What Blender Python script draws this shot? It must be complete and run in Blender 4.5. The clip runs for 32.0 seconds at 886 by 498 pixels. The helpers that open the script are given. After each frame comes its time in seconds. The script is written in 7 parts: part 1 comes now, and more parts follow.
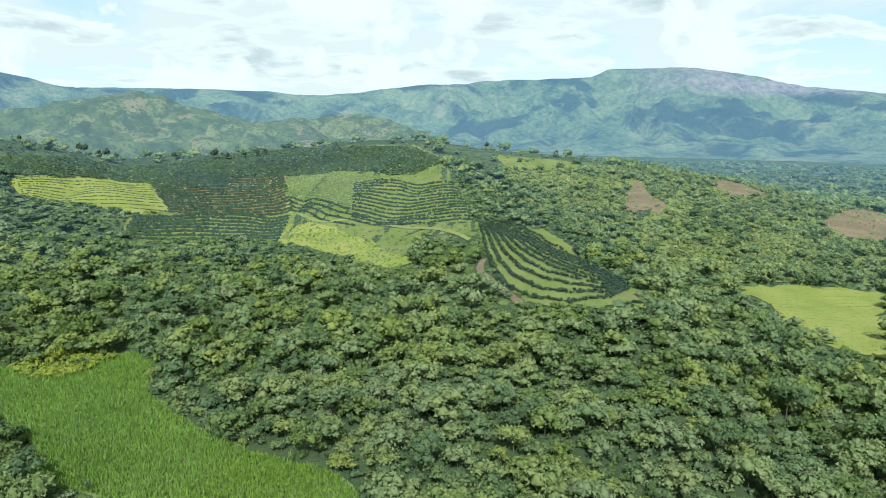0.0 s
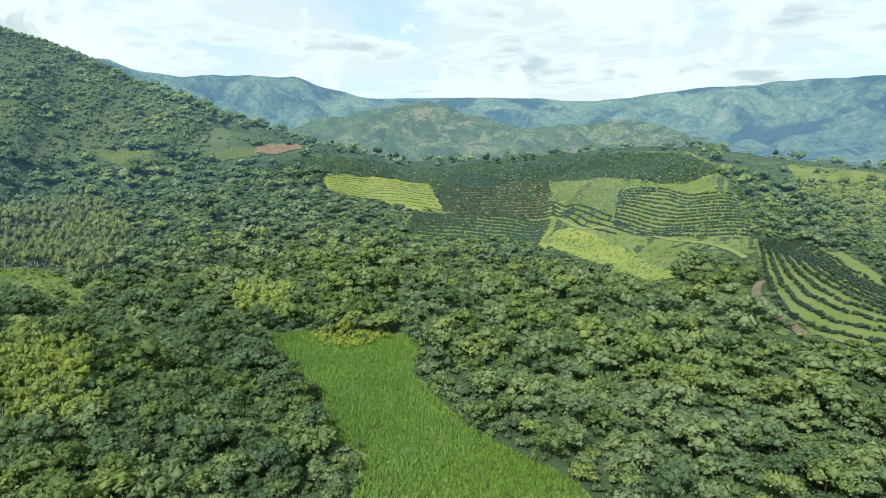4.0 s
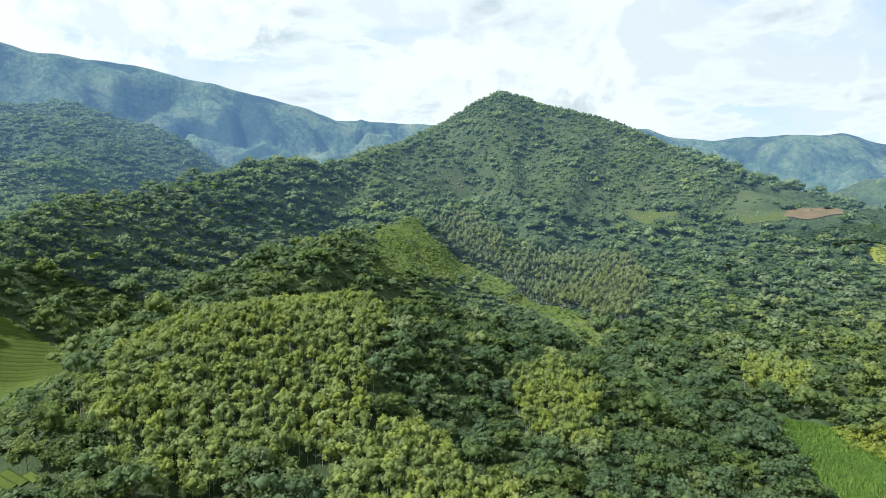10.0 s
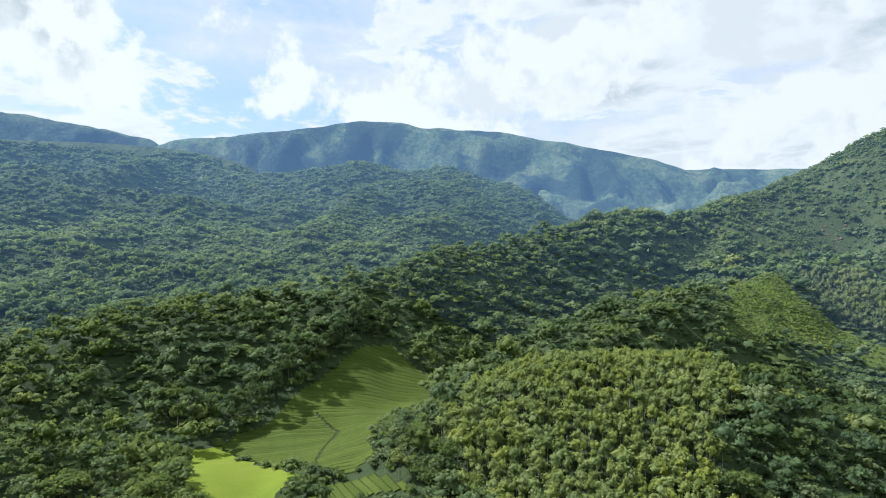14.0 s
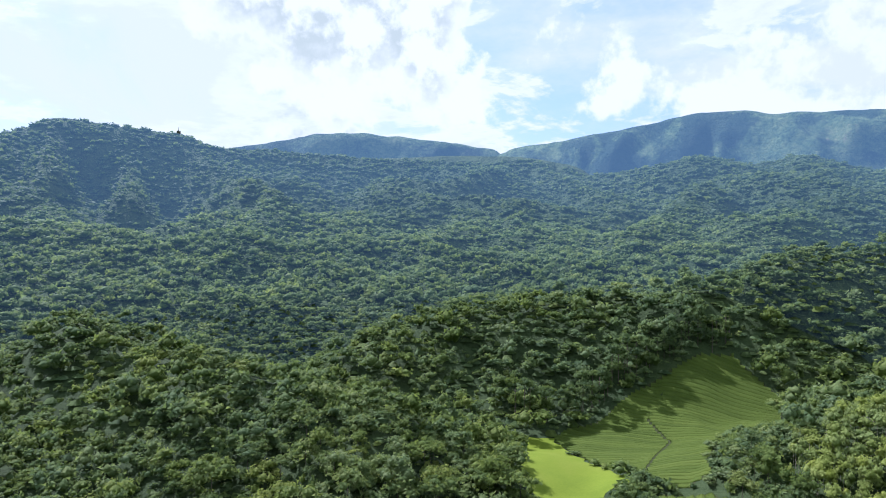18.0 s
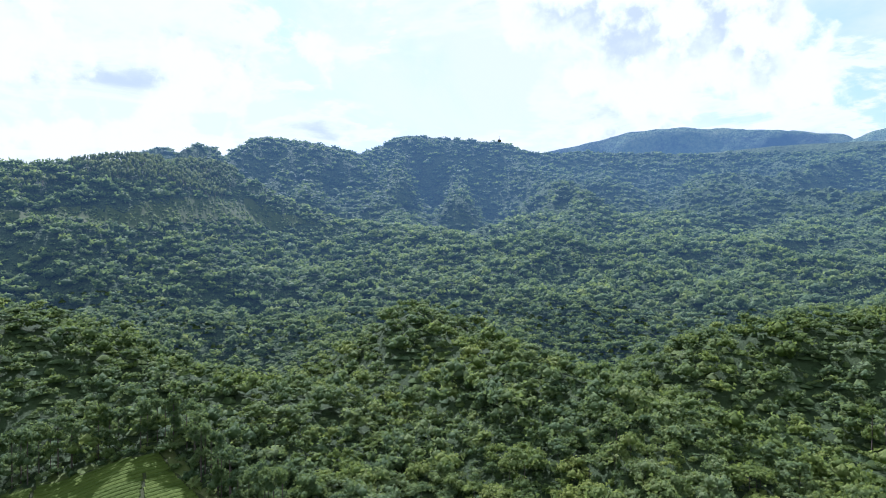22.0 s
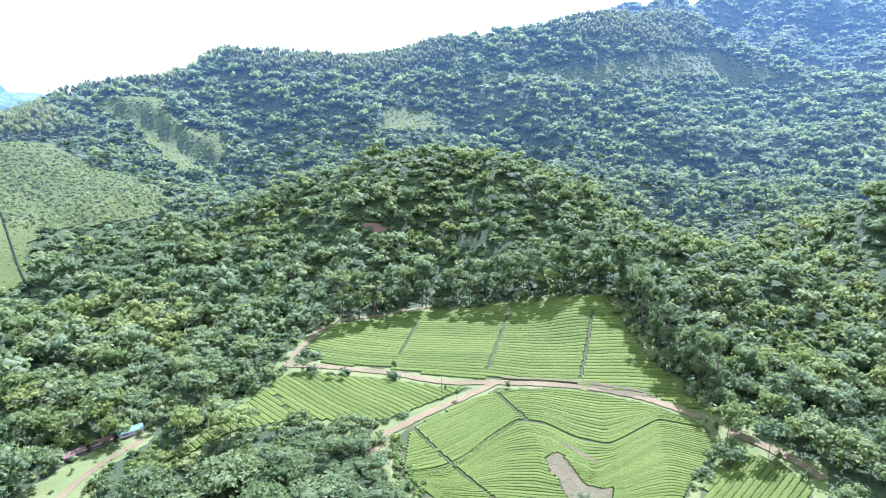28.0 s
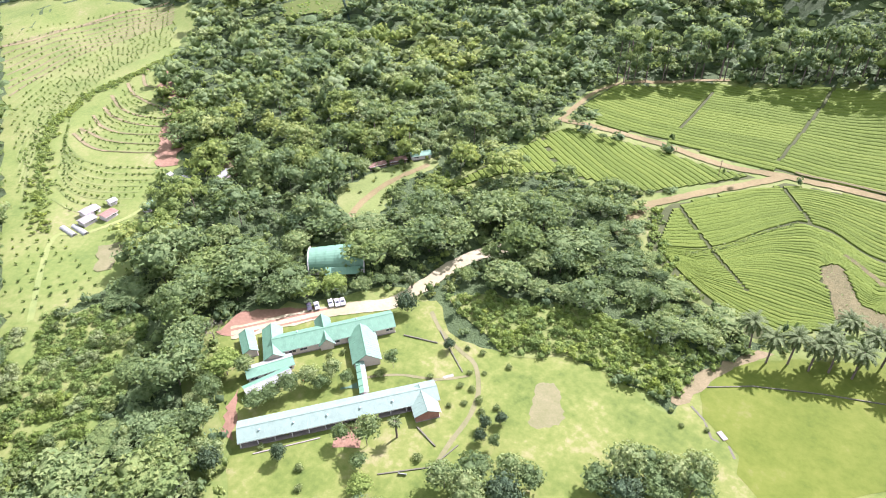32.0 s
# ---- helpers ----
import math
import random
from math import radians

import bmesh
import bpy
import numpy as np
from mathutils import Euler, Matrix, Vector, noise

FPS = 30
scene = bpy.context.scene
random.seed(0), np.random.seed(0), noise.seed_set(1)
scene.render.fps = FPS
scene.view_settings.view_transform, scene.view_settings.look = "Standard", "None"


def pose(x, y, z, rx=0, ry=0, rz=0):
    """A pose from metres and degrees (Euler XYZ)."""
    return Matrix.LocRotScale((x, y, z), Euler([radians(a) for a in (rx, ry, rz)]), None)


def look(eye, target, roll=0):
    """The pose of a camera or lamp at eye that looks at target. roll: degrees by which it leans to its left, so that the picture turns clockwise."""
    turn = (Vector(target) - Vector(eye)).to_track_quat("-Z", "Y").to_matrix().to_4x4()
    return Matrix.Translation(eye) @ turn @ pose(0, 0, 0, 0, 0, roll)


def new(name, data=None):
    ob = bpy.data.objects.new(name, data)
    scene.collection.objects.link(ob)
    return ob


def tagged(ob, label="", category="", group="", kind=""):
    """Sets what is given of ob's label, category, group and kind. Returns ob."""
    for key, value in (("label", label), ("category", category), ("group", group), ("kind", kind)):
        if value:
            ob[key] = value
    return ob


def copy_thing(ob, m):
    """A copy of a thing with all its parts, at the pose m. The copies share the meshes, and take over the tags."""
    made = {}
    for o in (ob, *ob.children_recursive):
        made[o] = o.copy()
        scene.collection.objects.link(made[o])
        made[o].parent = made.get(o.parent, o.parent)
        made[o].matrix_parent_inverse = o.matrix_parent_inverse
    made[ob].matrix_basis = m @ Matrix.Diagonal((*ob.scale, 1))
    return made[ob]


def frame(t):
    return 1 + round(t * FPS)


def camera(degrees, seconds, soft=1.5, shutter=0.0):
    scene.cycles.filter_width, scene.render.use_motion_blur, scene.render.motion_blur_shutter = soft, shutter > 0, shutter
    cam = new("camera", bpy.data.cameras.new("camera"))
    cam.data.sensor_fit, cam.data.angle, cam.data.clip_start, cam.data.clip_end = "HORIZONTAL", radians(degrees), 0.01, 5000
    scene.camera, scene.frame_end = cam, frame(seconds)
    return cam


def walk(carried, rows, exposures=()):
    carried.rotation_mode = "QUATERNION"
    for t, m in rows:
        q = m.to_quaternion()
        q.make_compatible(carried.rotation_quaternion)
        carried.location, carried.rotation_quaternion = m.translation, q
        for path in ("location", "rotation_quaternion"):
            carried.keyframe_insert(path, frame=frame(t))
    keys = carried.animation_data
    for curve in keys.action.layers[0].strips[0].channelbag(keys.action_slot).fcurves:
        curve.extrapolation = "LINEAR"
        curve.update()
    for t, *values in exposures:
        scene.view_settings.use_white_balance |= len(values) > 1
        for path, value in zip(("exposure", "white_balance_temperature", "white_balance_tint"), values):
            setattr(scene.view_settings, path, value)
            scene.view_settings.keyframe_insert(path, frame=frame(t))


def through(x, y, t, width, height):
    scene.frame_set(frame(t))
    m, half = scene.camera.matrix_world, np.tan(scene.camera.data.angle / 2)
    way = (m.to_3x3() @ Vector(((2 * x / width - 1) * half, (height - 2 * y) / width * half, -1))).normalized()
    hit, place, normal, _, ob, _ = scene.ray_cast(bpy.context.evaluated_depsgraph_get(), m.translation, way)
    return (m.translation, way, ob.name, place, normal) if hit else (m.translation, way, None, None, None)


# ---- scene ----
cam = camera(70.97, 32.0, 1.0)
EYE = (0.0, 0.0, 150.0)
# seconds, heading to the left of +y, tilt, roll (degrees)
PATH = [
    (0, 0.83, -11.77, 0.34), (0.5, 3.22, -11.80, 0.40), (1, 5.65, -11.82, 0.37), (1.5, 8.12, -11.83, 0.25),
    (2, 11.28, -11.85, 0.19), (2.5, 14.78, -11.88, 0.17), (3, 18.20, -11.89, 0.12), (3.5, 21.48, -11.90, 0.09),
    (5.5, 35.27, -8.74, -0.25), (6, 38.90, -8.72, -0.23), (6.5, 42.83, -8.69, -0.20), (7, 46.77, -8.68, -0.23),
    (7.5, 50.73, -8.69, -0.34), (8, 54.67, -8.30, -0.35), (8.5, 58.57, -7.71, -0.36), (9, 62.49, -7.13, -0.35),
    (9.5, 66.40, -6.52, -0.31), (10, 70.27, -5.52, -0.30), (10.5, 74.17, -4.40, -0.27), (11, 78.03, -3.27, -0.25),
    (11.5, 81.89, -2.16, -0.26), (12, 85.76, -1.11, -0.19), (12.5, 89.63, -0.70, -0.09), (13, 93.45, -0.67, -0.11),
    (13.5, 97.31, -0.64, -0.13), (14, 101.16, -0.63, -0.12), (14.5, 105.01, -0.62, -0.13), (16.5, 120.04, -0.55, -0.11),
    (17, 123.70, -0.56, 0.02), (17.5, 127.34, -0.52, 0.00), (18, 130.97, -0.52, -0.10), (18.5, 134.62, -0.50, -0.08),
    (19, 138.23, -0.48, -0.03), (19.5, 141.82, -0.46, 0.09), (20, 145.36, -0.47, 0.13), (20.5, 148.87, -0.46, 0.12),
    (21, 152.29, -0.46, 0.18), (21.5, 155.71, -0.46, 0.23), (22, 159.09, -0.49, 0.24), (22.5, 162.44, -0.52, 0.24),
    (23, 165.85, -0.52, 0.31), (23.5, 169.23, -0.54, 0.29), (24, 172.58, -1.00, 0.37), (24.5, 175.93, -2.45, 0.41),
    (25, 179.03, -3.81, 0.46), (25.5, 182.36, -5.28, 0.49), (27.5, 195.72, -11.62, 0.30), (28, 199.06, -13.53, 0.29),
    (28.5, 202.41, -15.55, 0.18), (29, 205.76, -18.20, 0.02), (29.5, 209.09, -21.00, -0.12), (30, 212.46, -23.88, -0.40),
    (30.5, 215.84, -26.79, -0.58), (31, 219.24, -29.69, -0.77), (31.5, 222.61, -32.58, -1.06), (32, 226.03, -35.40, -1.28),
]


def sight(heading, tilt):
    h, p = radians(heading), radians(tilt)
    return (EYE[0] - 100 * math.sin(h) * math.cos(p), EYE[1] + 100 * math.cos(h) * math.cos(p), EYE[2] + 100 * math.sin(p))


EXPOSURE = [(0, 0.96, 5600, 20), (5, 0.93, 5610, 22), (10, 0.93, 5620, 27), (13.5, 0.8, 5580, 30), (16, 0.82, 5460, 32), (20, 0.92, 5270, 37), (23, 0.95, 5220, 37), (25.5, 0.92, 5150, 40), (27.5, 2.11, 5000, 46), (28.2, 2.4, 4930, 50), (29, 2.66, 5100, 58), (30.3, 2.7, 5420, 62), (31, 2.5, 5620, 56), (32, 2.22, 5760, 48)]
walk(cam, [(t, look(EYE, sight(h, p), r)) for t, h, p, r in PATH], EXPOSURE)

# ---- sky and sun ----
SUN_HEADING, SUN_HEIGHT = 178.0, 47.0


class Nodes:
    """A small hand for wiring node trees."""

    def __init__(self, tree):
        self.tree = tree
        tree.nodes.clear()

    def add(self, kind, ins=None, **props):
        n = self.tree.nodes.new(kind)
        for k, v in props.items():
            assign(n, k, v)
        for k, v in (ins or {}).items():
            self.put(n.inputs[k], v)
        return n

    def put(self, socket, v):
        if isinstance(v, bpy.types.NodeSocket):
            self.tree.links.new(v, socket)
        elif isinstance(v, bpy.types.Node):
            self.tree.links.new(v.outputs[0], socket)
        else:
            socket.default_value = v

    def math(self, op, a, b=0.0, c=0.0):
        n = self.tree.nodes.new("ShaderNodeMath")
        n.operation = op
        for i, v in enumerate((a, b, c)):
            self.put(n.inputs[i], v)
        return n.outputs[0]

    def mix(self, f, a, b, blend="MIX"):
        n = self.tree.nodes.new("ShaderNodeMix")
        n.data_type, n.blend_type = "RGBA", blend
        self.put(n.inputs[0], f)
        self.put(n.inputs[6], a)
        self.put(n.inputs[7], b)
        return n.outputs[2]

    def ramp(self, f, stops):
        n = self.tree.nodes.new("ShaderNodeValToRGB")
        e = n.color_ramp.elements
        while len(e) < len(stops):
            e.new(0.5)
        for el, (p, c) in zip(e, stops):
            el.position = p
            el.color = (*c, 1) if len(c) == 3 else c
        self.put(n.inputs[0], f)
        return n.outputs[0]

    def noise(self, vec, scale, detail=3.0, rough=0.55, distort=0.0):
        n = self.tree.nodes.new("ShaderNodeTexNoise")
        if vec is not None:
            self.put(n.inputs["Vector"], vec)
        n.inputs["Scale"].default_value = scale
        n.inputs["Detail"].default_value = detail
        n.inputs["Roughness"].default_value = rough
        n.inputs["Distortion"].default_value = distort
        return n.outputs[0]

    def step(self, v, lo, hi):
        n = self.tree.nodes.new("ShaderNodeMapRange")
        n.interpolation_type = "SMOOTHSTEP"
        self.put(n.inputs[0], v)
        n.inputs[1].default_value, n.inputs[2].default_value = lo, hi
        return n.outputs[0]


def assign(n, k, v):
    if k == "sky_type":
        n.sky_type = v
    elif k == "operation":
        n.operation = v
    elif k == "attribute_name":
        n.attribute_name = v
    elif k == "feature":
        n.feature = v


world = bpy.data.worlds.new("world")
scene.world = world
world.use_nodes = True
W = Nodes(world.node_tree)
sky = W.add("ShaderNodeTexSky", sky_type="NISHITA")
sky.sun_disc, sky.sun_elevation, sky.sun_rotation = False, radians(SUN_HEIGHT), radians(-SUN_HEADING)
sky.altitude, sky.air_density, sky.dust_density, sky.ozone_density = 1000, 1.0, 1.5, 1.0
where = W.add("ShaderNodeTexCoord").outputs["Generated"]
sep = W.add("ShaderNodeSeparateXYZ", {0: where})
up = W.math("MAXIMUM", sep.outputs[2], 0.0)
flat = W.math("ADD", up, 0.16)
plane = W.add("ShaderNodeCombineXYZ", {0: W.math("DIVIDE", sep.outputs[0], flat), 1: W.math("DIVIDE", sep.outputs[1], flat), 2: 0.7})
puff = W.noise(plane, 1.5, 12.0, 0.57, 0.3)
veil = W.noise(plane, 0.42, 7.0, 0.62, 0.8)
heap = W.step(puff, 0.46, 0.53)
cover = W.math("MAXIMUM", W.math("MULTIPLY", heap, 0.95), W.math("MULTIPLY", W.step(veil, 0.33, 0.55), 0.92))
cover = W.math("MAXIMUM", cover, W.math("MULTIPLY", W.step(up, 0.2, 0.0), 0.6))
body = W.step(puff, 0.49, 0.66)
shade = W.math("MULTIPLY", body, W.step(W.noise(plane, 2.8, 9.0, 0.62, 0.4), 0.36, 0.64))
cloud = W.mix(heap, (4.75, 5.35, 4.25, 1), W.mix(shade, (5.35, 5.95, 4.8, 1), (3.4, 4.1, 3.4, 1)))
large = W.noise(where, 2.2, 3.0, 0.5)
lump = W.noise(where, 6.5, 9.0, 0.56)
above = W.noise(W.add("ShaderNodeVectorMath", {0: where, 1: (0.012, 0.0, 0.034)}, operation="ADD"), 6.5, 9.0, 0.56)
bank = W.math("ADD", W.math("MULTIPLY", lump, 0.75), W.math("MULTIPLY", large, 0.55))
heaped = W.step(bank, 0.655, 0.705)
under = W.step(W.math("SUBTRACT", above, lump), -0.015, 0.075)
heaps = W.mix(W.math("MULTIPLY", under, W.step(bank, 0.68, 0.80)), (5.4, 6.0, 4.85, 1), (3.55, 4.25, 3.5, 1))
colour = W.mix(cover, W.mix(0.55, sky.outputs[0], (3.3, 5.0, 5.7, 1)), cloud)
W.add("ShaderNodeOutputWorld", {0: W.add("ShaderNodeBackground", {"Color": W.mix(heaped, colour, heaps), "Strength": W.add("ShaderNodeMapRange", {0: sep.outputs[1], 1: -0.6, 2: 0.9, 3: 0.099, 4: 0.091}).outputs[0]})})

sun = new("sun", bpy.data.lights.new("sun", "SUN"))
sun.data.energy, sun.data.angle, sun.data.color = 5.0, radians(0.6), (1.0, 0.95, 0.86)
_h, _e = radians(SUN_HEADING), radians(SUN_HEIGHT)
sun.matrix_world = look((-900 * math.sin(_h) * math.cos(_e), 900 * math.cos(_h) * math.cos(_e), 900 * math.sin(_e)), (0, 0, 0))


# ---- materials ----
def material(name, build):
    m = bpy.data.materials.new(name)
    m.use_nodes = True
    n = Nodes(m.node_tree)
    out = build(n)
    n.add("ShaderNodeOutputMaterial", {0: out})
    return m


def place(n):
    return n.add("ShaderNodeNewGeometry").outputs["Position"]


def bumped(n, height, strength, distance):
    return n.add("ShaderNodeBump", {"Height": height, "Strength": strength, "Distance": distance}).outputs[0]


def surface(n, colour, rough=0.8, normal=None, spec=0.25, metal=0.0):
    ins = {"Base Color": colour, "Roughness": rough, "Specular IOR Level": spec, "Metallic": metal}
    if normal is not None:
        ins["Normal"] = normal
    return n.add("ShaderNodeBsdfPrincipled", ins).outputs[0]


def leaves(dark, mid, light, through=0.38, rough=0.8, grain=0.5, bump=0.8):
    """Foliage: a tint a tree, with grain and larger drifts of colour."""

    def build(n):
        tint = n.add("ShaderNodeAttribute", attribute_name="tint").outputs["Fac"]
        drift = n.noise(place(n), 0.012, 3)
        fine = n.noise(place(n), grain, 4, 0.7)
        f = n.math("ADD", n.math("MULTIPLY", tint, 0.62), n.math("MULTIPLY", drift, 0.34))
        f = n.math("ADD", f, n.math("MULTIPLY_ADD", fine, 0.9, -0.45))
        c = n.ramp(f, [(0.12, dark), (0.5, mid), (0.88, light)])
        hue = n.math("ADD", n.add("ShaderNodeAttribute", attribute_name="hue").outputs["Fac"], 0.5)
        c = n.mix(1.0, c, n.ramp(hue, [(0.08, (0.90, 0.96, 1.18)), (0.5, (0.97, 1.0, 1.0)), (0.95, (1.08, 1.06, 0.68))]), "MULTIPLY")
        body = surface(n, c, rough, bumped(n, n.noise(place(n), grain * 2.6, 3, 0.7), 1.0, bump), 0.10)
        glow = n.add("ShaderNodeBsdfTranslucent", {"Color": n.mix(0.30, n.mix(1.0, c, (1.25, 1.25, 1.0, 1), "MULTIPLY"), (0.265, 0.36, 0.07, 1))})
        return n.add("ShaderNodeMixShader", {0: through, 1: body, 2: glow}).outputs[0]

    return build


def soil(stops, scales=(0.02, 0.6), rough=0.95, bump=0.3, depth=0.4):
    def build(n):
        p = place(n)
        f = n.math("ADD", n.math("MULTIPLY", n.noise(p, scales[0], 4), 0.55), n.math("MULTIPLY", n.noise(p, scales[1], 6, 0.65), 0.45))
        return surface(n, n.ramp(f, stops), rough, bumped(n, n.noise(p, scales[1] * 2.5, 5, 0.7), bump, depth), 0.15)

    return build


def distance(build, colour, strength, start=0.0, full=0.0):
    """Haze painted as a faint added glow on the surface; between start and full metres out the glow sets in."""

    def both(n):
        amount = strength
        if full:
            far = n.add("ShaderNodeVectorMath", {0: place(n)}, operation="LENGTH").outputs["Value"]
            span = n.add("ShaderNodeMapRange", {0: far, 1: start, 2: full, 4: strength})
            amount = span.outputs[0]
        haze = n.add("ShaderNodeEmission", {"Color": (*colour, 1), "Strength": amount})
        return n.add("ShaderNodeAddShader", {0: build(n), 1: haze}).outputs[0]

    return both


# Painted haze: glow colour; strength, start and full distance.
HAZE_TINT, HAZE_SPAN = (0.135, 0.278, 0.40), (0.215, 500.0, 2300.0)


def canopy(n):
    """Woods too far off to tell trees apart: lumpy relief with drifts of colour."""
    p = place(n)
    f = n.math("ADD", n.math("MULTIPLY", n.noise(p, 0.012, 4), 0.5), n.math("MULTIPLY", n.noise(p, 0.16, 3, 0.7), 0.5))
    c = n.ramp(f, [(0.34, (0.022, 0.040, 0.018)), (0.5, (0.040, 0.063, 0.026)), (0.66, (0.066, 0.094, 0.038))])
    lumps = n.math("ADD", n.noise(p, 0.11, 3, 0.65), n.math("MULTIPLY", n.noise(p, 0.02, 3, 0.6), 3.0))
    return surface(n, c, 0.95, bumped(n, lumps, 1.0, 11.0), 0.05)


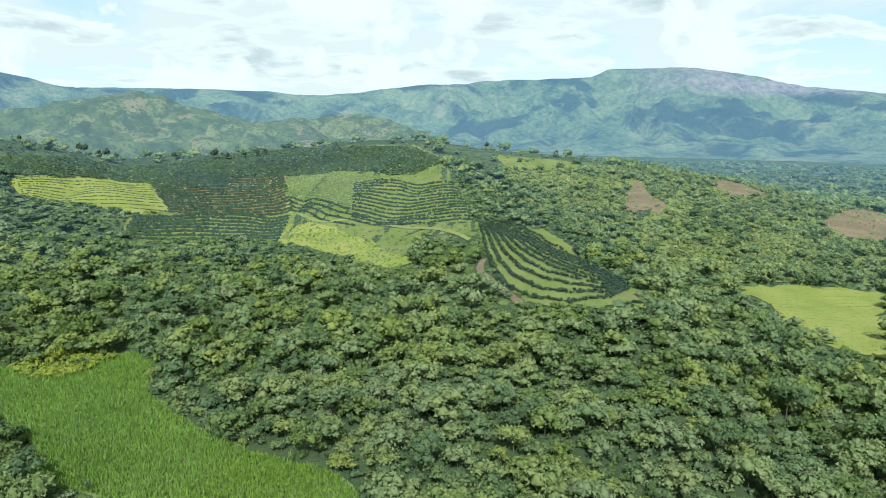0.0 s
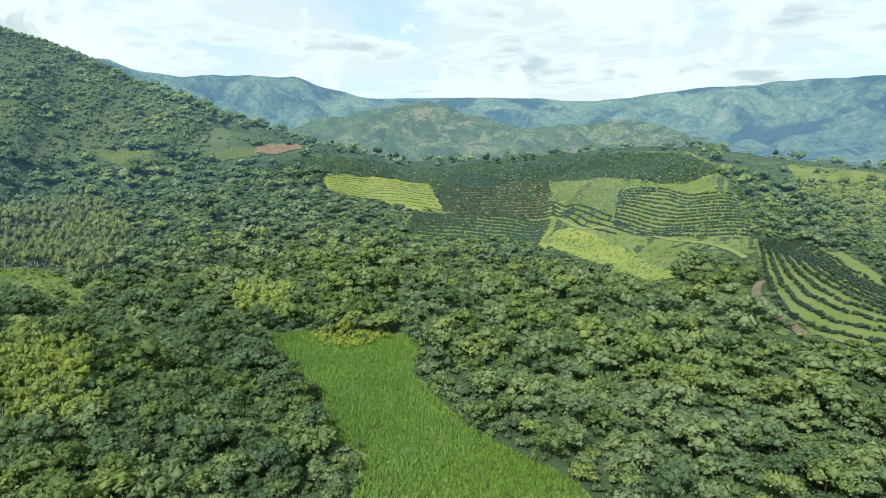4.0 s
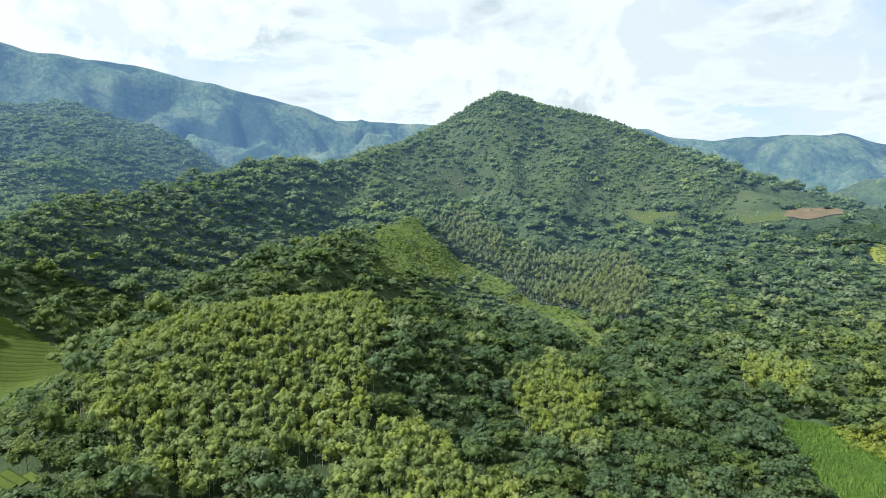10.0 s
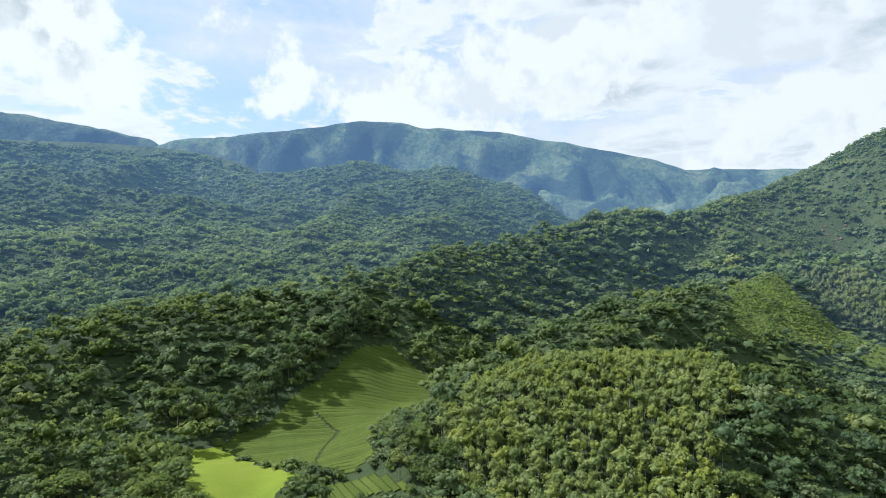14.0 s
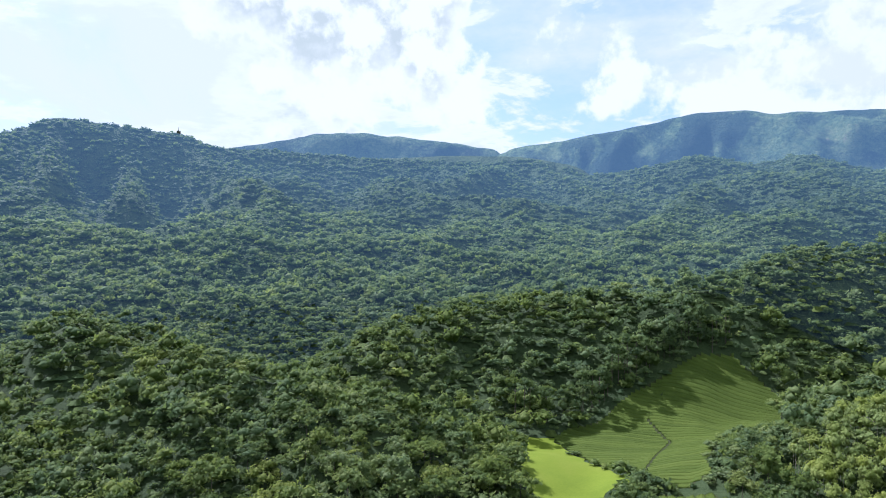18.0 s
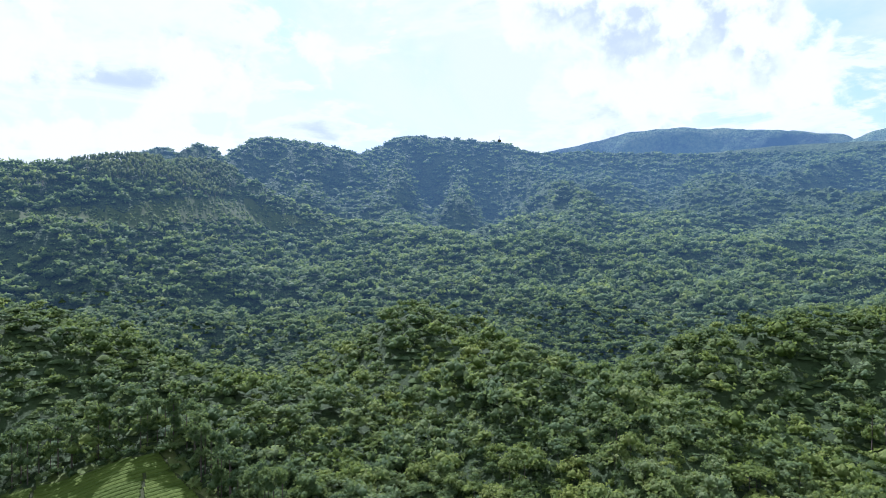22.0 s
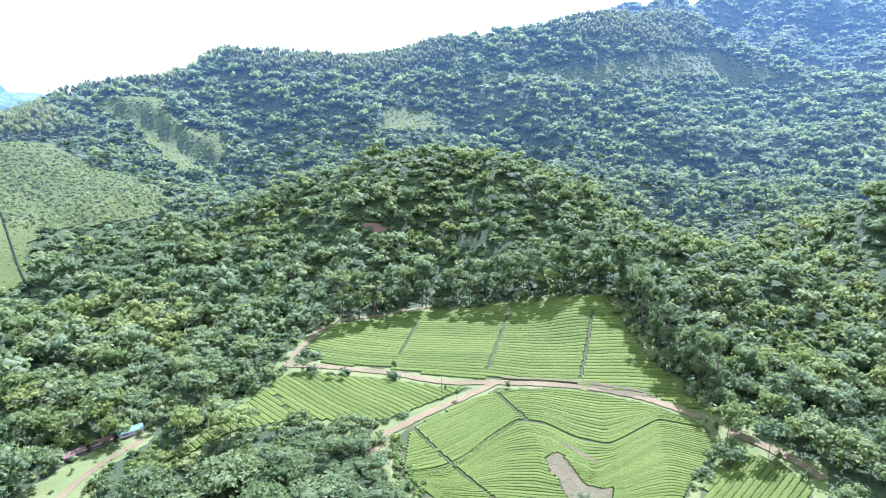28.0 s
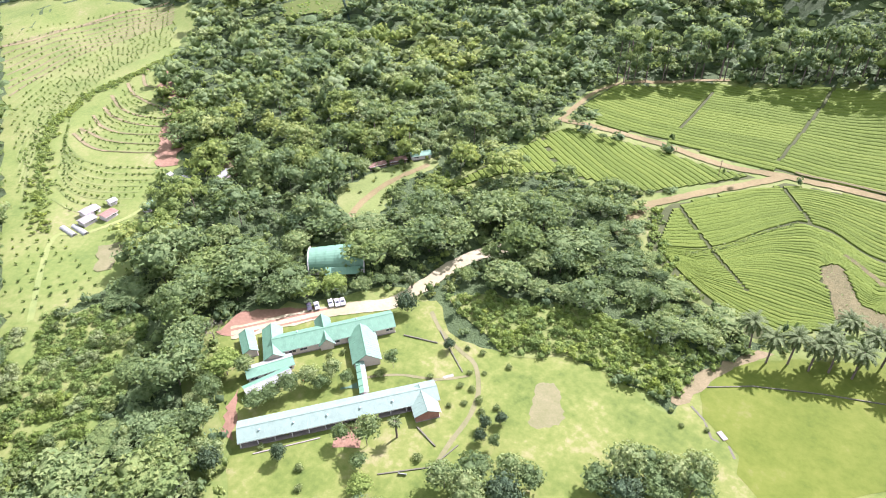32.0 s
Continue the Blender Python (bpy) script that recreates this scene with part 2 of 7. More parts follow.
BROADLEAF = ((0.049, 0.085, 0.033), (0.111, 0.166, 0.058), (0.200, 0.246, 0.091))
M = {
    "floor": material("woodland_floor", soil([(0.3, (0.020, 0.036, 0.014)), (0.5, (0.036, 0.060, 0.021)), (0.72, (0.058, 0.086, 0.030))], (0.015, 0.25), bump=0.8, depth=2.0)),
    # Materials wrapped in distance() carry painted haze as a glow.
    "far_floor": material("far_floor", distance(canopy, HAZE_TINT, *HAZE_SPAN)),
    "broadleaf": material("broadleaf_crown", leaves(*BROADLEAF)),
    "far_woods": material("far_woods", distance(leaves((0.030, 0.056, 0.026), (0.064, 0.102, 0.042), (0.112, 0.150, 0.064), 0.3), HAZE_TINT, *HAZE_SPAN)),
    "mid_woods": material("mid_woods", distance(leaves(*BROADLEAF), HAZE_TINT, *HAZE_SPAN)),
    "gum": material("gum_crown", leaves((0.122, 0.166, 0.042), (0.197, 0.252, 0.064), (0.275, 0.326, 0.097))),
    "far_gum": material("grey_gum_crown", distance(leaves((0.082, 0.110, 0.038), (0.138, 0.174, 0.058), (0.205, 0.235, 0.088)), HAZE_TINT, *HAZE_SPAN)),
    "bush": material("bush_crown", distance(leaves((0.058, 0.092, 0.030), (0.130, 0.176, 0.056), (0.225, 0.262, 0.094)), HAZE_TINT, *HAZE_SPAN)),
    "bright": material("bright_leaf", leaves((0.065, 0.110, 0.024), (0.115, 0.175, 0.038), (0.19, 0.25, 0.06))),
    "orchard": material("orchard_leaf", leaves((0.018, 0.036, 0.022), (0.032, 0.058, 0.034), (0.056, 0.090, 0.048), 0.15)),
    "scrub": material("scrub_leaf", leaves((0.048, 0.092, 0.018), (0.086, 0.152, 0.028), (0.142, 0.210, 0.046))),
    "tea": material("tea_leaf", leaves((0.049, 0.077, 0.011), (0.073, 0.109, 0.016), (0.106, 0.140, 0.024), 0.12, 0.9, 1.3, 0.45)),
    "maize": material("maize_leaf", leaves((0.086, 0.165, 0.026), (0.138, 0.240, 0.038), (0.200, 0.305, 0.060))),
    "red_leaf": material("red_flowers", leaves((0.20, 0.03, 0.02), (0.35, 0.06, 0.04), (0.42, 0.12, 0.06))),
    "palm": material("palm_frond", leaves((0.032, 0.054, 0.020), (0.064, 0.092, 0.032), (0.125, 0.150, 0.062), 0.15, 0.55)),
    "dry_frond": material("dry_frond", leaves((0.075, 0.066, 0.034), (0.120, 0.108, 0.058), (0.165, 0.150, 0.088), 0.15, 0.7)),
    "dead_wood": material("dead_wood", soil([(0.3, (0.070, 0.060, 0.046)), (0.6, (0.125, 0.110, 0.086))], (0.4, 3.0))),
    "bark": material("bark", soil([(0.3, (0.055, 0.045, 0.035)), (0.6, (0.12, 0.10, 0.08))], (0.4, 3.0))),
    "pale_bark": material("pale_bark", soil([(0.3, (0.25, 0.21, 0.16)), (0.6, (0.45, 0.40, 0.33))], (0.4, 3.0))),
    "grass": material("grass", soil([(0.3, (0.050, 0.078, 0.020)), (0.48, (0.078, 0.108, 0.028)), (0.62, (0.108, 0.130, 0.044)), (0.75, (0.15, 0.145, 0.08))], (0.035, 0.9), 0.9, 0.5, 0.15)),
    "yellow_leaf": material("yellow_green_leaf", leaves((0.120, 0.165, 0.022), (0.190, 0.240, 0.034), (0.26, 0.30, 0.055))),
    "low_lawn": material("low_lawn", soil([(0.3, (0.031, 0.054, 0.004)), (0.45, (0.048, 0.071, 0.006)), (0.58, (0.064, 0.085, 0.010)), (0.74, (0.100, 0.098, 0.034))], (0.06, 0.4), 0.9, 0.4, 0.1)),
    "lawn": material("lawn", soil([(0.34, (0.037, 0.063, 0.010)), (0.46, (0.062, 0.090, 0.016)), (0.56, (0.086, 0.108, 0.025)), (0.68, (0.138, 0.132, 0.062))], (0.06, 0.45), 0.9, 0.4, 0.1)),
    "meadow": material("meadow", soil([(0.3, (0.082, 0.130, 0.006)), (0.5, (0.115, 0.165, 0.009)), (0.7, (0.14, 0.18, 0.018))], (0.03, 0.7), 0.9, 0.4, 0.1)),
    "hay": material("mown_field", soil([(0.3, (0.070, 0.105, 0.030)), (0.5, (0.105, 0.135, 0.040)), (0.7, (0.145, 0.16, 0.060))], (0.02, 0.5), 0.9, 0.4, 0.2)),
    # Soil between the tea rows, its colour darkened for the shade there.
    "shaded_soil": material("shaded_tea_soil", soil([(0.3, (0.020, 0.030, 0.009)), (0.6, (0.042, 0.052, 0.017))], (0.1, 1.0))),
    "dirt": material("pale_dirt", soil([(0.3, (0.120, 0.112, 0.060)), (0.5, (0.172, 0.164, 0.096)), (0.7, (0.225, 0.218, 0.140))], (0.06, 0.9), 0.95, 0.5, 0.1)),
    "red_soil": material("red_soil", soil([(0.3, (0.088, 0.054, 0.032)), (0.5, (0.130, 0.082, 0.050)), (0.7, (0.18, 0.122, 0.078))], (0.08, 0.8), 0.95, 0.6, 0.2)),
    # Haze glow painted over the bush floor, setting in past 500 m.
    "bush_floor": material("bush_floor", distance(soil([(0.3, (0.022, 0.038, 0.014)), (0.5, (0.042, 0.062, 0.021)), (0.66, (0.066, 0.084, 0.031)), (0.8, (0.11, 0.105, 0.055))], (0.02, 0.3), 0.95, 0.8, 1.0), HAZE_TINT, *HAZE_SPAN)),
    "track_dirt": material("track_dirt", soil([(0.3, (0.070, 0.060, 0.024)), (0.5, (0.103, 0.090, 0.039)), (0.7, (0.142, 0.125, 0.060))], (0.06, 0.9), 0.95, 0.5, 0.1)),
    # Pasture, paled with distance by the same painted haze.
    "pasture": material("pasture", distance(soil([(0.3, (0.032, 0.052, 0.008)), (0.5, (0.046, 0.066, 0.011)), (0.7, (0.064, 0.078, 0.019))], (0.03, 0.25), 0.95, 0.5, 0.4), HAZE_TINT, *HAZE_SPAN)),
    "worn_grass": material("worn_grass", soil([(0.3, (0.070, 0.080, 0.030)), (0.5, (0.090, 0.094, 0.042)), (0.7, (0.116, 0.112, 0.058))], (0.2, 1.2), 0.95, 0.4, 0.08)),
    "bright_grass": material("bright_grass", soil([(0.3, (0.078, 0.112, 0.018)), (0.45, (0.110, 0.142, 0.025)), (0.6, (0.145, 0.165, 0.038)), (0.75, (0.16, 0.150, 0.065))], (0.03, 0.45), 0.9, 0.6, 0.4)),
    "scar_soil": material("scar_soil", soil([(0.3, (0.044, 0.046, 0.018)), (0.5, (0.074, 0.072, 0.030)), (0.7, (0.110, 0.102, 0.046))], (0.15, 1.2), 0.95, 0.9, 0.4)),
    "bank_soil": material("bank_soil", soil([(0.3, (0.072, 0.072, 0.030)), (0.5, (0.108, 0.097, 0.048)), (0.7, (0.148, 0.124, 0.068))], (0.1, 0.9), 0.95, 0.7, 0.3)),
    "slope_grass": material("slope_grass", soil([(0.32, (0.046, 0.078, 0.016)), (0.46, (0.070, 0.101, 0.022)), (0.58, (0.095, 0.116, 0.034)), (0.70, (0.14, 0.128, 0.070))], (0.03, 0.5), 0.9, 0.5, 0.15)),
    "tan_soil": material("tan_soil", soil([(0.3, (0.062, 0.054, 0.030)), (0.5, (0.100, 0.084, 0.048)), (0.7, (0.145, 0.120, 0.074))], (0.05, 0.5), 0.95, 0.6, 0.3)),
}

# ---- the lie of the land ----
HILLS = [  # name, half width, crest line
    ("peak_hill", 330, [(-1181, 344, 240), (-1201, 444, 290), (-1190, 515, 335), (-1177, 552, 350), (-1160, 590, 337), (-1143, 618, 321), (-1080, 687, 294), (-1031, 742, 271), (-942, 791, 222), (-781, 844, 157), (-644, 842, 121)]),
    ("shoulder", 150, [(-1182, 408, 248), (-1111, 297, 213), (-1062, 199, 189), (-996, 89, 195), (-950, 26, 179), (-858, -55, 152), (-725, -149, 129), (-662, -195, 115), (-572, -287, 90), (-476, -365, 65), (-382, -409, 51), (-313, -415, 34)]),
    ("dark_spur", 110, [(-816, 239, 109), (-680, 164, 99), (-609, 114, 96), (-556, 65, 91), (-500, 13, 83), (-450, -21, 66)]),
    ("gum_spur", 125, [(-450, 95, 63), (-426, 57, 64), (-405, 18, 64), (-390, -18, 62), (-372, -51, 53)]),
    ("west_spur", 120, [(-128, -739, 48), (-168, -628, 63), (-197, -535, 64), (-223, -414, 62), (-236, -311, 52), (-241, -254, 50), (-264, -214, 31)]),
    ("tea_hill", 150, [(368, -524, 51), (291, -558, 70), (247, -569, 78), (194, -589, 76), (136, -584, 77), (79, -564, 72), (26, -519, 57), (-13, -480, 46)]),
    ("gum_ridge", 300, [(728, -529, 118), (732, -606, 127), (746, -666, 156), (704, -779, 174), (671, -872, 220), (530, -987, 208), (455, -1056, 220), (372, -1120, 254), (284, -1186, 271), (138, -1252, 290), (39, -1319, 272), (9, -1400, 276)]),
    ("ridge_tail", 250, [(-3, -1400, 276), (-144, -1362, 222), (-257, -1315, 189), (-402, -1225, 172), (-553, -1098, 150), (-642, -989, 135), (-792, -929, 95), (-932, -839, 50)]),
    ("crag", 420, [(62, -1949, 362), (-63, -1949, 427), (-196, -1990, 453), (-365, -2017, 466), (-486, -2043, 441), (-576, -2123, 494), (-658, -2152, 540), (-841, -2119, 534), (-1010, -2066, 523), (-1136, -2057, 488)]),
    ("rim", 480, [(-1136, -2057, 488), (-1327, -2059, 502), (-1692, -1840, 491), (-2033, -1539, 510), (-2098, -1359, 492), (-2169, -1244, 464), (-2049, -1150, 390), (-2085, -970, 400), (-2129, -728, 433), (-2126, -567, 390), (-2115, -388, 323), (-2191, -200, 308)]),
    ("basin_spur", 240, [(-2088, -1374, 492), (-1721, -804, 257), (-1309, -732, 134), (-1056, -669, 95)]),
    ("basin_spur", 220, [(-2195, -840, 414), (-1808, -585, 283), (-1396, -549, 181), (-1087, -508, 118)]),
    ("basin_spur", 220, [(-1029, -2034, 504), (-958, -1641, 312), (-846, -1239, 183), (-729, -953, 98)]),
    ("crag_spur", 130, [(-63, -1949, 415), (0, -1720, 300), (60, -1560, 232)]),
    ("crag_spur", 150, [(-365, -2017, 455), (-290, -1760, 325), (-215, -1520, 205), (-160, -1330, 130)]),
    ("crag_spur", 150, [(-658, -2152, 530), (-560, -1860, 385), (-455, -1580, 240), (-370, -1360, 140)]),
    ("crag_spur", 140, [(-841, -2119, 520), (-760, -1850, 360), (-640, -1560, 225)]),
    ("orchard_hill", 330, [(-670, 809, 88), (-565, 944, 88), (-357, 1093, 91), (-250, 1123, 102), (-172, 1137, 112), (-64, 1098, 116), (22, 1080, 104), (148, 1040, 94), (260, 966, 81), (367, 908, 69), (443, 818, 50), (504, 721, 29)]),
    ("orchard_spur", 120, [(-37, 1079, 112), (0, 850, 66), (30, 639, 40), (74, 494, 37), (99, 418, 30)]),
    ("east_fields", 160, [(249, 502, 8), (286, 434, 11), (312, 365, 12)]),
]
FAR_HILLS = [
    ("range_a", 900, [(2778, 3540, 263), (2502, 3740, 315), (2137, 3960, 356), (1799, 4070, 445), (1471, 4147, 484), (1036, 4276, 478), (914, 4304, 436), (226, 4444, 407), (-243, 4443, 378), (-716, 4443, 326), (-999, 4388, 311), (-1444, 4262, 334), (-1987, 3982, 339), (-2358, 3774, 317)]),
    ("range_b", 600, [(-1924, 3507, 290), (-2076, 3361, 314), (-2240, 3193, 358), (-2360, 3042, 424), (-2514, 2849, 427), (-2778, 2593, 407), (-2877, 2405, 427), (-2927, 2264, 475), (-3002, 2163, 484), (-3199, 1956, 472), (-3567, 1577, 528), (-3858, 1057, 561), (-3906, 862, 574)]),
    ("range_c", 750, [(-3724, 1157, 499), (-3768, 1006, 551), (-3790, 678, 560), (-3766, 506, 616), (-3799, 102, 717), (-3784, -344, 812), (-3745, -893, 857), (-3720, -991, 888), (-3654, -1213, 895), (-3588, -1395, 864), (-3457, -1806, 806), (-3384, -2316, 772)]),
    ("range_d", 600, [(-3459, -2555, 800), (-3318, -2736, 838), (-2982, -3029, 879), (-2794, -3136, 889), (-2561, -3328, 874), (-2333, -3612, 812), (-2118, -3627, 763)]),
    ("foothill", 330, [(-2800, -750, 455), (-2870, -400, 404), (-2900, -100, 375), (-2890, 200, 315), (-2855, 500, 268), (-2790, 800, 228), (-2690, 1080, 200)]),
    ("farm_hill", 280, [(-1901, 2256, 77), (-1741, 2443, 161), (-1563, 2560, 207), (-1335, 2742, 248), (-1128, 2780, 170), (-928, 2800, 117), (-731, 2858, 98)]),
    ("farm_hill", 220, [(-858, 2979, 111), (-665, 3079, 138), (-512, 3159, 166), (-280, 3087, 113)]),
    ("south_range", 400, [(3466, -2545, 218), (3670, -2241, 183), (3374, -2665, 174)]),
]
_lattice = np.random.RandomState(7).rand(256, 256)


def value_noise(x, y, cell):
    """Smooth noise from 0 to 1 over the plan, with bumps about a cell across."""
    u, v = np.asarray(x, float) / cell, np.asarray(y, float) / cell
    i, j = np.floor(u).astype(int), np.floor(v).astype(int)
    u, v = u - i, v - j
    u, v = u * u * (3 - 2 * u), v * v * (3 - 2 * v)
    g = lambda a, b: _lattice[a % 256, b % 256]
    return (g(i, j) * (1 - u) + g(i + 1, j) * u) * (1 - v) + (g(i, j + 1) * (1 - u) + g(i + 1, j + 1) * u) * v


def drift(x, y, cell, octaves=3):
    total, weight = 0.0, 0.0
    for k in range(octaves):
        total = total + value_noise(x + 37.3 * k, y - 91.7 * k, cell / 2**k) * 0.5**k
        weight += 0.5**k
    return total / weight


def hill(x, y, half, crest, cut=0.42, cell=0.55):
    """The height of a hill with that crest line over the plan."""
    best, level = np.full(x.shape, 1e9), np.zeros(x.shape)
    for (ax, ay, az), (bx, by, bz) in zip(crest, crest[1:]):
        dx, dy = bx - ax, by - ay
        s = np.clip(((x - ax) * dx + (y - ay) * dy) / (dx * dx + dy * dy), 0, 1)
        d = np.hypot(x - ax - s * dx, y - ay - s * dy)
        near = d < best
        best = np.where(near, d, best)
        level = np.where(near, az + s * (bz - az), level)
    u = best / half
    fall = np.exp(-(u**1.6))
    gully = 1 - np.abs(2 * drift(x, y, half * cell, 3) - 1) * 1.6
    return np.maximum(level * fall * (1 - cut * (1 - fall) * np.clip(gully, 0, 1)), 0)


def raised(x, y, hills, soft=5.0, cut=0.42, cell=0.55):
    """The hills together, with soft valleys where two meet."""
    each = np.stack([hill(x, y, half, crest, cut, cell) for _, half, crest in hills])
    top = each.max(0)
    return top + soft * np.log(np.exp((each - top) / soft).sum(0)) - soft * math.log(len(hills)) * np.exp(-top / 20)


def land(x, y):
    r = np.hypot(x, y)
    a = np.degrees(np.arctan2(-x, y)) % 360
    fade = lambda v, lo, hi: np.clip((v - lo) / (hi - lo), 0, 1) ** 2 * (3 - 2 * np.clip((v - lo) / (hi - lo), 0, 1))
    rough = fade(r, 1150, 1450) * (1 - fade(r, 1850, 2080)) * fade(a, 84, 96) * (1 - fade(a, 196, 206))
    crease = (1 - np.abs(2 * drift(x + 900, y + 200, 300, 3) - 1) * 2.2) * (50 + 30 * fade(r, 1450, 1700)) + (drift(x, y, 110, 3) - 0.5) * 44
    gully = fade(r, 780, 900) * (1 - fade(r, 1150, 1300)) * fade(a, 50, 56) * (1 - fade(a, 76, 82))
    gully = gully * ((1 - np.abs(2 * drift(x + 300, y + 700, 170, 2) - 1) * 2.4) * 22 - 8)
    basin = fade(a, 88, 102) * (1 - fade(a, 166, 182)) * fade(r, 600, 900)
    rise = np.interp(r, [600, 750, 1000, 1250, 1500, 1750, 2000, 2300, 2600], [0, 12, 58, 108, 165, 228, 292, 372, 380])
    spur = 1 - np.abs(2 * drift(x + 2400, y + 1500, 420, 4) - 1) * 2.0
    rise = rise + (spur - 0.35) * np.interp(r, [700, 1200, 1900], [16, 72, 105])
    turn = np.radians(a) * 1500
    rib = 1 - np.abs(2 * drift(turn + 40 * np.sin(r / 130) + 300, r * 0.30 + 4000, 190, 3) - 1) * 2.0
    west = fade(a, 150, 164)
    ribs = (fade(r, 1050, 1400) * (1 - west) + fade(r, 1480, 1600) * west) * (1 - fade(r, 1750, 1950)) * fade(a, 92, 104) * (1 - fade(a, 186, 196)) * (rib - 0.35) * np.interp(a, [100, 135, 160], [52, 60, 95])
    fold = fade(r, 470, 620) * (1 - fade(r, 1000, 1150)) * fade(a, 96, 112) * (1 - fade(a, 206, 216))
    fold = fold * ((1 - np.abs(2 * drift(x + 1700, y + 2600, 210, 2) - 1) * 2.0) - 0.4) * 40
    hills = raised(x, y, HILLS) + (rough * crease) * (1 - 0.55 * basin) + ribs + fold
    hills = np.where(basin > 0, np.maximum(hills, 0) + basin * (16 * np.logaddexp(0, (rise - hills) / 16)), hills)
    return hills + gully + (drift(x, y, 60, 3) - 0.5) * np.clip(r - 250, 0, 300) / 300 * 7


RINGS = np.concatenate([[0.0], np.geomspace(25, 2800, 175)])
SPOKES = 560
_a = np.linspace(0, 2 * np.pi, SPOKES, endpoint=False)
_gx, _gy = -RINGS[:, None] * np.sin(_a), RINGS[:, None] * np.cos(_a)
GRID = land(_gx, _gy)


def ground_z(x, y):
    """The height of the ground sheet over the plan."""
    x, y = np.asarray(x, float), np.asarray(y, float)
    r = np.clip(np.hypot(x, y), 0, 2799)
    i = np.clip(np.searchsorted(RINGS, r, side="right") - 1, 0, len(RINGS) - 2)
    f = (r - RINGS[i]) / (RINGS[i + 1] - RINGS[i])
    w = (np.arctan2(-x, y) / (2 * np.pi) % 1) * SPOKES
    j = np.floor(w).astype(int)
    g = w - j
    j, k = j % SPOKES, (j + 1) % SPOKES
    return (GRID[i, j] * (1 - g) + GRID[i, k] * g) * (1 - f) + (GRID[i + 1, j] * (1 - g) + GRID[i + 1, k] * g) * f


def inside(x, y, outline):
    """Which points of the plan lie within the outline."""
    hit = np.zeros(np.shape(x), bool)
    for (ax, ay), (bx, by) in zip(outline, outline[1:] + outline[:1]):
        cross = (ay > y) != (by > y)
        hit ^= cross & (x < (bx - ax) * (y - ay) / (by - ay + 1e-12) + ax)
    return hit
# -- end of land --


def sheet(name, verts, faces, mat, smooth=True, tint=None):
    """A mesh from arrays: verts n x 3, faces a list of m x k arrays."""
    me = bpy.data.meshes.new(name)
    verts = np.asarray(verts, np.float32)
    me.vertices.add(len(verts))
    me.vertices.foreach_set("co", verts.ravel())
    loops = np.concatenate([f.ravel() for f in faces]).astype(np.int32)
    sizes = np.concatenate([np.full(len(f), f.shape[1]) for f in faces]).astype(np.int32)
    me.loops.add(len(loops))
    me.loops.foreach_set("vertex_index", loops)
    me.polygons.add(len(sizes))
    me.polygons.foreach_set("loop_start", np.concatenate([[0], np.cumsum(sizes)[:-1]]).astype(np.int32))
    me.polygons.foreach_set("loop_total", sizes)
    if smooth:
        me.polygons.foreach_set("use_smooth", np.ones(len(sizes), bool))
    if tint is not None:
        at = me.attributes.new("tint", "FLOAT", "POINT")
        at.data.foreach_set("value", np.asarray(tint, np.float32))
    me.materials.append(mat)
    me.update(calc_edges=True)
    return new(name, me)


def ring_faces(rows, cols):
    i, j = np.meshgrid(np.arange(rows - 1), np.arange(cols), indexing="ij")
    k = (j + 1) % cols
    return np.stack([i * cols + j, i * cols + k, (i + 1) * cols + k, (i + 1) * cols + j], -1).reshape(-1, 4)


ground = sheet("ground", np.stack([_gx, _gy, GRID], -1).reshape(-1, 3), [ring_faces(len(RINGS), SPOKES)[:, ::-1]], M["floor"])
ground.data.materials.append(M["far_floor"])
_ring = np.repeat(np.arange(len(RINGS) - 1), SPOKES)
# Beyond 620 m the ground switches to the floor with painted haze.
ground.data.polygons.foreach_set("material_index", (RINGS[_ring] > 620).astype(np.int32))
tagged(ground, "green woodland floor and grass over rolling hills", "ground", kind="structure")

FAR_SPOKES = 960
_fr = np.linspace(2650, 4950, 96)
_fa = np.linspace(0, 2 * np.pi, FAR_SPOKES, endpoint=False)
_fx, _fy = -_fr[:, None] * np.sin(_fa), _fr[:, None] * np.cos(_fa)
_fz = raised(_fx, _fy, FAR_HILLS, 5.0, 0.85, 0.34)
_low = np.clip((_fr[:, None] - 2650) / 150, 0, 1)
_edge = ground_z(_fx * 2780 / _fr[:, None], _fy * 2780 / _fr[:, None])
_fz = np.maximum(_fz * _low, 0) + np.where(_low < 1, (1 - _low) * (_edge - 40), 0)

_sector = (_fa > radians(1)) & (_fa < radians(45))
_fz = _fz - 70 * _sector * np.clip((3500 - _fr[:, None]) / 300, 0, 1)
_sky = np.argmax((_fz - 150) / _fr[:, None], axis=0)
_fade = np.clip((_fr[_sky][None] - 60 - _fr[:, None]) / 420, 0, 1)
_ridge = np.clip(np.abs(drift(_fx + 7000, _fy + 7000, 520, 4) - 0.5) / 0.13, 0, 1)
_fz = _fz * (1 - 0.55 * _fade * (1 - _ridge))
_vein = 1 - np.abs(2 * drift(_fx + 3000, _fy + 9000, 430, 5) - 1) * 2.0
_knob = drift(_fx + 1000, _fy + 500, 120, 3) - 0.5
_fz = _fz + (_vein - 0.4) * 80 * np.clip(_fz / 300, 0, 1) * _fade + _knob * np.clip(_fz / 300, 0, 1) * (24 + 30 * _fade)


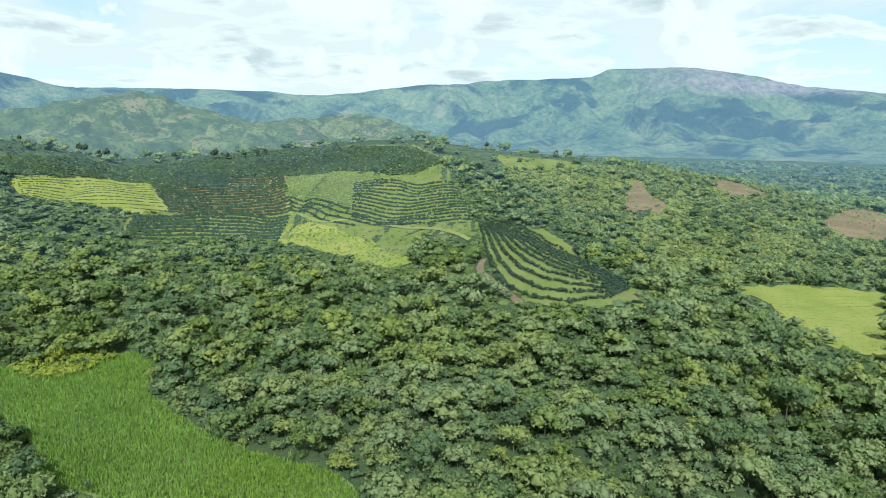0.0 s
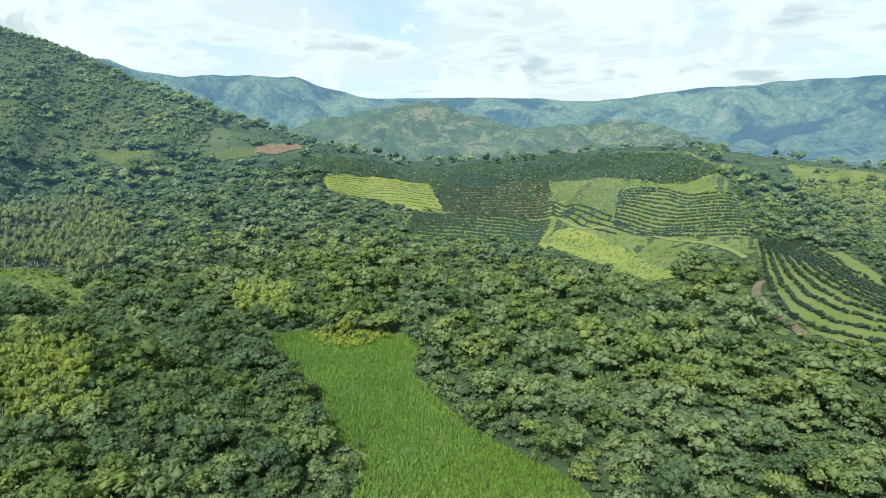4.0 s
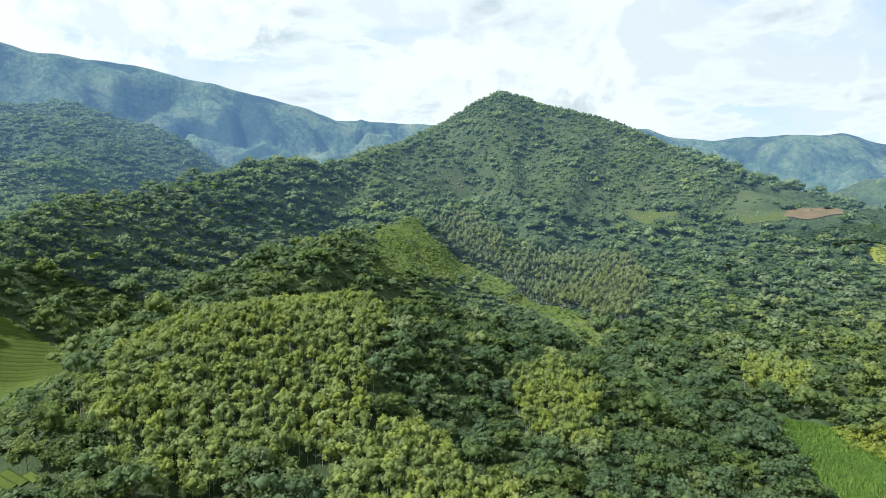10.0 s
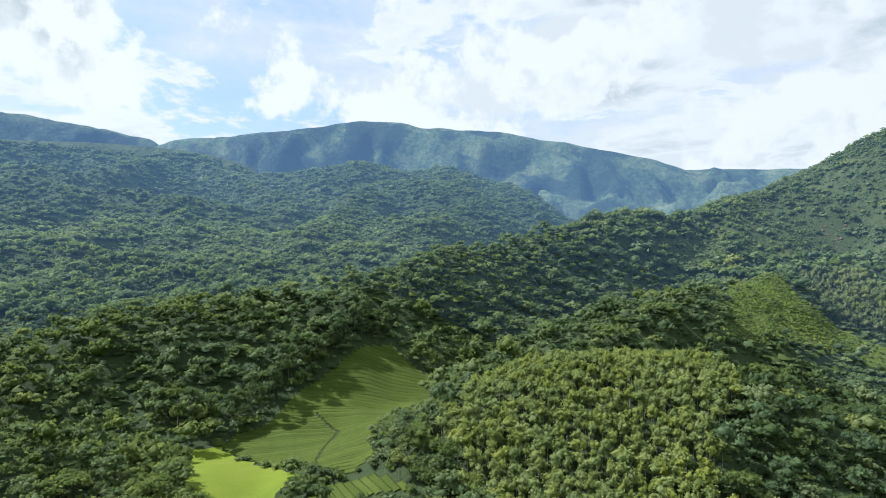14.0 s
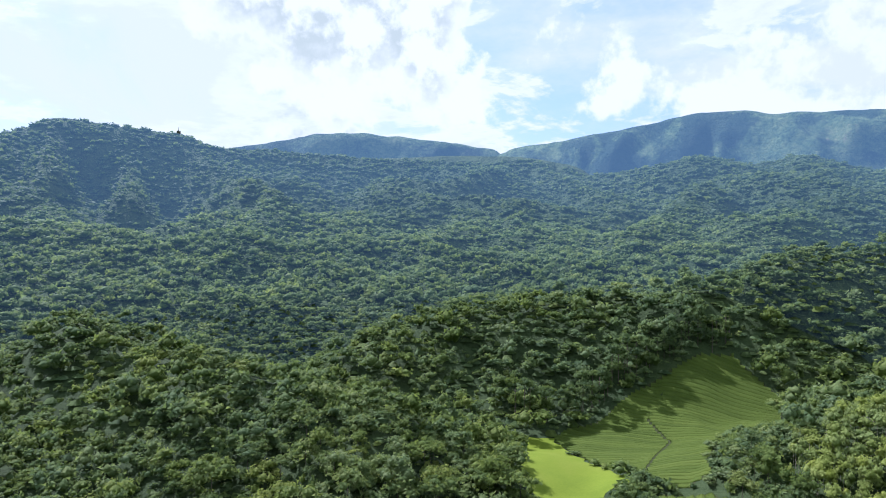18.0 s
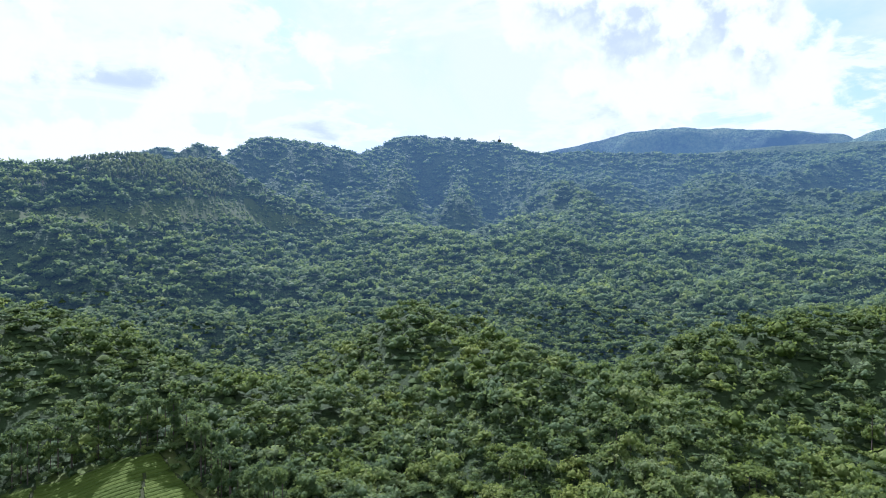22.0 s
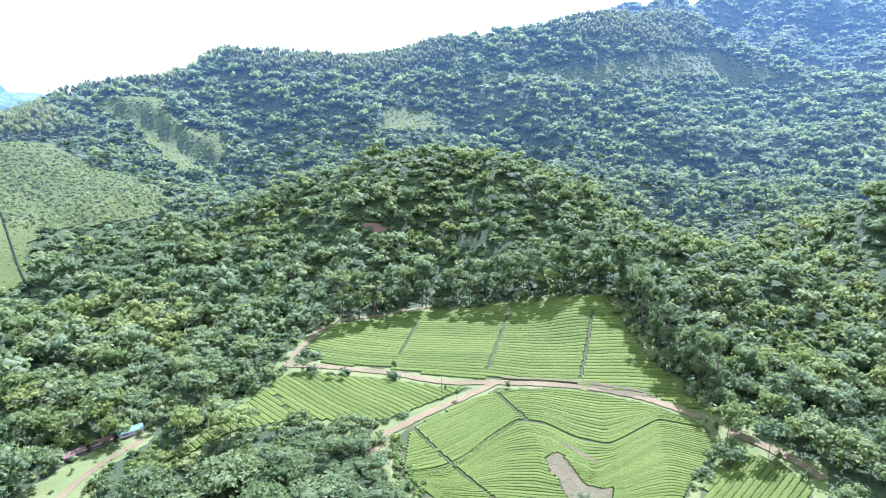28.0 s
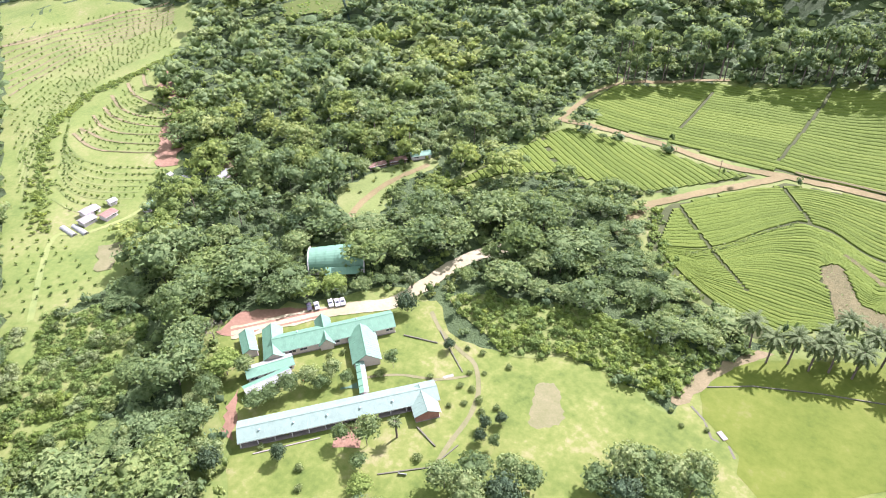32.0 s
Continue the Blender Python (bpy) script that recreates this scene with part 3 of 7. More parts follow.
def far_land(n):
    """Grass slopes with woods and painted cloud shadows as dark patches, bare plots and, high up, grey rock."""
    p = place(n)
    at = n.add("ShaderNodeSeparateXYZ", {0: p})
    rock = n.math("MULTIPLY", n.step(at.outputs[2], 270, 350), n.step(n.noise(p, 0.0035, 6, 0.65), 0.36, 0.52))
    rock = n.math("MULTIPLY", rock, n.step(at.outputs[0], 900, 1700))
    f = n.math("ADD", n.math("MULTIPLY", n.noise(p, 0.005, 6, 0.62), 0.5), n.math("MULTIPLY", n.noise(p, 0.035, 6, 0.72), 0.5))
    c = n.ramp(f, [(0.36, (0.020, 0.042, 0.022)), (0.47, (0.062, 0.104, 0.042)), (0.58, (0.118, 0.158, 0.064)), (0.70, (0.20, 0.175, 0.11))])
    # One dark mask: woods, and cloud shadows painted into the colour.
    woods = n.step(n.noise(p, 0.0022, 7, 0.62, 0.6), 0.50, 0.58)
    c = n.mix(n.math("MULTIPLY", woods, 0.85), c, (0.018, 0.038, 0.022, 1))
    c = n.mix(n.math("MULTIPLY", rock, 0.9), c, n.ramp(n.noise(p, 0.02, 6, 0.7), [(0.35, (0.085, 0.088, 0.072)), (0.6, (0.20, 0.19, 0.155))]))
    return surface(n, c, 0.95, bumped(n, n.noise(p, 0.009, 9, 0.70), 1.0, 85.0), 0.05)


# Bluish haze over the ranges, painted as even emission.
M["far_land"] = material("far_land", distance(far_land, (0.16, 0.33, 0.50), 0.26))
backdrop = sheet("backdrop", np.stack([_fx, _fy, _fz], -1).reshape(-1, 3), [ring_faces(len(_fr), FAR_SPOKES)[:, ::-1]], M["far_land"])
tagged(backdrop, "distant blue-green mountain ranges on a summer day", "mountains", kind="structure")

# two nearer farmed hills before the ranges
FARM_HILLS = [h for h in FAR_HILLS if h[0] == "farm_hill"]
_qr, _qa = np.linspace(2700, 3500, 70), np.linspace(radians(2), radians(44), 220)
_qx, _qy = -_qr[:, None] * np.sin(_qa), _qr[:, None] * np.cos(_qa)
_qz = np.maximum(raised(_qx, _qy, FARM_HILLS, 5.0, 0.6, 0.5) + 12, 12 + (_qr[:, None] - 2700) * 0.09)
_qz = _qz + (1 - np.abs(2 * drift(_qx + 600, _qy, 230, 4) - 1) * 2.0 - 0.4) * 34 * np.clip(_qz / 90, 0, 1)
_qz[0] = -90


def farm_land(n):
    p = place(n)
    cells = n.tree.nodes.new("ShaderNodeTexVoronoi")
    cells.inputs["Scale"].default_value = 0.011
    bent = n.add("ShaderNodeVectorMath", {0: p, 1: n.add("ShaderNodeVectorMath", {0: n.noise(p, 0.006, 3), 1: (70.0, 70.0, 70.0)}, operation="MULTIPLY")}, operation="ADD")
    n.put(cells.inputs["Vector"], bent)
    plot = n.add("ShaderNodeSeparateColor", {0: cells.outputs["Color"]}).outputs[0]
    c = n.ramp(plot, [(0.25, (0.035, 0.060, 0.022)), (0.5, (0.075, 0.100, 0.035)), (0.80, (0.094, 0.110, 0.045)), (0.99, (0.135, 0.106, 0.066))])
    c = n.mix(0.45, c, (0.062, 0.086, 0.034, 1))
    c = n.mix(n.step(n.noise(p, 0.012, 8, 0.75, 0.5), 0.44, 0.58), c, (0.028, 0.048, 0.021, 1))
    c = n.mix(n.step(n.noise(p, 0.07, 4, 0.7), 0.50, 0.62), c, (0.024, 0.042, 0.018, 1))
    return surface(n, c, 0.95, bumped(n, n.noise(p, 0.03, 6, 0.7), 0.6, 5.0), 0.05)


_i, _j = np.meshgrid(np.arange(69), np.arange(219), indexing="ij")
_f = np.stack([_i * 220 + _j, (_i + 1) * 220 + _j, (_i + 1) * 220 + _j + 1, _i * 220 + _j + 1], -1).reshape(-1, 4)
# Haze on the farmed hills, painted as even bluish emission.
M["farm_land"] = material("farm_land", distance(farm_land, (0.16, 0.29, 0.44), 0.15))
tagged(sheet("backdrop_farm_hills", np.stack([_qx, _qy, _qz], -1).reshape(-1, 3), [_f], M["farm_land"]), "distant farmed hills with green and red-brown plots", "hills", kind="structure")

# ---- plots and tracks on the plan (metres) ----
LIGHT_FIELD = [(-512, 703), (-501, 752), (-462, 810), (-424, 853), (-344, 743), (-359, 696), (-397, 694), (-451, 702), (-485, 689)]
DARK_ORCHARD = [(-690, 688), (-600, 723), (-514, 859), (-353, 1081), (-221, 1084), (-60, 1036), (-24, 981), (-7, 946), (-94, 902), (-264, 953), (-315, 936), (-332, 880), (-418, 844), (-476, 794), (-517, 714), (-607, 684)]
LOWER_ORCHARD = [(-362, 680), (-342, 731), (-221, 810), (-210, 798), (-200, 699), (-342, 625)]
LIGHT_SLOPE = [(-214, 773), (-188, 756), (-134, 723), (-87, 668), (-33, 567), (-56, 550), (-118, 631), (-198, 688)]
ROW_ORCHARD = [(-122, 836), (-80, 873), (0, 846), (27, 716), (21, 661), (-39, 706), (-118, 755)]
GRASS_PATCH = [(-238, 858), (-251, 931), (-221, 946), (-126, 900), (-100, 886), (-129, 815), (-126, 773), (-195, 834)]
TERRACE_ORCHARD = [(27, 662), (63, 684), (103, 697), (126, 645), (129, 562), (144, 496), (155, 455), (100, 405), (63, 415), (52, 432), (40, 475), (36, 534), (27, 582)]
EAST_FIELD = [(251, 531), (299, 526), (365, 509), (265, 361), (250, 386), (245, 447)]
BARE_SLOPE = [(255, 882), (264, 873), (261, 808), (273, 782), (261, 754), (229, 747), (206, 752), (231, 824)]
MAIZE = [(-291, 324), (-271, 345), (-226, 340), (-204, 371), (-183, 358), (-166, 314), (-122, 276), (-87, 255), (-49, 241), (-35, 222), (-127, 186), (-141, 222), (-172, 228), (-189, 257), (-216, 278), (-258, 304)]
CLEARING = [(-897, 212), (-840, 250), (-776, 262), (-760, 310), (-700, 350), (-625, 368), (-560, 362), (-480, 334), (-474, 316), (-560, 330), (-640, 326), (-690, 290), (-650, 232), (-585, 172), (-552, 130), (-620, 140)]
TEA_WEST = [(-385, -251), (-378, -226), (-396, -226), (-418, -214), (-466, -208), (-536, -178), (-553, -158), (-529, -113), (-454, -105), (-457, -130), (-355, -114), (-334, -105), (-321, -115), (-324, -138), (-347, -170), (-360, -201), (-376, -225)]
TEA_WEST_LOW = [(-289, -132), (-311, -122), (-317, -100), (-306, -82), (-300, -72)]
MEADOW = [(-364, -238), (-376, -225), (-358, -200), (-343, -168), (-322, -142), (-304, -148), (-282, -143), (-263, -167), (-303, -206)]
TEA_TOP = [(192, -303), (193, -338), (156, -373), (90, -400), (25, -402), (16, -381), (-4, -342), (-28, -303), (-28, -294), (-4, -304), (20, -305), (48, -302), (75, -299), (101, -294), (134, -295), (172, -289)]
TEA_LEFT = [(185, -256), (181, -273), (165, -278), (129, -283), (96, -283), (83, -287), (96, -267), (112, -243), (133, -236), (153, -230), (173, -210), (180, -185), (182, -171), (185, -182), (184, -225)]
TEA_MAIN = [(103, -228), (97, -243), (82, -270), (69, -289), (26, -299), (-7, -294), (-28, -283), (-36, -266), (-24, -241), (-19, -224), (-20, -210), (-9, -210), (15, -210), (37, -180), (53, -184), (88, -200)]
TEA_LOW = [(-20, -213), (-33, -215), (-36, -203), (-24, -193), (-17, -197)]
TEA_RIGHT = [(-41, -262), (-28, -238), (-24, -222), (-27, -215.5), (-38, -216), (-58, -222), (-66, -244), (-59, -258), (-50, -264)]
HILL_PASTURE = [(701, -648), (653, -706), (599, -664), (556, -704), (527, -651), (542, -594), (600, -622), (640, -640), (683, -639)]
HILL_GLADE = [(384, -866), (331, -894), (304, -847), (364, -790)]
YOUNG_GROVE = [(682, -449), (645, -514), (594, -522), (480, -514), (441, -466), (461, -403), (489, -378), (459, -341), (415, -297), (447, -260), (497, -330), (564, -378), (662, -418)]
GROVE_TREES = [(679, -449), (639, -510), (594, -515), (480, -506), (445, -466), (461, -403), (489, -378), (507, -358), (572, -395), (655, -425)]
GROVE_HEDGE = [(628, -435), (572, -400), (507, -358), (450, -322), (406, -296)]
RIDGE_GLADE = [(300, -1005), (262, -1045), (200, -1084), (120, -1110), (82, -1150), (1, -1246), (-94, -1325), (-208, -1280), (-114, -1270), (1, -1180), (79, -1086), (170, -1055), (240, -1015)]
SLOPE_ORCHARD = [(678, -122), (529, -231), (492, -215), (440, -156), (369, -124), (299, -105), (284, -81), (253, -59), (227, -49), (222, -28), (222, -6), (223, 1)]
LAWN = [(147, -100), (143, -113), (129, -120), (113, -112), (92, -117), (77, -132), (58, -133), (41, -133), (43, -141), (40, -154), (35, -174), (2, -200), (-20, -206), (-44, -198), (-42, -180), (-28, -160), (-13, -145), (85, -50), (108, -26), (125, -32), (172, -54), (157, -86)]
YARD = [(221, -142), (220, -173), (210, -202), (201, -190), (204, -166), (187, -141), (192, -129)]
DRIVE_CLEAR = [(172, -54), (175, -64), (154, -95), (146, -112), (143, -137), (132, -172), (126, -169), (135, -144), (136, -126), (137, -107), (146, -88)]
ORCHARD_ALL = [(-547, 730), (-512, 856), (-351, 1074), (-201, 1082), (-60, 1047), (-24, 996), (9, 856), (27, 679), (35, 613), (20, 599), (-33, 674), (-53, 580), (-118, 660), (-192, 701), (-218, 739), (-326, 655), (-342, 644), (-347, 750), (-411, 830), (-507, 726)]
GUM_SPUR = [(-354, -64), (-417, -58), (-424, -20), (-459, 41), (-505, 104), (-411, 96), (-366, 86), (-328, 70), (-286, 60), (-269, -50), (-304, -46), (-319, -62)]
GUM_SPUR_FOOT = [(-288, 45), (-310, 74), (-319, 101), (-277, 114), (-253, 118), (-216, 95), (-242, 34)]
GUM_SLOPE = [(-765, 362), (-822, 473), (-720, 536), (-633, 500), (-512, 384), (-604, 355), (-690, 332)]
GUM_SLOPE_TOP = [(-906, 296), (-906, 369), (-843, 399), (-755, 351), (-787, 295)]
GUM_CLUMP = [(-382, 185), (-428, 247), (-343, 240), (-280, 191), (-281, 162), (-313, 152)]
GUM_CLUMP_B = [(-351, 356), (-367, 417), (-321, 400), (-296, 349), (-321, 331)]
PEAK_BUSH = [(-1072, 272), (-1162, 429), (-1118, 524), (-1037, 660), (-919, 771), (-627, 808), (-674, 754), (-813, 649), (-856, 514), (-970, 416), (-968, 316), (-957, 206), (-950, 125)]
EAST_BUSH = [(72, 1016), (258, 956), (722, 1334), (521, 744), (380, 531), (261, 548), (226, 609), (157, 650), (110, 753), (80, 884)]
MID_ORCHARD = [(-428, 867), (-359, 931), (-262, 966), (-228, 875), (-211, 808), (-337, 735)]
SCARP = [(-1060, 374), (-1052, 398), (-1041, 416), (-1020, 410), (-1006, 392), (-1018, 372), (-1040, 378)]
FOOT_PASTURE = [(-735, 703), (-726, 737), (-688, 770), (-651, 743), (-687, 709), (-717, 691)]
FOOT_TERRACE = [(-837, 601), (-812, 637), (-755, 668), (-748, 653), (-770, 615)]
THICKET = [(223, 1), (228, -12), (215, -31), (196, -41), (178, -30), (164, -16), (156, -1), (152, 9), (158, 18)]
SLOPE_CUT = [(436, -162), (424, -148), (402, -139), (379, -133), (352, -118), (330, -106), (308, -93), (300, -101), (330, -120), (372, -142), (410, -158)]
TEA_ROAD = [(190, -278), (176, -283), (152, -288), (132, -290), (98, -288), (74, -295), (47, -299), (19, -302), (-5, -299), (-28, -288)]
TEA_ROAD_END = [(-39, -280), (-60, -266), (-71, -252)]
TEA_BRANCH = [(73, -294), (84, -275), (93, -260), (101, -245), (107, -233), (107, -216)]
FIELD_TRACK = [(190, -278), (194, -302), (196, -329), (181, -356), (142, -386)]
CAMPUS_DRIVE = [(130, -168), (136, -155), (139, -142), (139, -133), (139, -122), (140, -108), (151, -92), (160, -74), (168, -58)]
YARD_TRACK = [(207, -191), (208, -165), (203, -144), (194, -128)]
SLOPE_ROAD = [(565, -90), (562, -113), (567, -153), (565, -195), (556, -221)]
SLOPE_HEDGE = [(286, -33), (318, -41), (346, -51), (376, -63), (396, -74), (410, -88), (425, -106), (431, -126), (436, -146), (446, -170)]
ORCHARD_TRACK = [(50, 425), (39, 454), (29, 486), (24, 510), (28, 532)]
ORCHARD_PATH = [(17, 600), (0, 639), (-38, 690), (-110, 747), (-167, 753), (-211, 804), (-222, 837), (-204, 857)]
SLOPE_TRACK = [(207, -2), (274, -32), (271, -45), (270, -64), (276, -79)]
MID_A = [(-417, 857), (-355, 919), (-264, 957)]
MID_B = [(-340, 739), (-275, 786), (-212, 814)]
LOW_A = [(-355, 682), (-306, 768), (-212, 795)]
LOW_B = [(-342, 629), (-279, 664), (-202, 707)]
ROW_A = [(-135, 861), (-75, 888), (1, 850)]
ROW_B = [(-122, 751), (-40, 708), (29, 667)]
SPUR_A = [(-222, 851), (-186, 826), (-139, 782), (-100, 768)]
SPUR_B = [(-214, 818), (-163, 757), (-117, 735)]
RING_OUT = [(30, 654), (31, 564), (34, 510), (41, 464), (57, 431), (81, 416), (109, 424), (142, 481)]
RING_IN = [(68, 695), (88, 678), (104, 642), (120, 617), (130, 588), (135, 560), (141, 552), (145, 543)]
FIELD_A = [(-508, 718), (-474, 799), (-423, 846)]
FIELD_B = [(-481, 689), (-403, 690), (-345, 736)]
LEFT_A = [(580, -95), (579, -136), (569, -178), (552, -224)]
LEFT_B = [(297, -29), (334, -40), (371, -56), (410, -78), (438, -109), (463, -150), (467, -177)]
UNDER_A = [(402, -85), (370, -70), (344, -67), (325, -75), (305, -94)]
UNDER_B = [(313, -45), (294, -48), (282, -56), (277, -63)]
FRONT_A = [(292, -18), (280, -27), (271, -36)]
FRONT_B = [(235, -6), (230, -20), (224, -34)]
GARDEN_PATH = [(126, -115), (115, -110), (104, -108), (97, -107), (89, -100), (84, -91), (82, -83), (80, -75), (77, -67)]
LAWN_PATH = [(119, -77), (112, -86), (101, -94), (95, -102)]
WAVE_A = [(100, -246), (92, -263), (79, -283), (62, -294), (36, -299), (11, -301), (-12, -300), (-36, -295)]
WAVE_B = [(88, -207), (76, -216), (68, -228), (62, -246), (54, -263), (41, -264), (25, -256), (11, -254), (0, -270), (-9, -282), (-36, -280)]
WAVE_C = [(84, -204), (68, -209), (60, -227), (52, -238), (39, -245), (27, -238), (14, -230), (2, -246), (-11, -268), (-36, -264)]
WAVE_D = [(79, -201), (62, -192), (46, -187), (32, -186), (23, -197), (9, -204), (-8, -212), (-23, -216), (-36, -215)]
DITCH = [(77, -209), (70, -220), (65, -230), (61, -244), (53, -260)]
MIDT_A = [(378, -81), (361, -78), (344, -83), (323, -102)]
MIDT_B = [(421, -129), (400, -124), (385, -127), (376, -132)]
TERRACE_A = [(376, -77), (358, -77), (346, -80), (335, -88), (323, -99)]
TERRACE_B = [(380, -82), (371, -84), (357, -86), (344, -93), (331, -104)]
TERRACE_C = [(393, -94), (376, -92), (360, -95), (348, -103), (339, -112)]
TERRACE_D = [(400, -103), (385, -102), (369, -105), (353, -113), (347, -120)]
TERRACE_E = [(413, -113), (392, -110), (375, -113), (362, -120), (358, -126)]
TERRACE_F = [(424, -128), (408, -124), (391, -125), (373, -128), (369, -132)]
TERRACE_G = [(425, -139), (413, -135), (406, -138), (395, -142)]
TERRACE_H = [(441, -154), (433, -144), (425, -139)]
DELL_SCRUB = [(128, -124), (116, -121), (100, -119), (91, -117), (77, -132), (58, -134), (46, -137), (42, -142), (46, -155), (58, -156), (75, -157), (92, -152), (103, -142), (118, -136)]
PLOUGHED = [(438, 734), (560, 850), (610, 840), (520, 700), (464, 659), (441, 688)]
BROWN_CUT = [(372, 906), (414, 900), (420, 833), (363, 819)]
LOWER_LAWN = [(39, -146), (37, -160), (33, -171), (2, -198), (-20, -205), (-43, -197), (-41, -180), (-28, -160), (-12, -148), (10, -122), (18, -127), (21, -132), (28, -135.4), (34, -139)]
MAIZE_HEAD = [(-240, 328), (-266, 346), (-258, 372), (-232, 372), (-208, 362), (-214, 338), (-226, 330)]


def grown(outline, by):
    """The outline, spread about its middle."""
    cx, cy = sum(p[0] for p in outline) / len(outline), sum(p[1] for p in outline) / len(outline)
    return [(cx + by * (x - cx), cy + by * (y - cy)) for x, y in outline]


HILL_PASTURE, HILL_GLADE = grown(HILL_PASTURE, 1.1), grown(HILL_GLADE, 1.15)
NO_TREES = [LIGHT_FIELD, DARK_ORCHARD, LOWER_ORCHARD, LIGHT_SLOPE, ROW_ORCHARD, GRASS_PATCH, TERRACE_ORCHARD, EAST_FIELD, BARE_SLOPE, MAIZE, CLEARING,
            TEA_WEST, TEA_WEST_LOW, MEADOW, TEA_TOP, TEA_LEFT, TEA_MAIN, TEA_LOW, TEA_RIGHT, HILL_PASTURE, HILL_GLADE, YOUNG_GROVE, SLOPE_ORCHARD,
            LAWN, YARD, RIDGE_GLADE, PLOUGHED, BROWN_CUT, DRIVE_CLEAR, ORCHARD_ALL, MID_ORCHARD, SCARP, FOOT_PASTURE, FOOT_TERRACE, THICKET, DELL_SCRUB]
TRACKS = [TEA_ROAD, TEA_ROAD_END, TEA_BRANCH, FIELD_TRACK, CAMPUS_DRIVE, YARD_TRACK, ORCHARD_TRACK, ORCHARD_PATH, SLOPE_TRACK, SLOPE_ROAD]


def off_line(x, y, line):
    best = np.full(np.shape(x), 1e9)
    for (ax, ay), (bx, by) in zip(line, line[1:]):
        dx, dy = bx - ax, by - ay
        s = np.clip(((x - ax) * dx + (y - ay) * dy) / (dx * dx + dy * dy + 1e-9), 0, 1)
        best = np.minimum(best, np.hypot(x - ax - s * dx, y - ay - s * dy))
    return best


def drape(name, outline, mat, step, lift, label, category, rough=1.0):
    """A sheet of ground cover over the outline, laid on the land."""
    xs, ys = [p[0] for p in outline], [p[1] for p in outline]
    gx, gy = np.meshgrid(np.arange(min(xs), max(xs), step), np.arange(min(ys), max(ys), step))
    gx, gy = gx.ravel(), gy.ravel()
    keep = inside(gx, gy, outline)
    edge = []
    for a, b in zip(outline, outline[1:] + outline[:1]):
        n = max(1, int(math.dist(a, b) / step))
        for i in range(n):
            f = i / n
            jx, jy = (0.8 * step * rough * (random.random() - 0.5) for _ in range(2))
            edge.append((a[0] + f * (b[0] - a[0]) + jx, a[1] + f * (b[1] - a[1]) + jy))
    near = off_line(gx, gy, edge + edge[:1]) > 0.45 * step
    pts = edge + list(zip(gx[keep & near].tolist(), gy[keep & near].tolist()))
    from mathutils.geometry import delaunay_2d_cdt
    v, _, f, *_ = delaunay_2d_cdt([Vector(p) for p in pts], [], [list(range(len(edge)))], 1, 0.01)
    v = np.array([tuple(p) for p in v])
    z = ground_z(v[:, 0], v[:, 1]) + lift
    ob = sheet(name, np.c_[v, z], [np.array([t for t in f if len(t) == 3])], mat)
    return tagged(ob, label, category, kind="structure")


def ribbon(name, line, width, mat, lift, label, category="track"):
    """A track of that width along the line, with worn uneven edges."""
    pts = []
    for k in range(len(line) - 1):
        p = [Vector(line[max(k - 1, 0)]), Vector(line[k]), Vector(line[k + 1]), Vector(line[min(k + 2, len(line) - 1)])]
        n = max(2, int((p[2] - p[1]).length / 2.0))
        for i in range(n + (k == len(line) - 2)):
            t = i / n
            pts.append(0.5 * (2 * p[1] + (p[2] - p[0]) * t + (2 * p[0] - 5 * p[1] + 4 * p[2] - p[3]) * t * t + (3 * p[1] - p[0] - 3 * p[2] + p[3]) * t**3))
    verts, cols = [], 5
    for k, c in enumerate(pts):
        d = (pts[min(k + 1, len(pts) - 1)] - pts[max(k - 1, 0)]).normalized()
        side = Vector((-d.y, d.x))
        for j in range(cols):
            w = (j / (cols - 1) - 0.5) * width * (1 + (0.3 * (random.random() - 0.5) if j in (0, cols - 1) else 0))
            q = c + side * w
            verts.append((q.x, q.y, float(ground_z(q.x, q.y)) + lift - (0.06 if j in (1, 3) else 0)))
    i, j = np.meshgrid(np.arange(len(pts) - 1), np.arange(cols - 1), indexing="ij")
    f = np.stack([i * cols + j, (i + 1) * cols + j, (i + 1) * cols + j + 1, i * cols + j + 1], -1).reshape(-1, 4)
    return tagged(sheet(name, verts, [f[:, ::-1]], mat), label, category, kind="structure")


# ---- crowns ----
HEART_V = np.array([(1, 0, 0), (0, 1, 0), (-1, 0, 0), (0, -1, 0), (0, 0, 1), (0, 0, -1)], float)
HEART_F = np.array([(0, 1, 4), (1, 2, 4), (2, 3, 4), (3, 0, 4), (1, 0, 5), (2, 1, 5), (3, 2, 5), (0, 3, 5)])


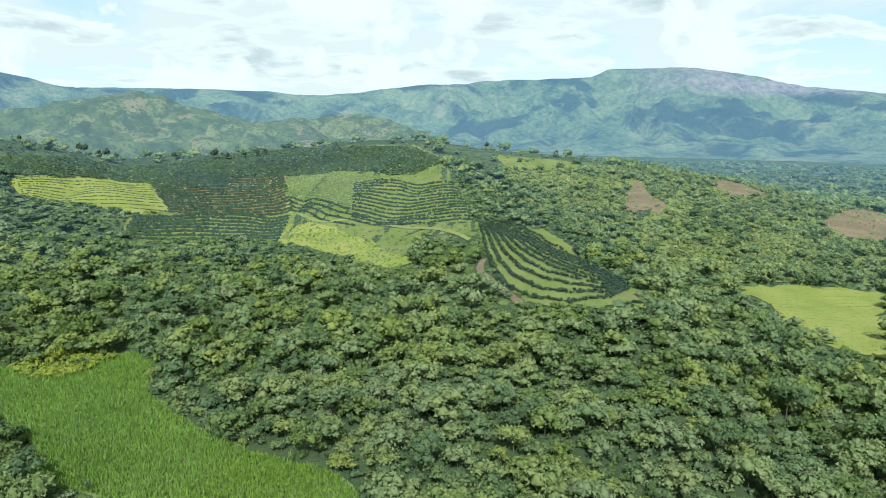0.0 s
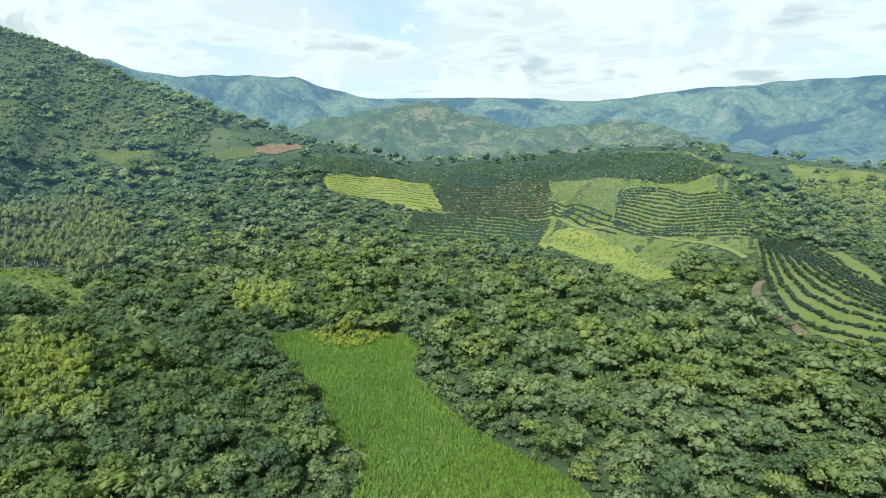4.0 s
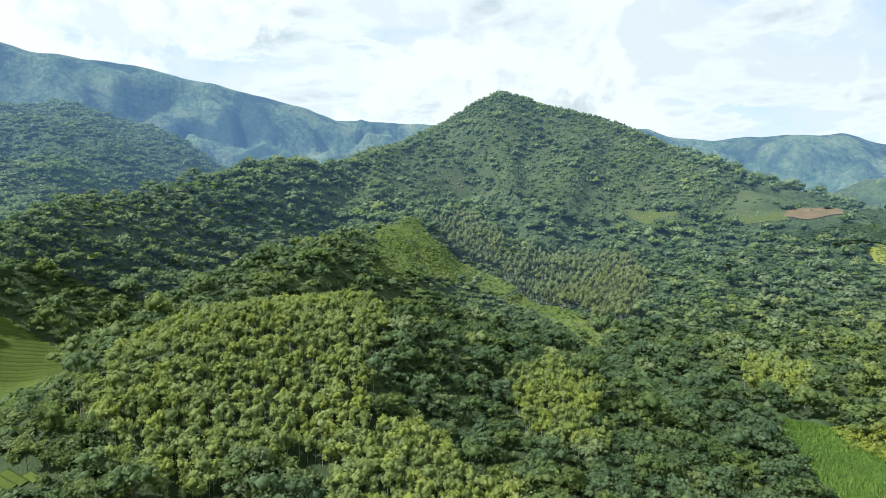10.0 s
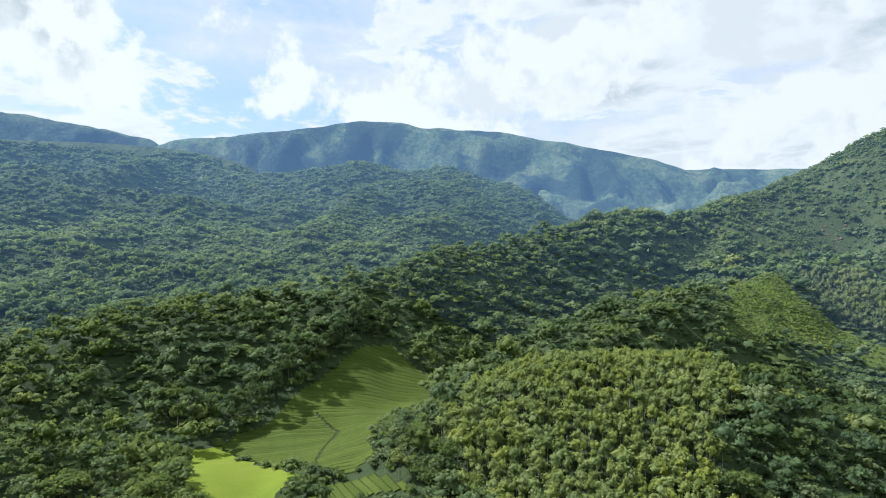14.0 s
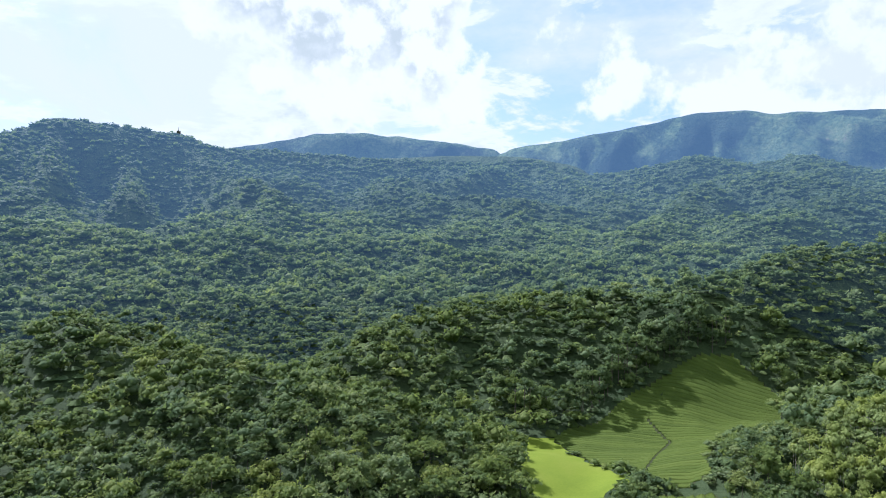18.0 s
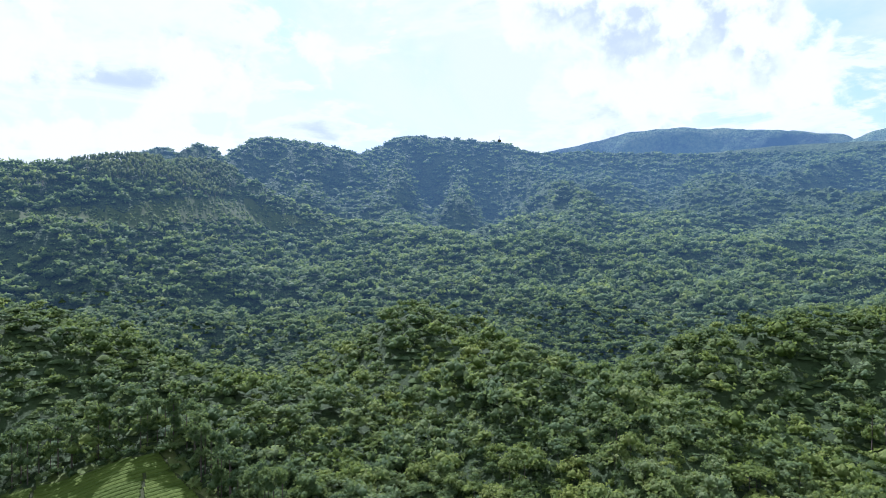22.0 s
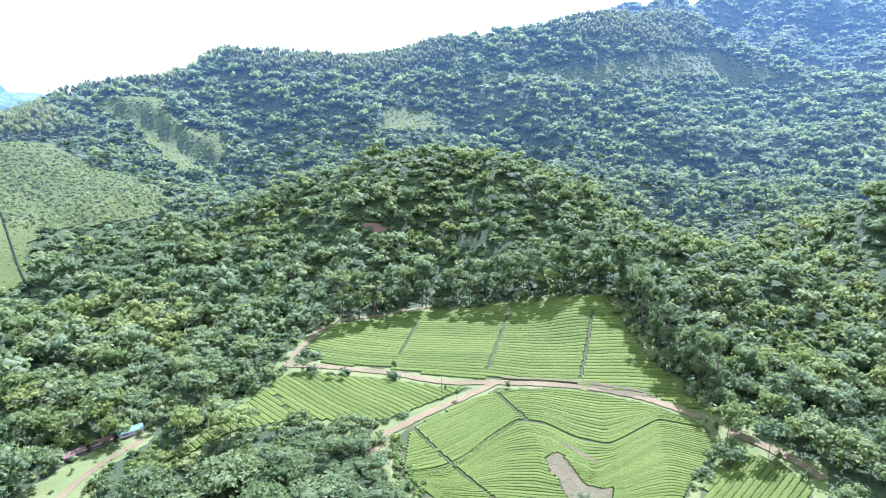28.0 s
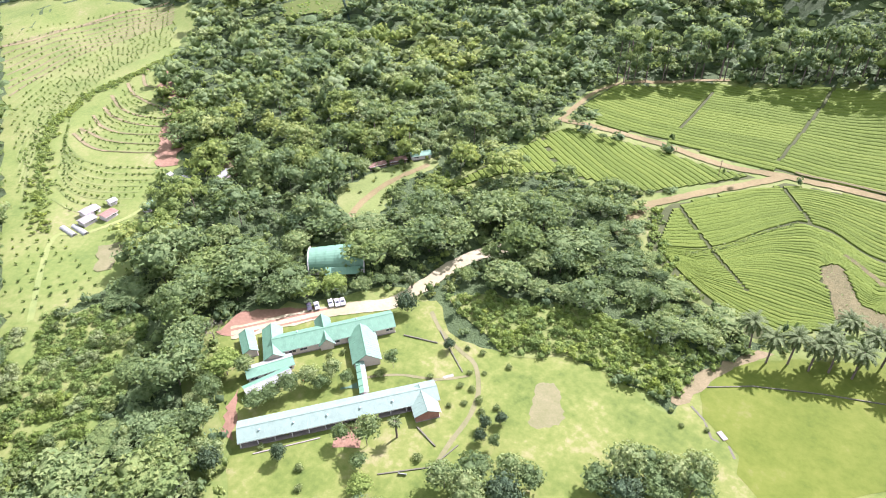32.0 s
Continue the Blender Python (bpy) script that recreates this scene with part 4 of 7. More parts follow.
def crown_shape(rng, lobes, cards, tall, spread, card, core=0.74, flat=0.75, lobe=0.36, loose=0.38, deep=0.35):
    """Leaf clumps over a handful of lobes round a dense heart. Unit radius, base at z 0."""
    c = np.zeros((lobes, 3))
    a = rng.rand(lobes) * 2 * np.pi
    rr = spread * np.sqrt(rng.rand(lobes))
    c[:, 0], c[:, 1] = rr * np.cos(a), rr * np.sin(a)
    c[:, 2] = tall * (0.55 + 0.35 * (1 - rr / max(spread, 1e-6)) + deep * (rng.rand(lobes) - 0.5))
    size = lobe * (1.0 + 0.6 * rng.rand(lobes))
    verts, tris, quads = [], [], []
    for k in range(lobes):
        v = HEART_V * (1 + 0.3 * (rng.rand(6, 1) - 0.5)) * size[k] * core
        v[:, 2] *= flat
        tris.append(HEART_F + 6 * k)
        verts.append(v + c[k])
    verts = np.concatenate(verts)
    own = np.repeat(0.35 * (rng.rand(lobes) - 0.5), 6)
    if cards:
        who = rng.randint(0, lobes, cards)
        d = rng.normal(size=(cards, 3))
        d[:, 2] = np.abs(d[:, 2]) * 1.15 - 0.45
        d /= np.linalg.norm(d, axis=1, keepdims=True)
        p = c[who] + d * (size[who] * (0.84 + 0.30 * rng.rand(cards)))[:, None] * (1, 1, flat + 0.05)
        nrm = d + rng.normal(size=(cards, 3)) * loose + (0, 0, 0.25)
        nrm /= np.linalg.norm(nrm, axis=1, keepdims=True)
        s = np.cross(nrm, rng.normal(size=(cards, 3)))
        s /= np.linalg.norm(s, axis=1, keepdims=True)
        u = np.cross(nrm, s)
        w = card * (0.6 + 0.8 * rng.rand(cards))[:, None]
        q = np.stack([p - s * w * 1.15 - u * w * 0.6, p + s * w * 1.15 - u * w * 0.6 + nrm * w * 0.3, p + u * w * 1.3 - nrm * w * 0.3], 1).reshape(-1, 3)
        tris.append(np.arange(3 * cards).reshape(-1, 3) + len(verts))
        verts = np.concatenate([verts, q])
        own = np.concatenate([own, np.repeat(own[6 * who] + 0.5 * (rng.rand(cards) - 0.45), 3)])
    return verts, np.concatenate(tris), np.asarray(quads, int).reshape(-1, 4), own


def trunk_shape(height, radius, limbs, rng):
    """A tapered trunk with a few limbs, as triangles of three-sided tubes."""
    verts, tris = [], []

    def tube(a, b, ra, rb):
        n = len(verts)
        for q, r in ((a, ra), (b, rb)):
            for k in range(3):
                w = 2 * math.pi * k / 3
                verts.append((q[0] + r * math.cos(w), q[1] + r * math.sin(w), q[2]))
        for k in range(3):
            m = (k + 1) % 3
            tris.extend([(n + k, n + m, n + 3 + m), (n + k, n + 3 + m, n + 3 + k)])

    tube((0, 0, -0.08), (0, 0, height), radius, radius * 0.55)
    for k in range(limbs):
        w = 2 * math.pi * (k + rng.rand()) / limbs
        z = height * (0.5 + 0.4 * rng.rand())
        tube((0, 0, z), (0.45 * math.cos(w), 0.45 * math.sin(w), height + 0.35), radius * 0.5, radius * 0.15)
    return np.array(verts), np.array(tris)


def stamp(name, shapes, x, y, z, size, high, tint, mat, label, category, rng, smooth=True):
    """Many crowns in one mesh."""
    vs, ts, qs, tn, hn, base = [], [], [], [], [], 0
    hue = np.clip(0.5 + 0.8 * (rng.rand(len(x)) - 0.5) + 0.9 * (drift(x + 5000, y + 3000, 60, 2) - 0.5), 0, 1)
    pick = rng.randint(0, len(shapes), len(x))
    for k, (v, t, q, *own) in enumerate(shapes):
        m = np.where(pick == k)[0]
        if not len(m):
            continue
        a = rng.rand(len(m)) * 2 * np.pi
        ca, sa = np.cos(a)[:, None], np.sin(a)[:, None]
        px = (v[:, 0] * ca - v[:, 1] * sa) * size[m, None] + x[m, None]
        py = (v[:, 0] * sa + v[:, 1] * ca) * size[m, None] + y[m, None]
        pz = v[:, 2] * high[m, None] + z[m, None]
        vs.append(np.stack([px, py, pz], -1).reshape(-1, 3))
        off = base + np.arange(len(m)) * len(v)
        ts.append((t[None] + off[:, None, None]).reshape(-1, 3))
        if len(q):
            qs.append((q[None] + off[:, None, None]).reshape(-1, 4))
        tn.append((tint[m, None] + (own[0][None] if own else np.zeros((1, len(v))))).ravel())
        hn.append(np.repeat(hue[m], len(v)))
        base += len(m) * len(v)
    faces = [np.concatenate(ts)] + ([np.concatenate(qs)] if qs else [])
    ob = sheet(name, np.concatenate(vs), faces, mat, smooth=smooth, tint=np.clip(np.concatenate(tn), 0, 1))
    at = ob.data.attributes.new("hue", "FLOAT", "POINT")
    at.data.foreach_set("value", np.concatenate(hn).astype(np.float32) - 0.5)
    return tagged(ob, label, category, kind="stuff")



rng = np.random.RandomState(11)
# rounded crowns and flat, layered umbrella crowns
NEAR = [crown_shape(rng, 9, 300, 0.95, 0.66, 0.058, 0.80, 0.80, 0.27, 0.75, 0.6) for _ in range(6)] + [crown_shape(rng, 11, 300, 0.85, 0.76, 0.060, 0.80, 0.45, 0.26, 0.6, 0.5) for _ in range(6)]
MIDDLE = [crown_shape(rng, 5, 76, 0.95, 0.58, 0.084, 0.84, 0.85, 0.32, 0.7, 0.5) for _ in range(7)] + [crown_shape(rng, 5, 76, 0.85, 0.68, 0.086, 0.84, 0.50, 0.34, 0.6, 0.4) for _ in range(6)]
GUM = [crown_shape(rng, 6, 88, 1.15, 0.40, 0.10, 0.84, 1.0, 0.34, 0.8, 0.9) for _ in range(10)]
GUM_FAR = [crown_shape(rng, 2, 24, 1.2, 0.25, 0.16, 1.0, 1.2, 0.40, 0.7) for _ in range(6)]


def dome(rng):
    """A small lumpy crown for far off: ten triangles."""
    a = np.arange(6) * np.pi / 3 + 0.3 * rng.rand(6)
    r = 0.85 + 0.3 * rng.rand(6)
    low = np.stack([r * np.cos(a), r * np.sin(a), 0.15 * rng.rand(6)], -1)
    b = np.arange(3) * 2 * np.pi / 3 + 0.5 * rng.rand(3)
    top = np.stack([0.55 * np.cos(b), 0.55 * np.sin(b), 0.5 + 0.3 * rng.rand(3)], -1)
    f = [(0, 1, 6), (1, 2, 6), (2, 7, 6), (2, 3, 7), (3, 4, 7), (4, 8, 7), (4, 5, 8), (5, 0, 8), (0, 6, 8), (6, 7, 8)]
    return np.concatenate([low, top]), np.array(f), np.zeros((0, 4), int)


def stalks(rng):
    """A tuft of a few broad upright blades."""
    v, f = [], []
    for k in range(6):
        a, o = rng.rand() * 6.28, rng.normal(size=2) * 0.35
        c, s = math.cos(a), math.sin(a)
        n = len(v)
        v += [(o[0] - 0.35 * s, o[1] + 0.35 * c, 0), (o[0] + 0.35 * s, o[1] - 0.35 * c, 0.1), (o[0] + 0.6 * c, o[1] + 0.6 * s, 0.75 + 0.5 * rng.rand())]
        f.append((n, n + 1, n + 2))
    return np.array(v), np.array(f), np.zeros((0, 4), int)


FAR = [dome(rng) for _ in range(8)]
CLUMP = [crown_shape(rng, 1, 14, 0.75, 0.05, 0.22, 0.86, 0.75, 0.56, 0.7) for _ in range(14)]
TUFTS = [crown_shape(rng, 3, 34, 0.85, 0.50, 0.115, 0.86, 0.70, 0.38, 0.65) for _ in range(8)] + [crown_shape(rng, 3, 34, 0.72, 0.62, 0.115, 0.86, 0.45, 0.40, 0.6) for _ in range(6)]
KNOTS = [crown_shape(rng, 2, 20, 0.80, 0.42, 0.15, 0.88, 0.65, 0.46, 0.65) for _ in range(12)]
FAR_CLUMP = [crown_shape(rng, 1, 9, 0.75, 0.05, 0.30, 0.95, 0.75, 0.56, 0.7) for _ in range(10)]
STALKS = [stalks(rng) for _ in range(6)]
POLES = [trunk_shape(1.0, 0.012, 0, rng) + (np.zeros((0, 4), int),)]

GUMS = [GUM_SPUR, GUM_SPUR_FOOT, GUM_SLOPE, GUM_SLOPE_TOP, GUM_CLUMP, GUM_CLUMP_B]
BUSHES = [PEAK_BUSH, EAST_BUSH]
PEAK_CREST = [p[:2] for p in HILLS[0][2][:8]]
ORCHARD_CREST = [p[:2] for n, _, c in HILLS if n == "orchard_hill" for p in c[:8]]
GUM_CREST = [p[:2] for n, _, c in HILLS if n == "gum_ridge" for p in c]


def kinds(x, y):
    """What grows at each place: 0 broadleaf trees, 1 gum trees, 2 bush."""
    k = np.zeros(len(x), int)
    for p in BUSHES:
        k[inside(x, y, p)] = 2
    jx, jy = x + 34 * (drift(x, y, 26, 2) - 0.5), y + 34 * (drift(x + 800, y, 26, 2) - 0.5)
    for p in GUMS:
        k[inside(jx, jy, p)] = 1
    k[(off_line(x, y, GUM_CREST) < 75) & (drift(x + 40, y, 90, 3) > 0.46)] = 1
    k[(k == 1) & (off_line(x, y, HILL_PASTURE + HILL_PASTURE[:1]) < 50)] = 0
    k[(off_line(x, y, PEAK_CREST) < 110) & (k == 0)] = 2
    return k


_rise = (GRID + 16 - 150) / np.maximum(RINGS, 1)[:, None]
_skyline = np.maximum.accumulate((GRID + 4 - 150) / np.maximum(RINGS, 1)[:, None], axis=0)


def out_of_view(x, y):
    """Slopes hidden from the camera behind nearer hills; the woods are thinned there to fit that view."""
    i = np.clip(np.searchsorted(RINGS, np.hypot(x, y)) - 1, 0, len(RINGS) - 1)
    j = ((np.arctan2(-x, y) / (2 * np.pi) % 1) * SPOKES).astype(int) % SPOKES
    return (_rise[i, j] < _skyline[i, j] - 0.004) & (np.hypot(x, y) > 300)


def scatter(r0, r1, gap, rng):
    """Uneven places in a ring, about a gap apart, off the plots and tracks."""
    n = int(r1 / gap / 0.85) + 2
    i, j = np.meshgrid(np.arange(-n, n + 1), np.arange(-n, n + 1))
    x = (i + 0.5 * (j % 2) + (rng.rand(*i.shape) - 0.5) * 0.75).ravel() * gap
    y = (j * 0.87 + (rng.rand(*i.shape) - 0.5) * 0.75).ravel() * gap
    r = np.hypot(x, y)
    keep = (r >= r0) & (r < r1)
    x, y = x[keep], y[keep]
    clear = np.ones(len(x), bool)
    for p in NO_TREES:
        within = inside(x, y, p)
        if p is CLEARING:
            within &= (off_line(x, y, p + p[:1]) > 8) | (rng.rand(len(x)) > 0.4)
        clear &= ~within
    for p in TRACKS:
        clear &= off_line(x, y, p) > 5
    a = np.degrees(np.arctan2(-x, y)) % 360
    r = np.hypot(x, y)
    clear &= ~((off_line(x, y, ORCHARD_CREST) < 105) & (rng.rand(len(x)) > 0.12))
    clear &= ~(out_of_view(x, y) & (rng.rand(len(x)) > 0.12))
    clear &= ~((r > 1450) & ((a < 75) | (a > 200)) & (rng.rand(len(x)) > np.where(a > 320, 0.6, 0.3)))
    under = np.interp(a, [0, 40, 60, 85, 100, 160, 175, 190, 205, 296, 310, 360], [185, 190, 210, 250, 270, 270, 230, 175, 80, 80, 175, 185])
    clear &= ~((r < under) & (rng.rand(len(x)) > 0.15))
    clear &= ~((a > np.where(r < 400, 292, 266)) & (a < 320) & (rng.rand(len(x)) > 0.12))
    return x[clear], y[clear]


PARK_TREES = []


def margin(x, y, tall):
    """Places on the downhill side where trees would hide a plot from the camera; growth is kept low there to fit that
    view.
    """
    low = np.zeros(len(x), bool)
    z = ground_z(x, y) + tall
    for back in (0.5, 1.0):
        zz = z - back * tall
        for _ in range(3):
            s = np.clip((150 - zz) / np.maximum(150 - z, 1.0), 1.0, 1.6)
            zz = ground_z(x * s, y * s)
        for p in NO_TREES:
            low |= inside(x * s, y * s, p)
    return low


def dell_shade(x, y):
    """Shade painted into the leaf tint in the dells behind the gum spur, thinning out at their edge."""
    spur = 1.6 - np.hypot((x + 400) / 165, (y - 205) / 115)
    valley = 1.5 - np.hypot((x + 330) / 150, (y - 265) / 90)
    return np.clip(np.maximum(spur, valley), 0, 1)


def light_vale(x, y):
    """Strength of a brighter leaf tint along the valley floor below the orchards."""
    return np.clip(1.4 - np.hypot((x - 60) / 230, (y - 400) / 260), 0, 1)


def woods(r0, r1, gap, shapes, seed, mat="broadleaf", name="woodland"):
    rng = np.random.RandomState(seed)
    x, y = scatter(r0, r1, gap, rng)
    k = kinds(x, y)
    m = (k == 0) | ((k == 2) & (drift(x + 900, y, 130, 3) < 0.66) & (rng.rand(len(x)) < 0.9))
    x, y, k = x[m], y[m], k[m]
    big = gap / 7.4 if r0 < 1500 else 1.8
    n = len(x)
    size = big * 4.7 * (0.48 + 1.5 * rng.rand(n) ** 2.1) * np.where(k == 2, 0.74, 1.0)
    high = size * (0.75 + 0.35 * rng.rand(n))
    lift = (0.6 + np.where((np.arctan2(-x, y) > -0.7) & (np.arctan2(-x, y) < 1.2), 5.0, 6.5) * rng.rand(n)) * np.clip(size / (4.9 * big), 0.45, 1.4) * np.where(k == 2, 0.35, 1.0) * (0.0 if r0 >= 1250 else 0.35 if r0 >= 900 else 1.0) - (3.0 if r0 >= 1520 else 1.5 if r0 >= 900 else 0.0)
    high = high * (0.76 if r0 >= 1520 else 0.75 if r0 >= 1250 else 1.15 if r0 >= 900 else 1.0)
    size = size * (1.15 if r0 >= 1250 else 1.2 if r0 >= 900 else 1.0)
    mixed = np.where(y < 0, 0.45, 0.9)  # the southern woods are more even
    tint = np.clip(mixed * (rng.rand(n) - 0.5) + 0.5 * drift(x, y, 110 if r0 < 900 else 320, 3) + 0.25, 0, 1)
    tint = np.clip(tint * (1 - 0.8 * dell_shade(x, y)) + 0.13 * light_vale(x, y), 0, 1)
    low = margin(x, y, lift + high)
    lift, high, size = np.where(low, 0.0, lift), np.where(low, high * 0.6, high), np.where(low, size * 0.8, size)
    bright = rng.rand(n) < 0.035
    tint[bright] = 1.0
    if r0 < 200:
        a = np.degrees(np.arctan2(-x, y)) % 360
        near = (np.hypot(x, y) < 232) & (a > 165) & (a < 296)
        for i in np.where(near)[0][:300]:
            PARK_TREES.append((x[i], y[i], size[i], high[i], lift[i], tint[i]))
        near[np.where(near)[0][300:]] = False
        x, y, size, high, lift, tint = (q[~near] for q in (x, y, size, high, lift, tint))
    if r1 < 400:
        tall = lift + 0.5 * high
        stamp("woodland_trunks", POLES, x, y, ground_z(x, y) - 0.3, tall * 1.6, tall, tint, M["bark"], "dark trunks under the woodland canopy", "trunks", rng)
    stamp(name, shapes, x, y, ground_z(x, y) + lift, size, high, tint, M[mat], "dense green broadleaf woodland canopy on the hillsides", "woodland", rng)
    return len(x)


def other_woods(r0, r1, gap, shapes, kind, wide, tall, lift, name, mat, label, seed):
    rng = np.random.RandomState(seed)
    x, y = scatter(r0, r1, gap, rng)
    m = kinds(x, y) == kind
    if kind == 2:
        m &= (drift(x + 400, y, 70, 3) > 0.24) & (rng.rand(len(x)) < 0.95)
    x, y = x[m], y[m]
    n = len(x)
    if not n:
        return
    vary = (0.5 + 1.0 * rng.rand(n)) if kind == 1 else (0.45 + 1.4 * rng.rand(n) ** 2.2)
    size = wide * vary
    high = tall * ((0.75 + 0.5 * rng.rand(n)) if kind == 1 else vary * (0.7 + 0.5 * rng.rand(n)))
    up = lift * ((0.3 + 0.9 * rng.rand(n)) if r0 > 500 else (0.75 + 0.5 * rng.rand(n)))
    tint = np.clip(0.6 * rng.rand(n) + 0.5 * drift(x, y, 80, 2) + (np.where(x < -500, -0.22, 0.08) if kind == 2 else -0.05), 0, 1) * (1 - 0.35 * dell_shade(x, y))
    low = margin(x, y, up + high)
    up, high, size = np.where(low, 0.0, up), np.where(low, high * 0.5, high), np.where(low, size * 0.8, size)
    z = ground_z(x, y)
    stamp(name, shapes, x, y, z + up, size, high, tint, M[mat], label, "woodland", rng)
    if kind == 1 and r0 < 700:
        stamp("gum_trunks", POLES, x, y, z, up + high * 0.8, up + high * 0.8, tint, M["pale_bark"], "slender pale gum tree trunks under the canopy", "trunks", rng)


woods(85, 350, 10.0, NEAR, 1)
woods(350, 620, 10.6, MIDDLE, 2)
# From here outward the crowns carry the painted haze glow.
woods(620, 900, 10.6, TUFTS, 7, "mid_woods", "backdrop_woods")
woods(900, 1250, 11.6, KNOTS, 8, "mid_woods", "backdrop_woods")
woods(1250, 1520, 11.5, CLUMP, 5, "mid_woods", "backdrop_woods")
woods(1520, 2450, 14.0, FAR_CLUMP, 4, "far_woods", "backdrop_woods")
other_woods(150, 560, 5.8, GUM, 1, 4.5, 4.8, 6.0, "gum_grove", "gum", "tall pale-green gum trees planted close on the spur", 21)
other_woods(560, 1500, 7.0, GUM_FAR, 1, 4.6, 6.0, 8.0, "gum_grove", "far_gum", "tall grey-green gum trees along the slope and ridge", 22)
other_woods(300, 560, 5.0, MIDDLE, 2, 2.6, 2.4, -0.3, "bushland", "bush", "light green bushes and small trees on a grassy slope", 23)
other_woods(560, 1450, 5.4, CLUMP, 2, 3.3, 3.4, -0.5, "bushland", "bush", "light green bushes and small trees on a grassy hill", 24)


def understory(r0, r1, gap, shapes, seed, wide=3.2):
    """Low dark growth between the tall trees."""
    rng = np.random.RandomState(seed)
    x, y = scatter(r0, r1, gap, rng)
    m = (kinds(x, y) == 0) & (((np.degrees(np.arctan2(-x, y)) % 360 > 150) & (np.degrees(np.arctan2(-x, y)) % 360 < 300)) | (np.hypot(x, y) > 165))
    x, y = x[m], y[m]
    n = len(x)
    stamp("undergrowth", shapes, x, y, ground_z(x, y) - 0.3, wide * (0.6 + 0.8 * rng.rand(n)), 4.5 * (0.5 + 0.9 * rng.rand(n)), 0.7 * rng.rand(n), M["broadleaf"], "green undergrowth and young trees below the canopy", "undergrowth", rng)


LOW = [crown_shape(rng, 2, 34, 0.9, 0.5, 0.115, 0.85, 0.8, 0.38, 0.8) for _ in range(8)]
understory(100, 235, 7.0, LOW, 61)
understory(235, 300, 8.0, LOW, 64)
understory(300, 420, 8.5, CLUMP, 63, 4.6)
understory(420, 900, 13.0, FAR, 62, 4.8)


def cover(plots, gap, shapes, wide, tall, lift, name, mat, label, category, seed, thin=1.0):
    """Low growth over some plots."""
    rng = np.random.RandomState(seed)
    xs, ys = [], []
    for p in plots:
        ax, bx = min(q[0] for q in p), max(q[0] for q in p)
        ay, by = min(q[1] for q in p), max(q[1] for q in p)
        gx, gy = np.meshgrid(np.arange(ax, bx, gap), np.arange(ay, by, gap))
        gx, gy = gx.ravel() + (rng.rand(gx.size) - 0.5) * gap, gy.ravel() + (rng.rand(gy.size) - 0.5) * gap
        m = inside(gx, gy, p) & (rng.rand(gx.size) < thin)
        for line in TRACKS:
            m &= off_line(gx, gy, line) > 3.5
        xs.append(gx[m]), ys.append(gy[m])
    x, y = np.concatenate(xs), np.concatenate(ys)
    n = len(x)
    tint = np.clip(0.6 * rng.rand(n) + 0.5 * drift(x, y, 40, 2) - 0.05, 0, 1)
    return stamp(name, shapes, x, y, ground_z(x, y) + lift, wide * (0.6 + 0.8 * rng.rand(n)), tall * (0.6 + 0.8 * rng.rand(n)), tint, M[mat], label, category, rng)

# ---- fields ----
drape("hill_grass", EAST_BUSH, M["grass"], 14.0, 0.5, "rough green grass under scattered bushes", "grass")
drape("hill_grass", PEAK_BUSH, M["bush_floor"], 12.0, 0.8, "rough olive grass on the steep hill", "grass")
drape("campus_grass", grown(LAWN, 1.1), M["slope_grass"], 6.0, 0.04, "rough grass round the school lawns", "grass")
drape("lawn", LAWN, M["lawn"], 4.0, 0.12, "bright short-mown school lawn with worn patches", "lawn")
drape("meadow", MEADOW, M["meadow"], 5.0, 0.25, "bright yellow-green wet meadow", "meadow")
drape("field", LIGHT_FIELD, M["bright_grass"], 8.0, 0.5, "pale green terraced field", "field")
drape("field", EAST_FIELD, M["bright_grass"], 8.0, 0.5, "pale green cut field with faint terraces", "field", 2.0)
drape("orchard_floor", ORCHARD_ALL, M["slope_grass"], 12.0, 0.15, "grassy ground round the orchard blocks", "orchard", 2.0)
drape("orchard_floor", DARK_ORCHARD, M["floor"], 10.0, 0.4, "grassy orchard ground", "orchard")
drape("orchard_floor", MID_ORCHARD, M["scar_soil"], 8.0, 0.5, "brown and green orchard ground", "orchard")
drape("orchard_floor", LOWER_ORCHARD, M["slope_grass"], 8.0, 0.7, "grassy orchard ground", "orchard")
drape("orchard_floor", ROW_ORCHARD, M["slope_grass"], 8.0, 0.4, "grassy orchard ground", "orchard")
drape("orchard_floor", TERRACE_ORCHARD, M["slope_grass"], 5.0, 0.6, "grassy orchard ground on curved terraces", "orchard")
drape("orchard_floor", SLOPE_ORCHARD, M["slope_grass"], 6.0, 0.15, "sunlit grass between young orchard rows", "orchard")
drape("pasture", LIGHT_SLOPE, M["bright_grass"], 8.0, 0.6, "bright green grassy slope", "pasture", 2.2)
drape("pasture", GRASS_PATCH, M["slope_grass"], 8.0, 0.5, "green and tan grass patch among orchards", "pasture", 2.2)
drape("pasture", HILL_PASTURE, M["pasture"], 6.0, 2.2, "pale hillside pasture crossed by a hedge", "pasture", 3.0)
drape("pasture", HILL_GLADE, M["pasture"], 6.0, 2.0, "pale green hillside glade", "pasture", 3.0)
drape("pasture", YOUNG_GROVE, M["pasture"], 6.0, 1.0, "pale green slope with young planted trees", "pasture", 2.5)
drape("pasture", CLEARING, M["slope_grass"], 8.0, 0.3, "cleared slope overgrown with light green scrub", "pasture")
drape("pasture", MAIZE, M["grass"], 5.0, 0.15, "green maize plot in a valley clearing", "field")
drape("pasture", RIDGE_GLADE, M["pasture"], 8.0, 2.0, "pale green glade below the wooded ridge", "pasture", 3.0)
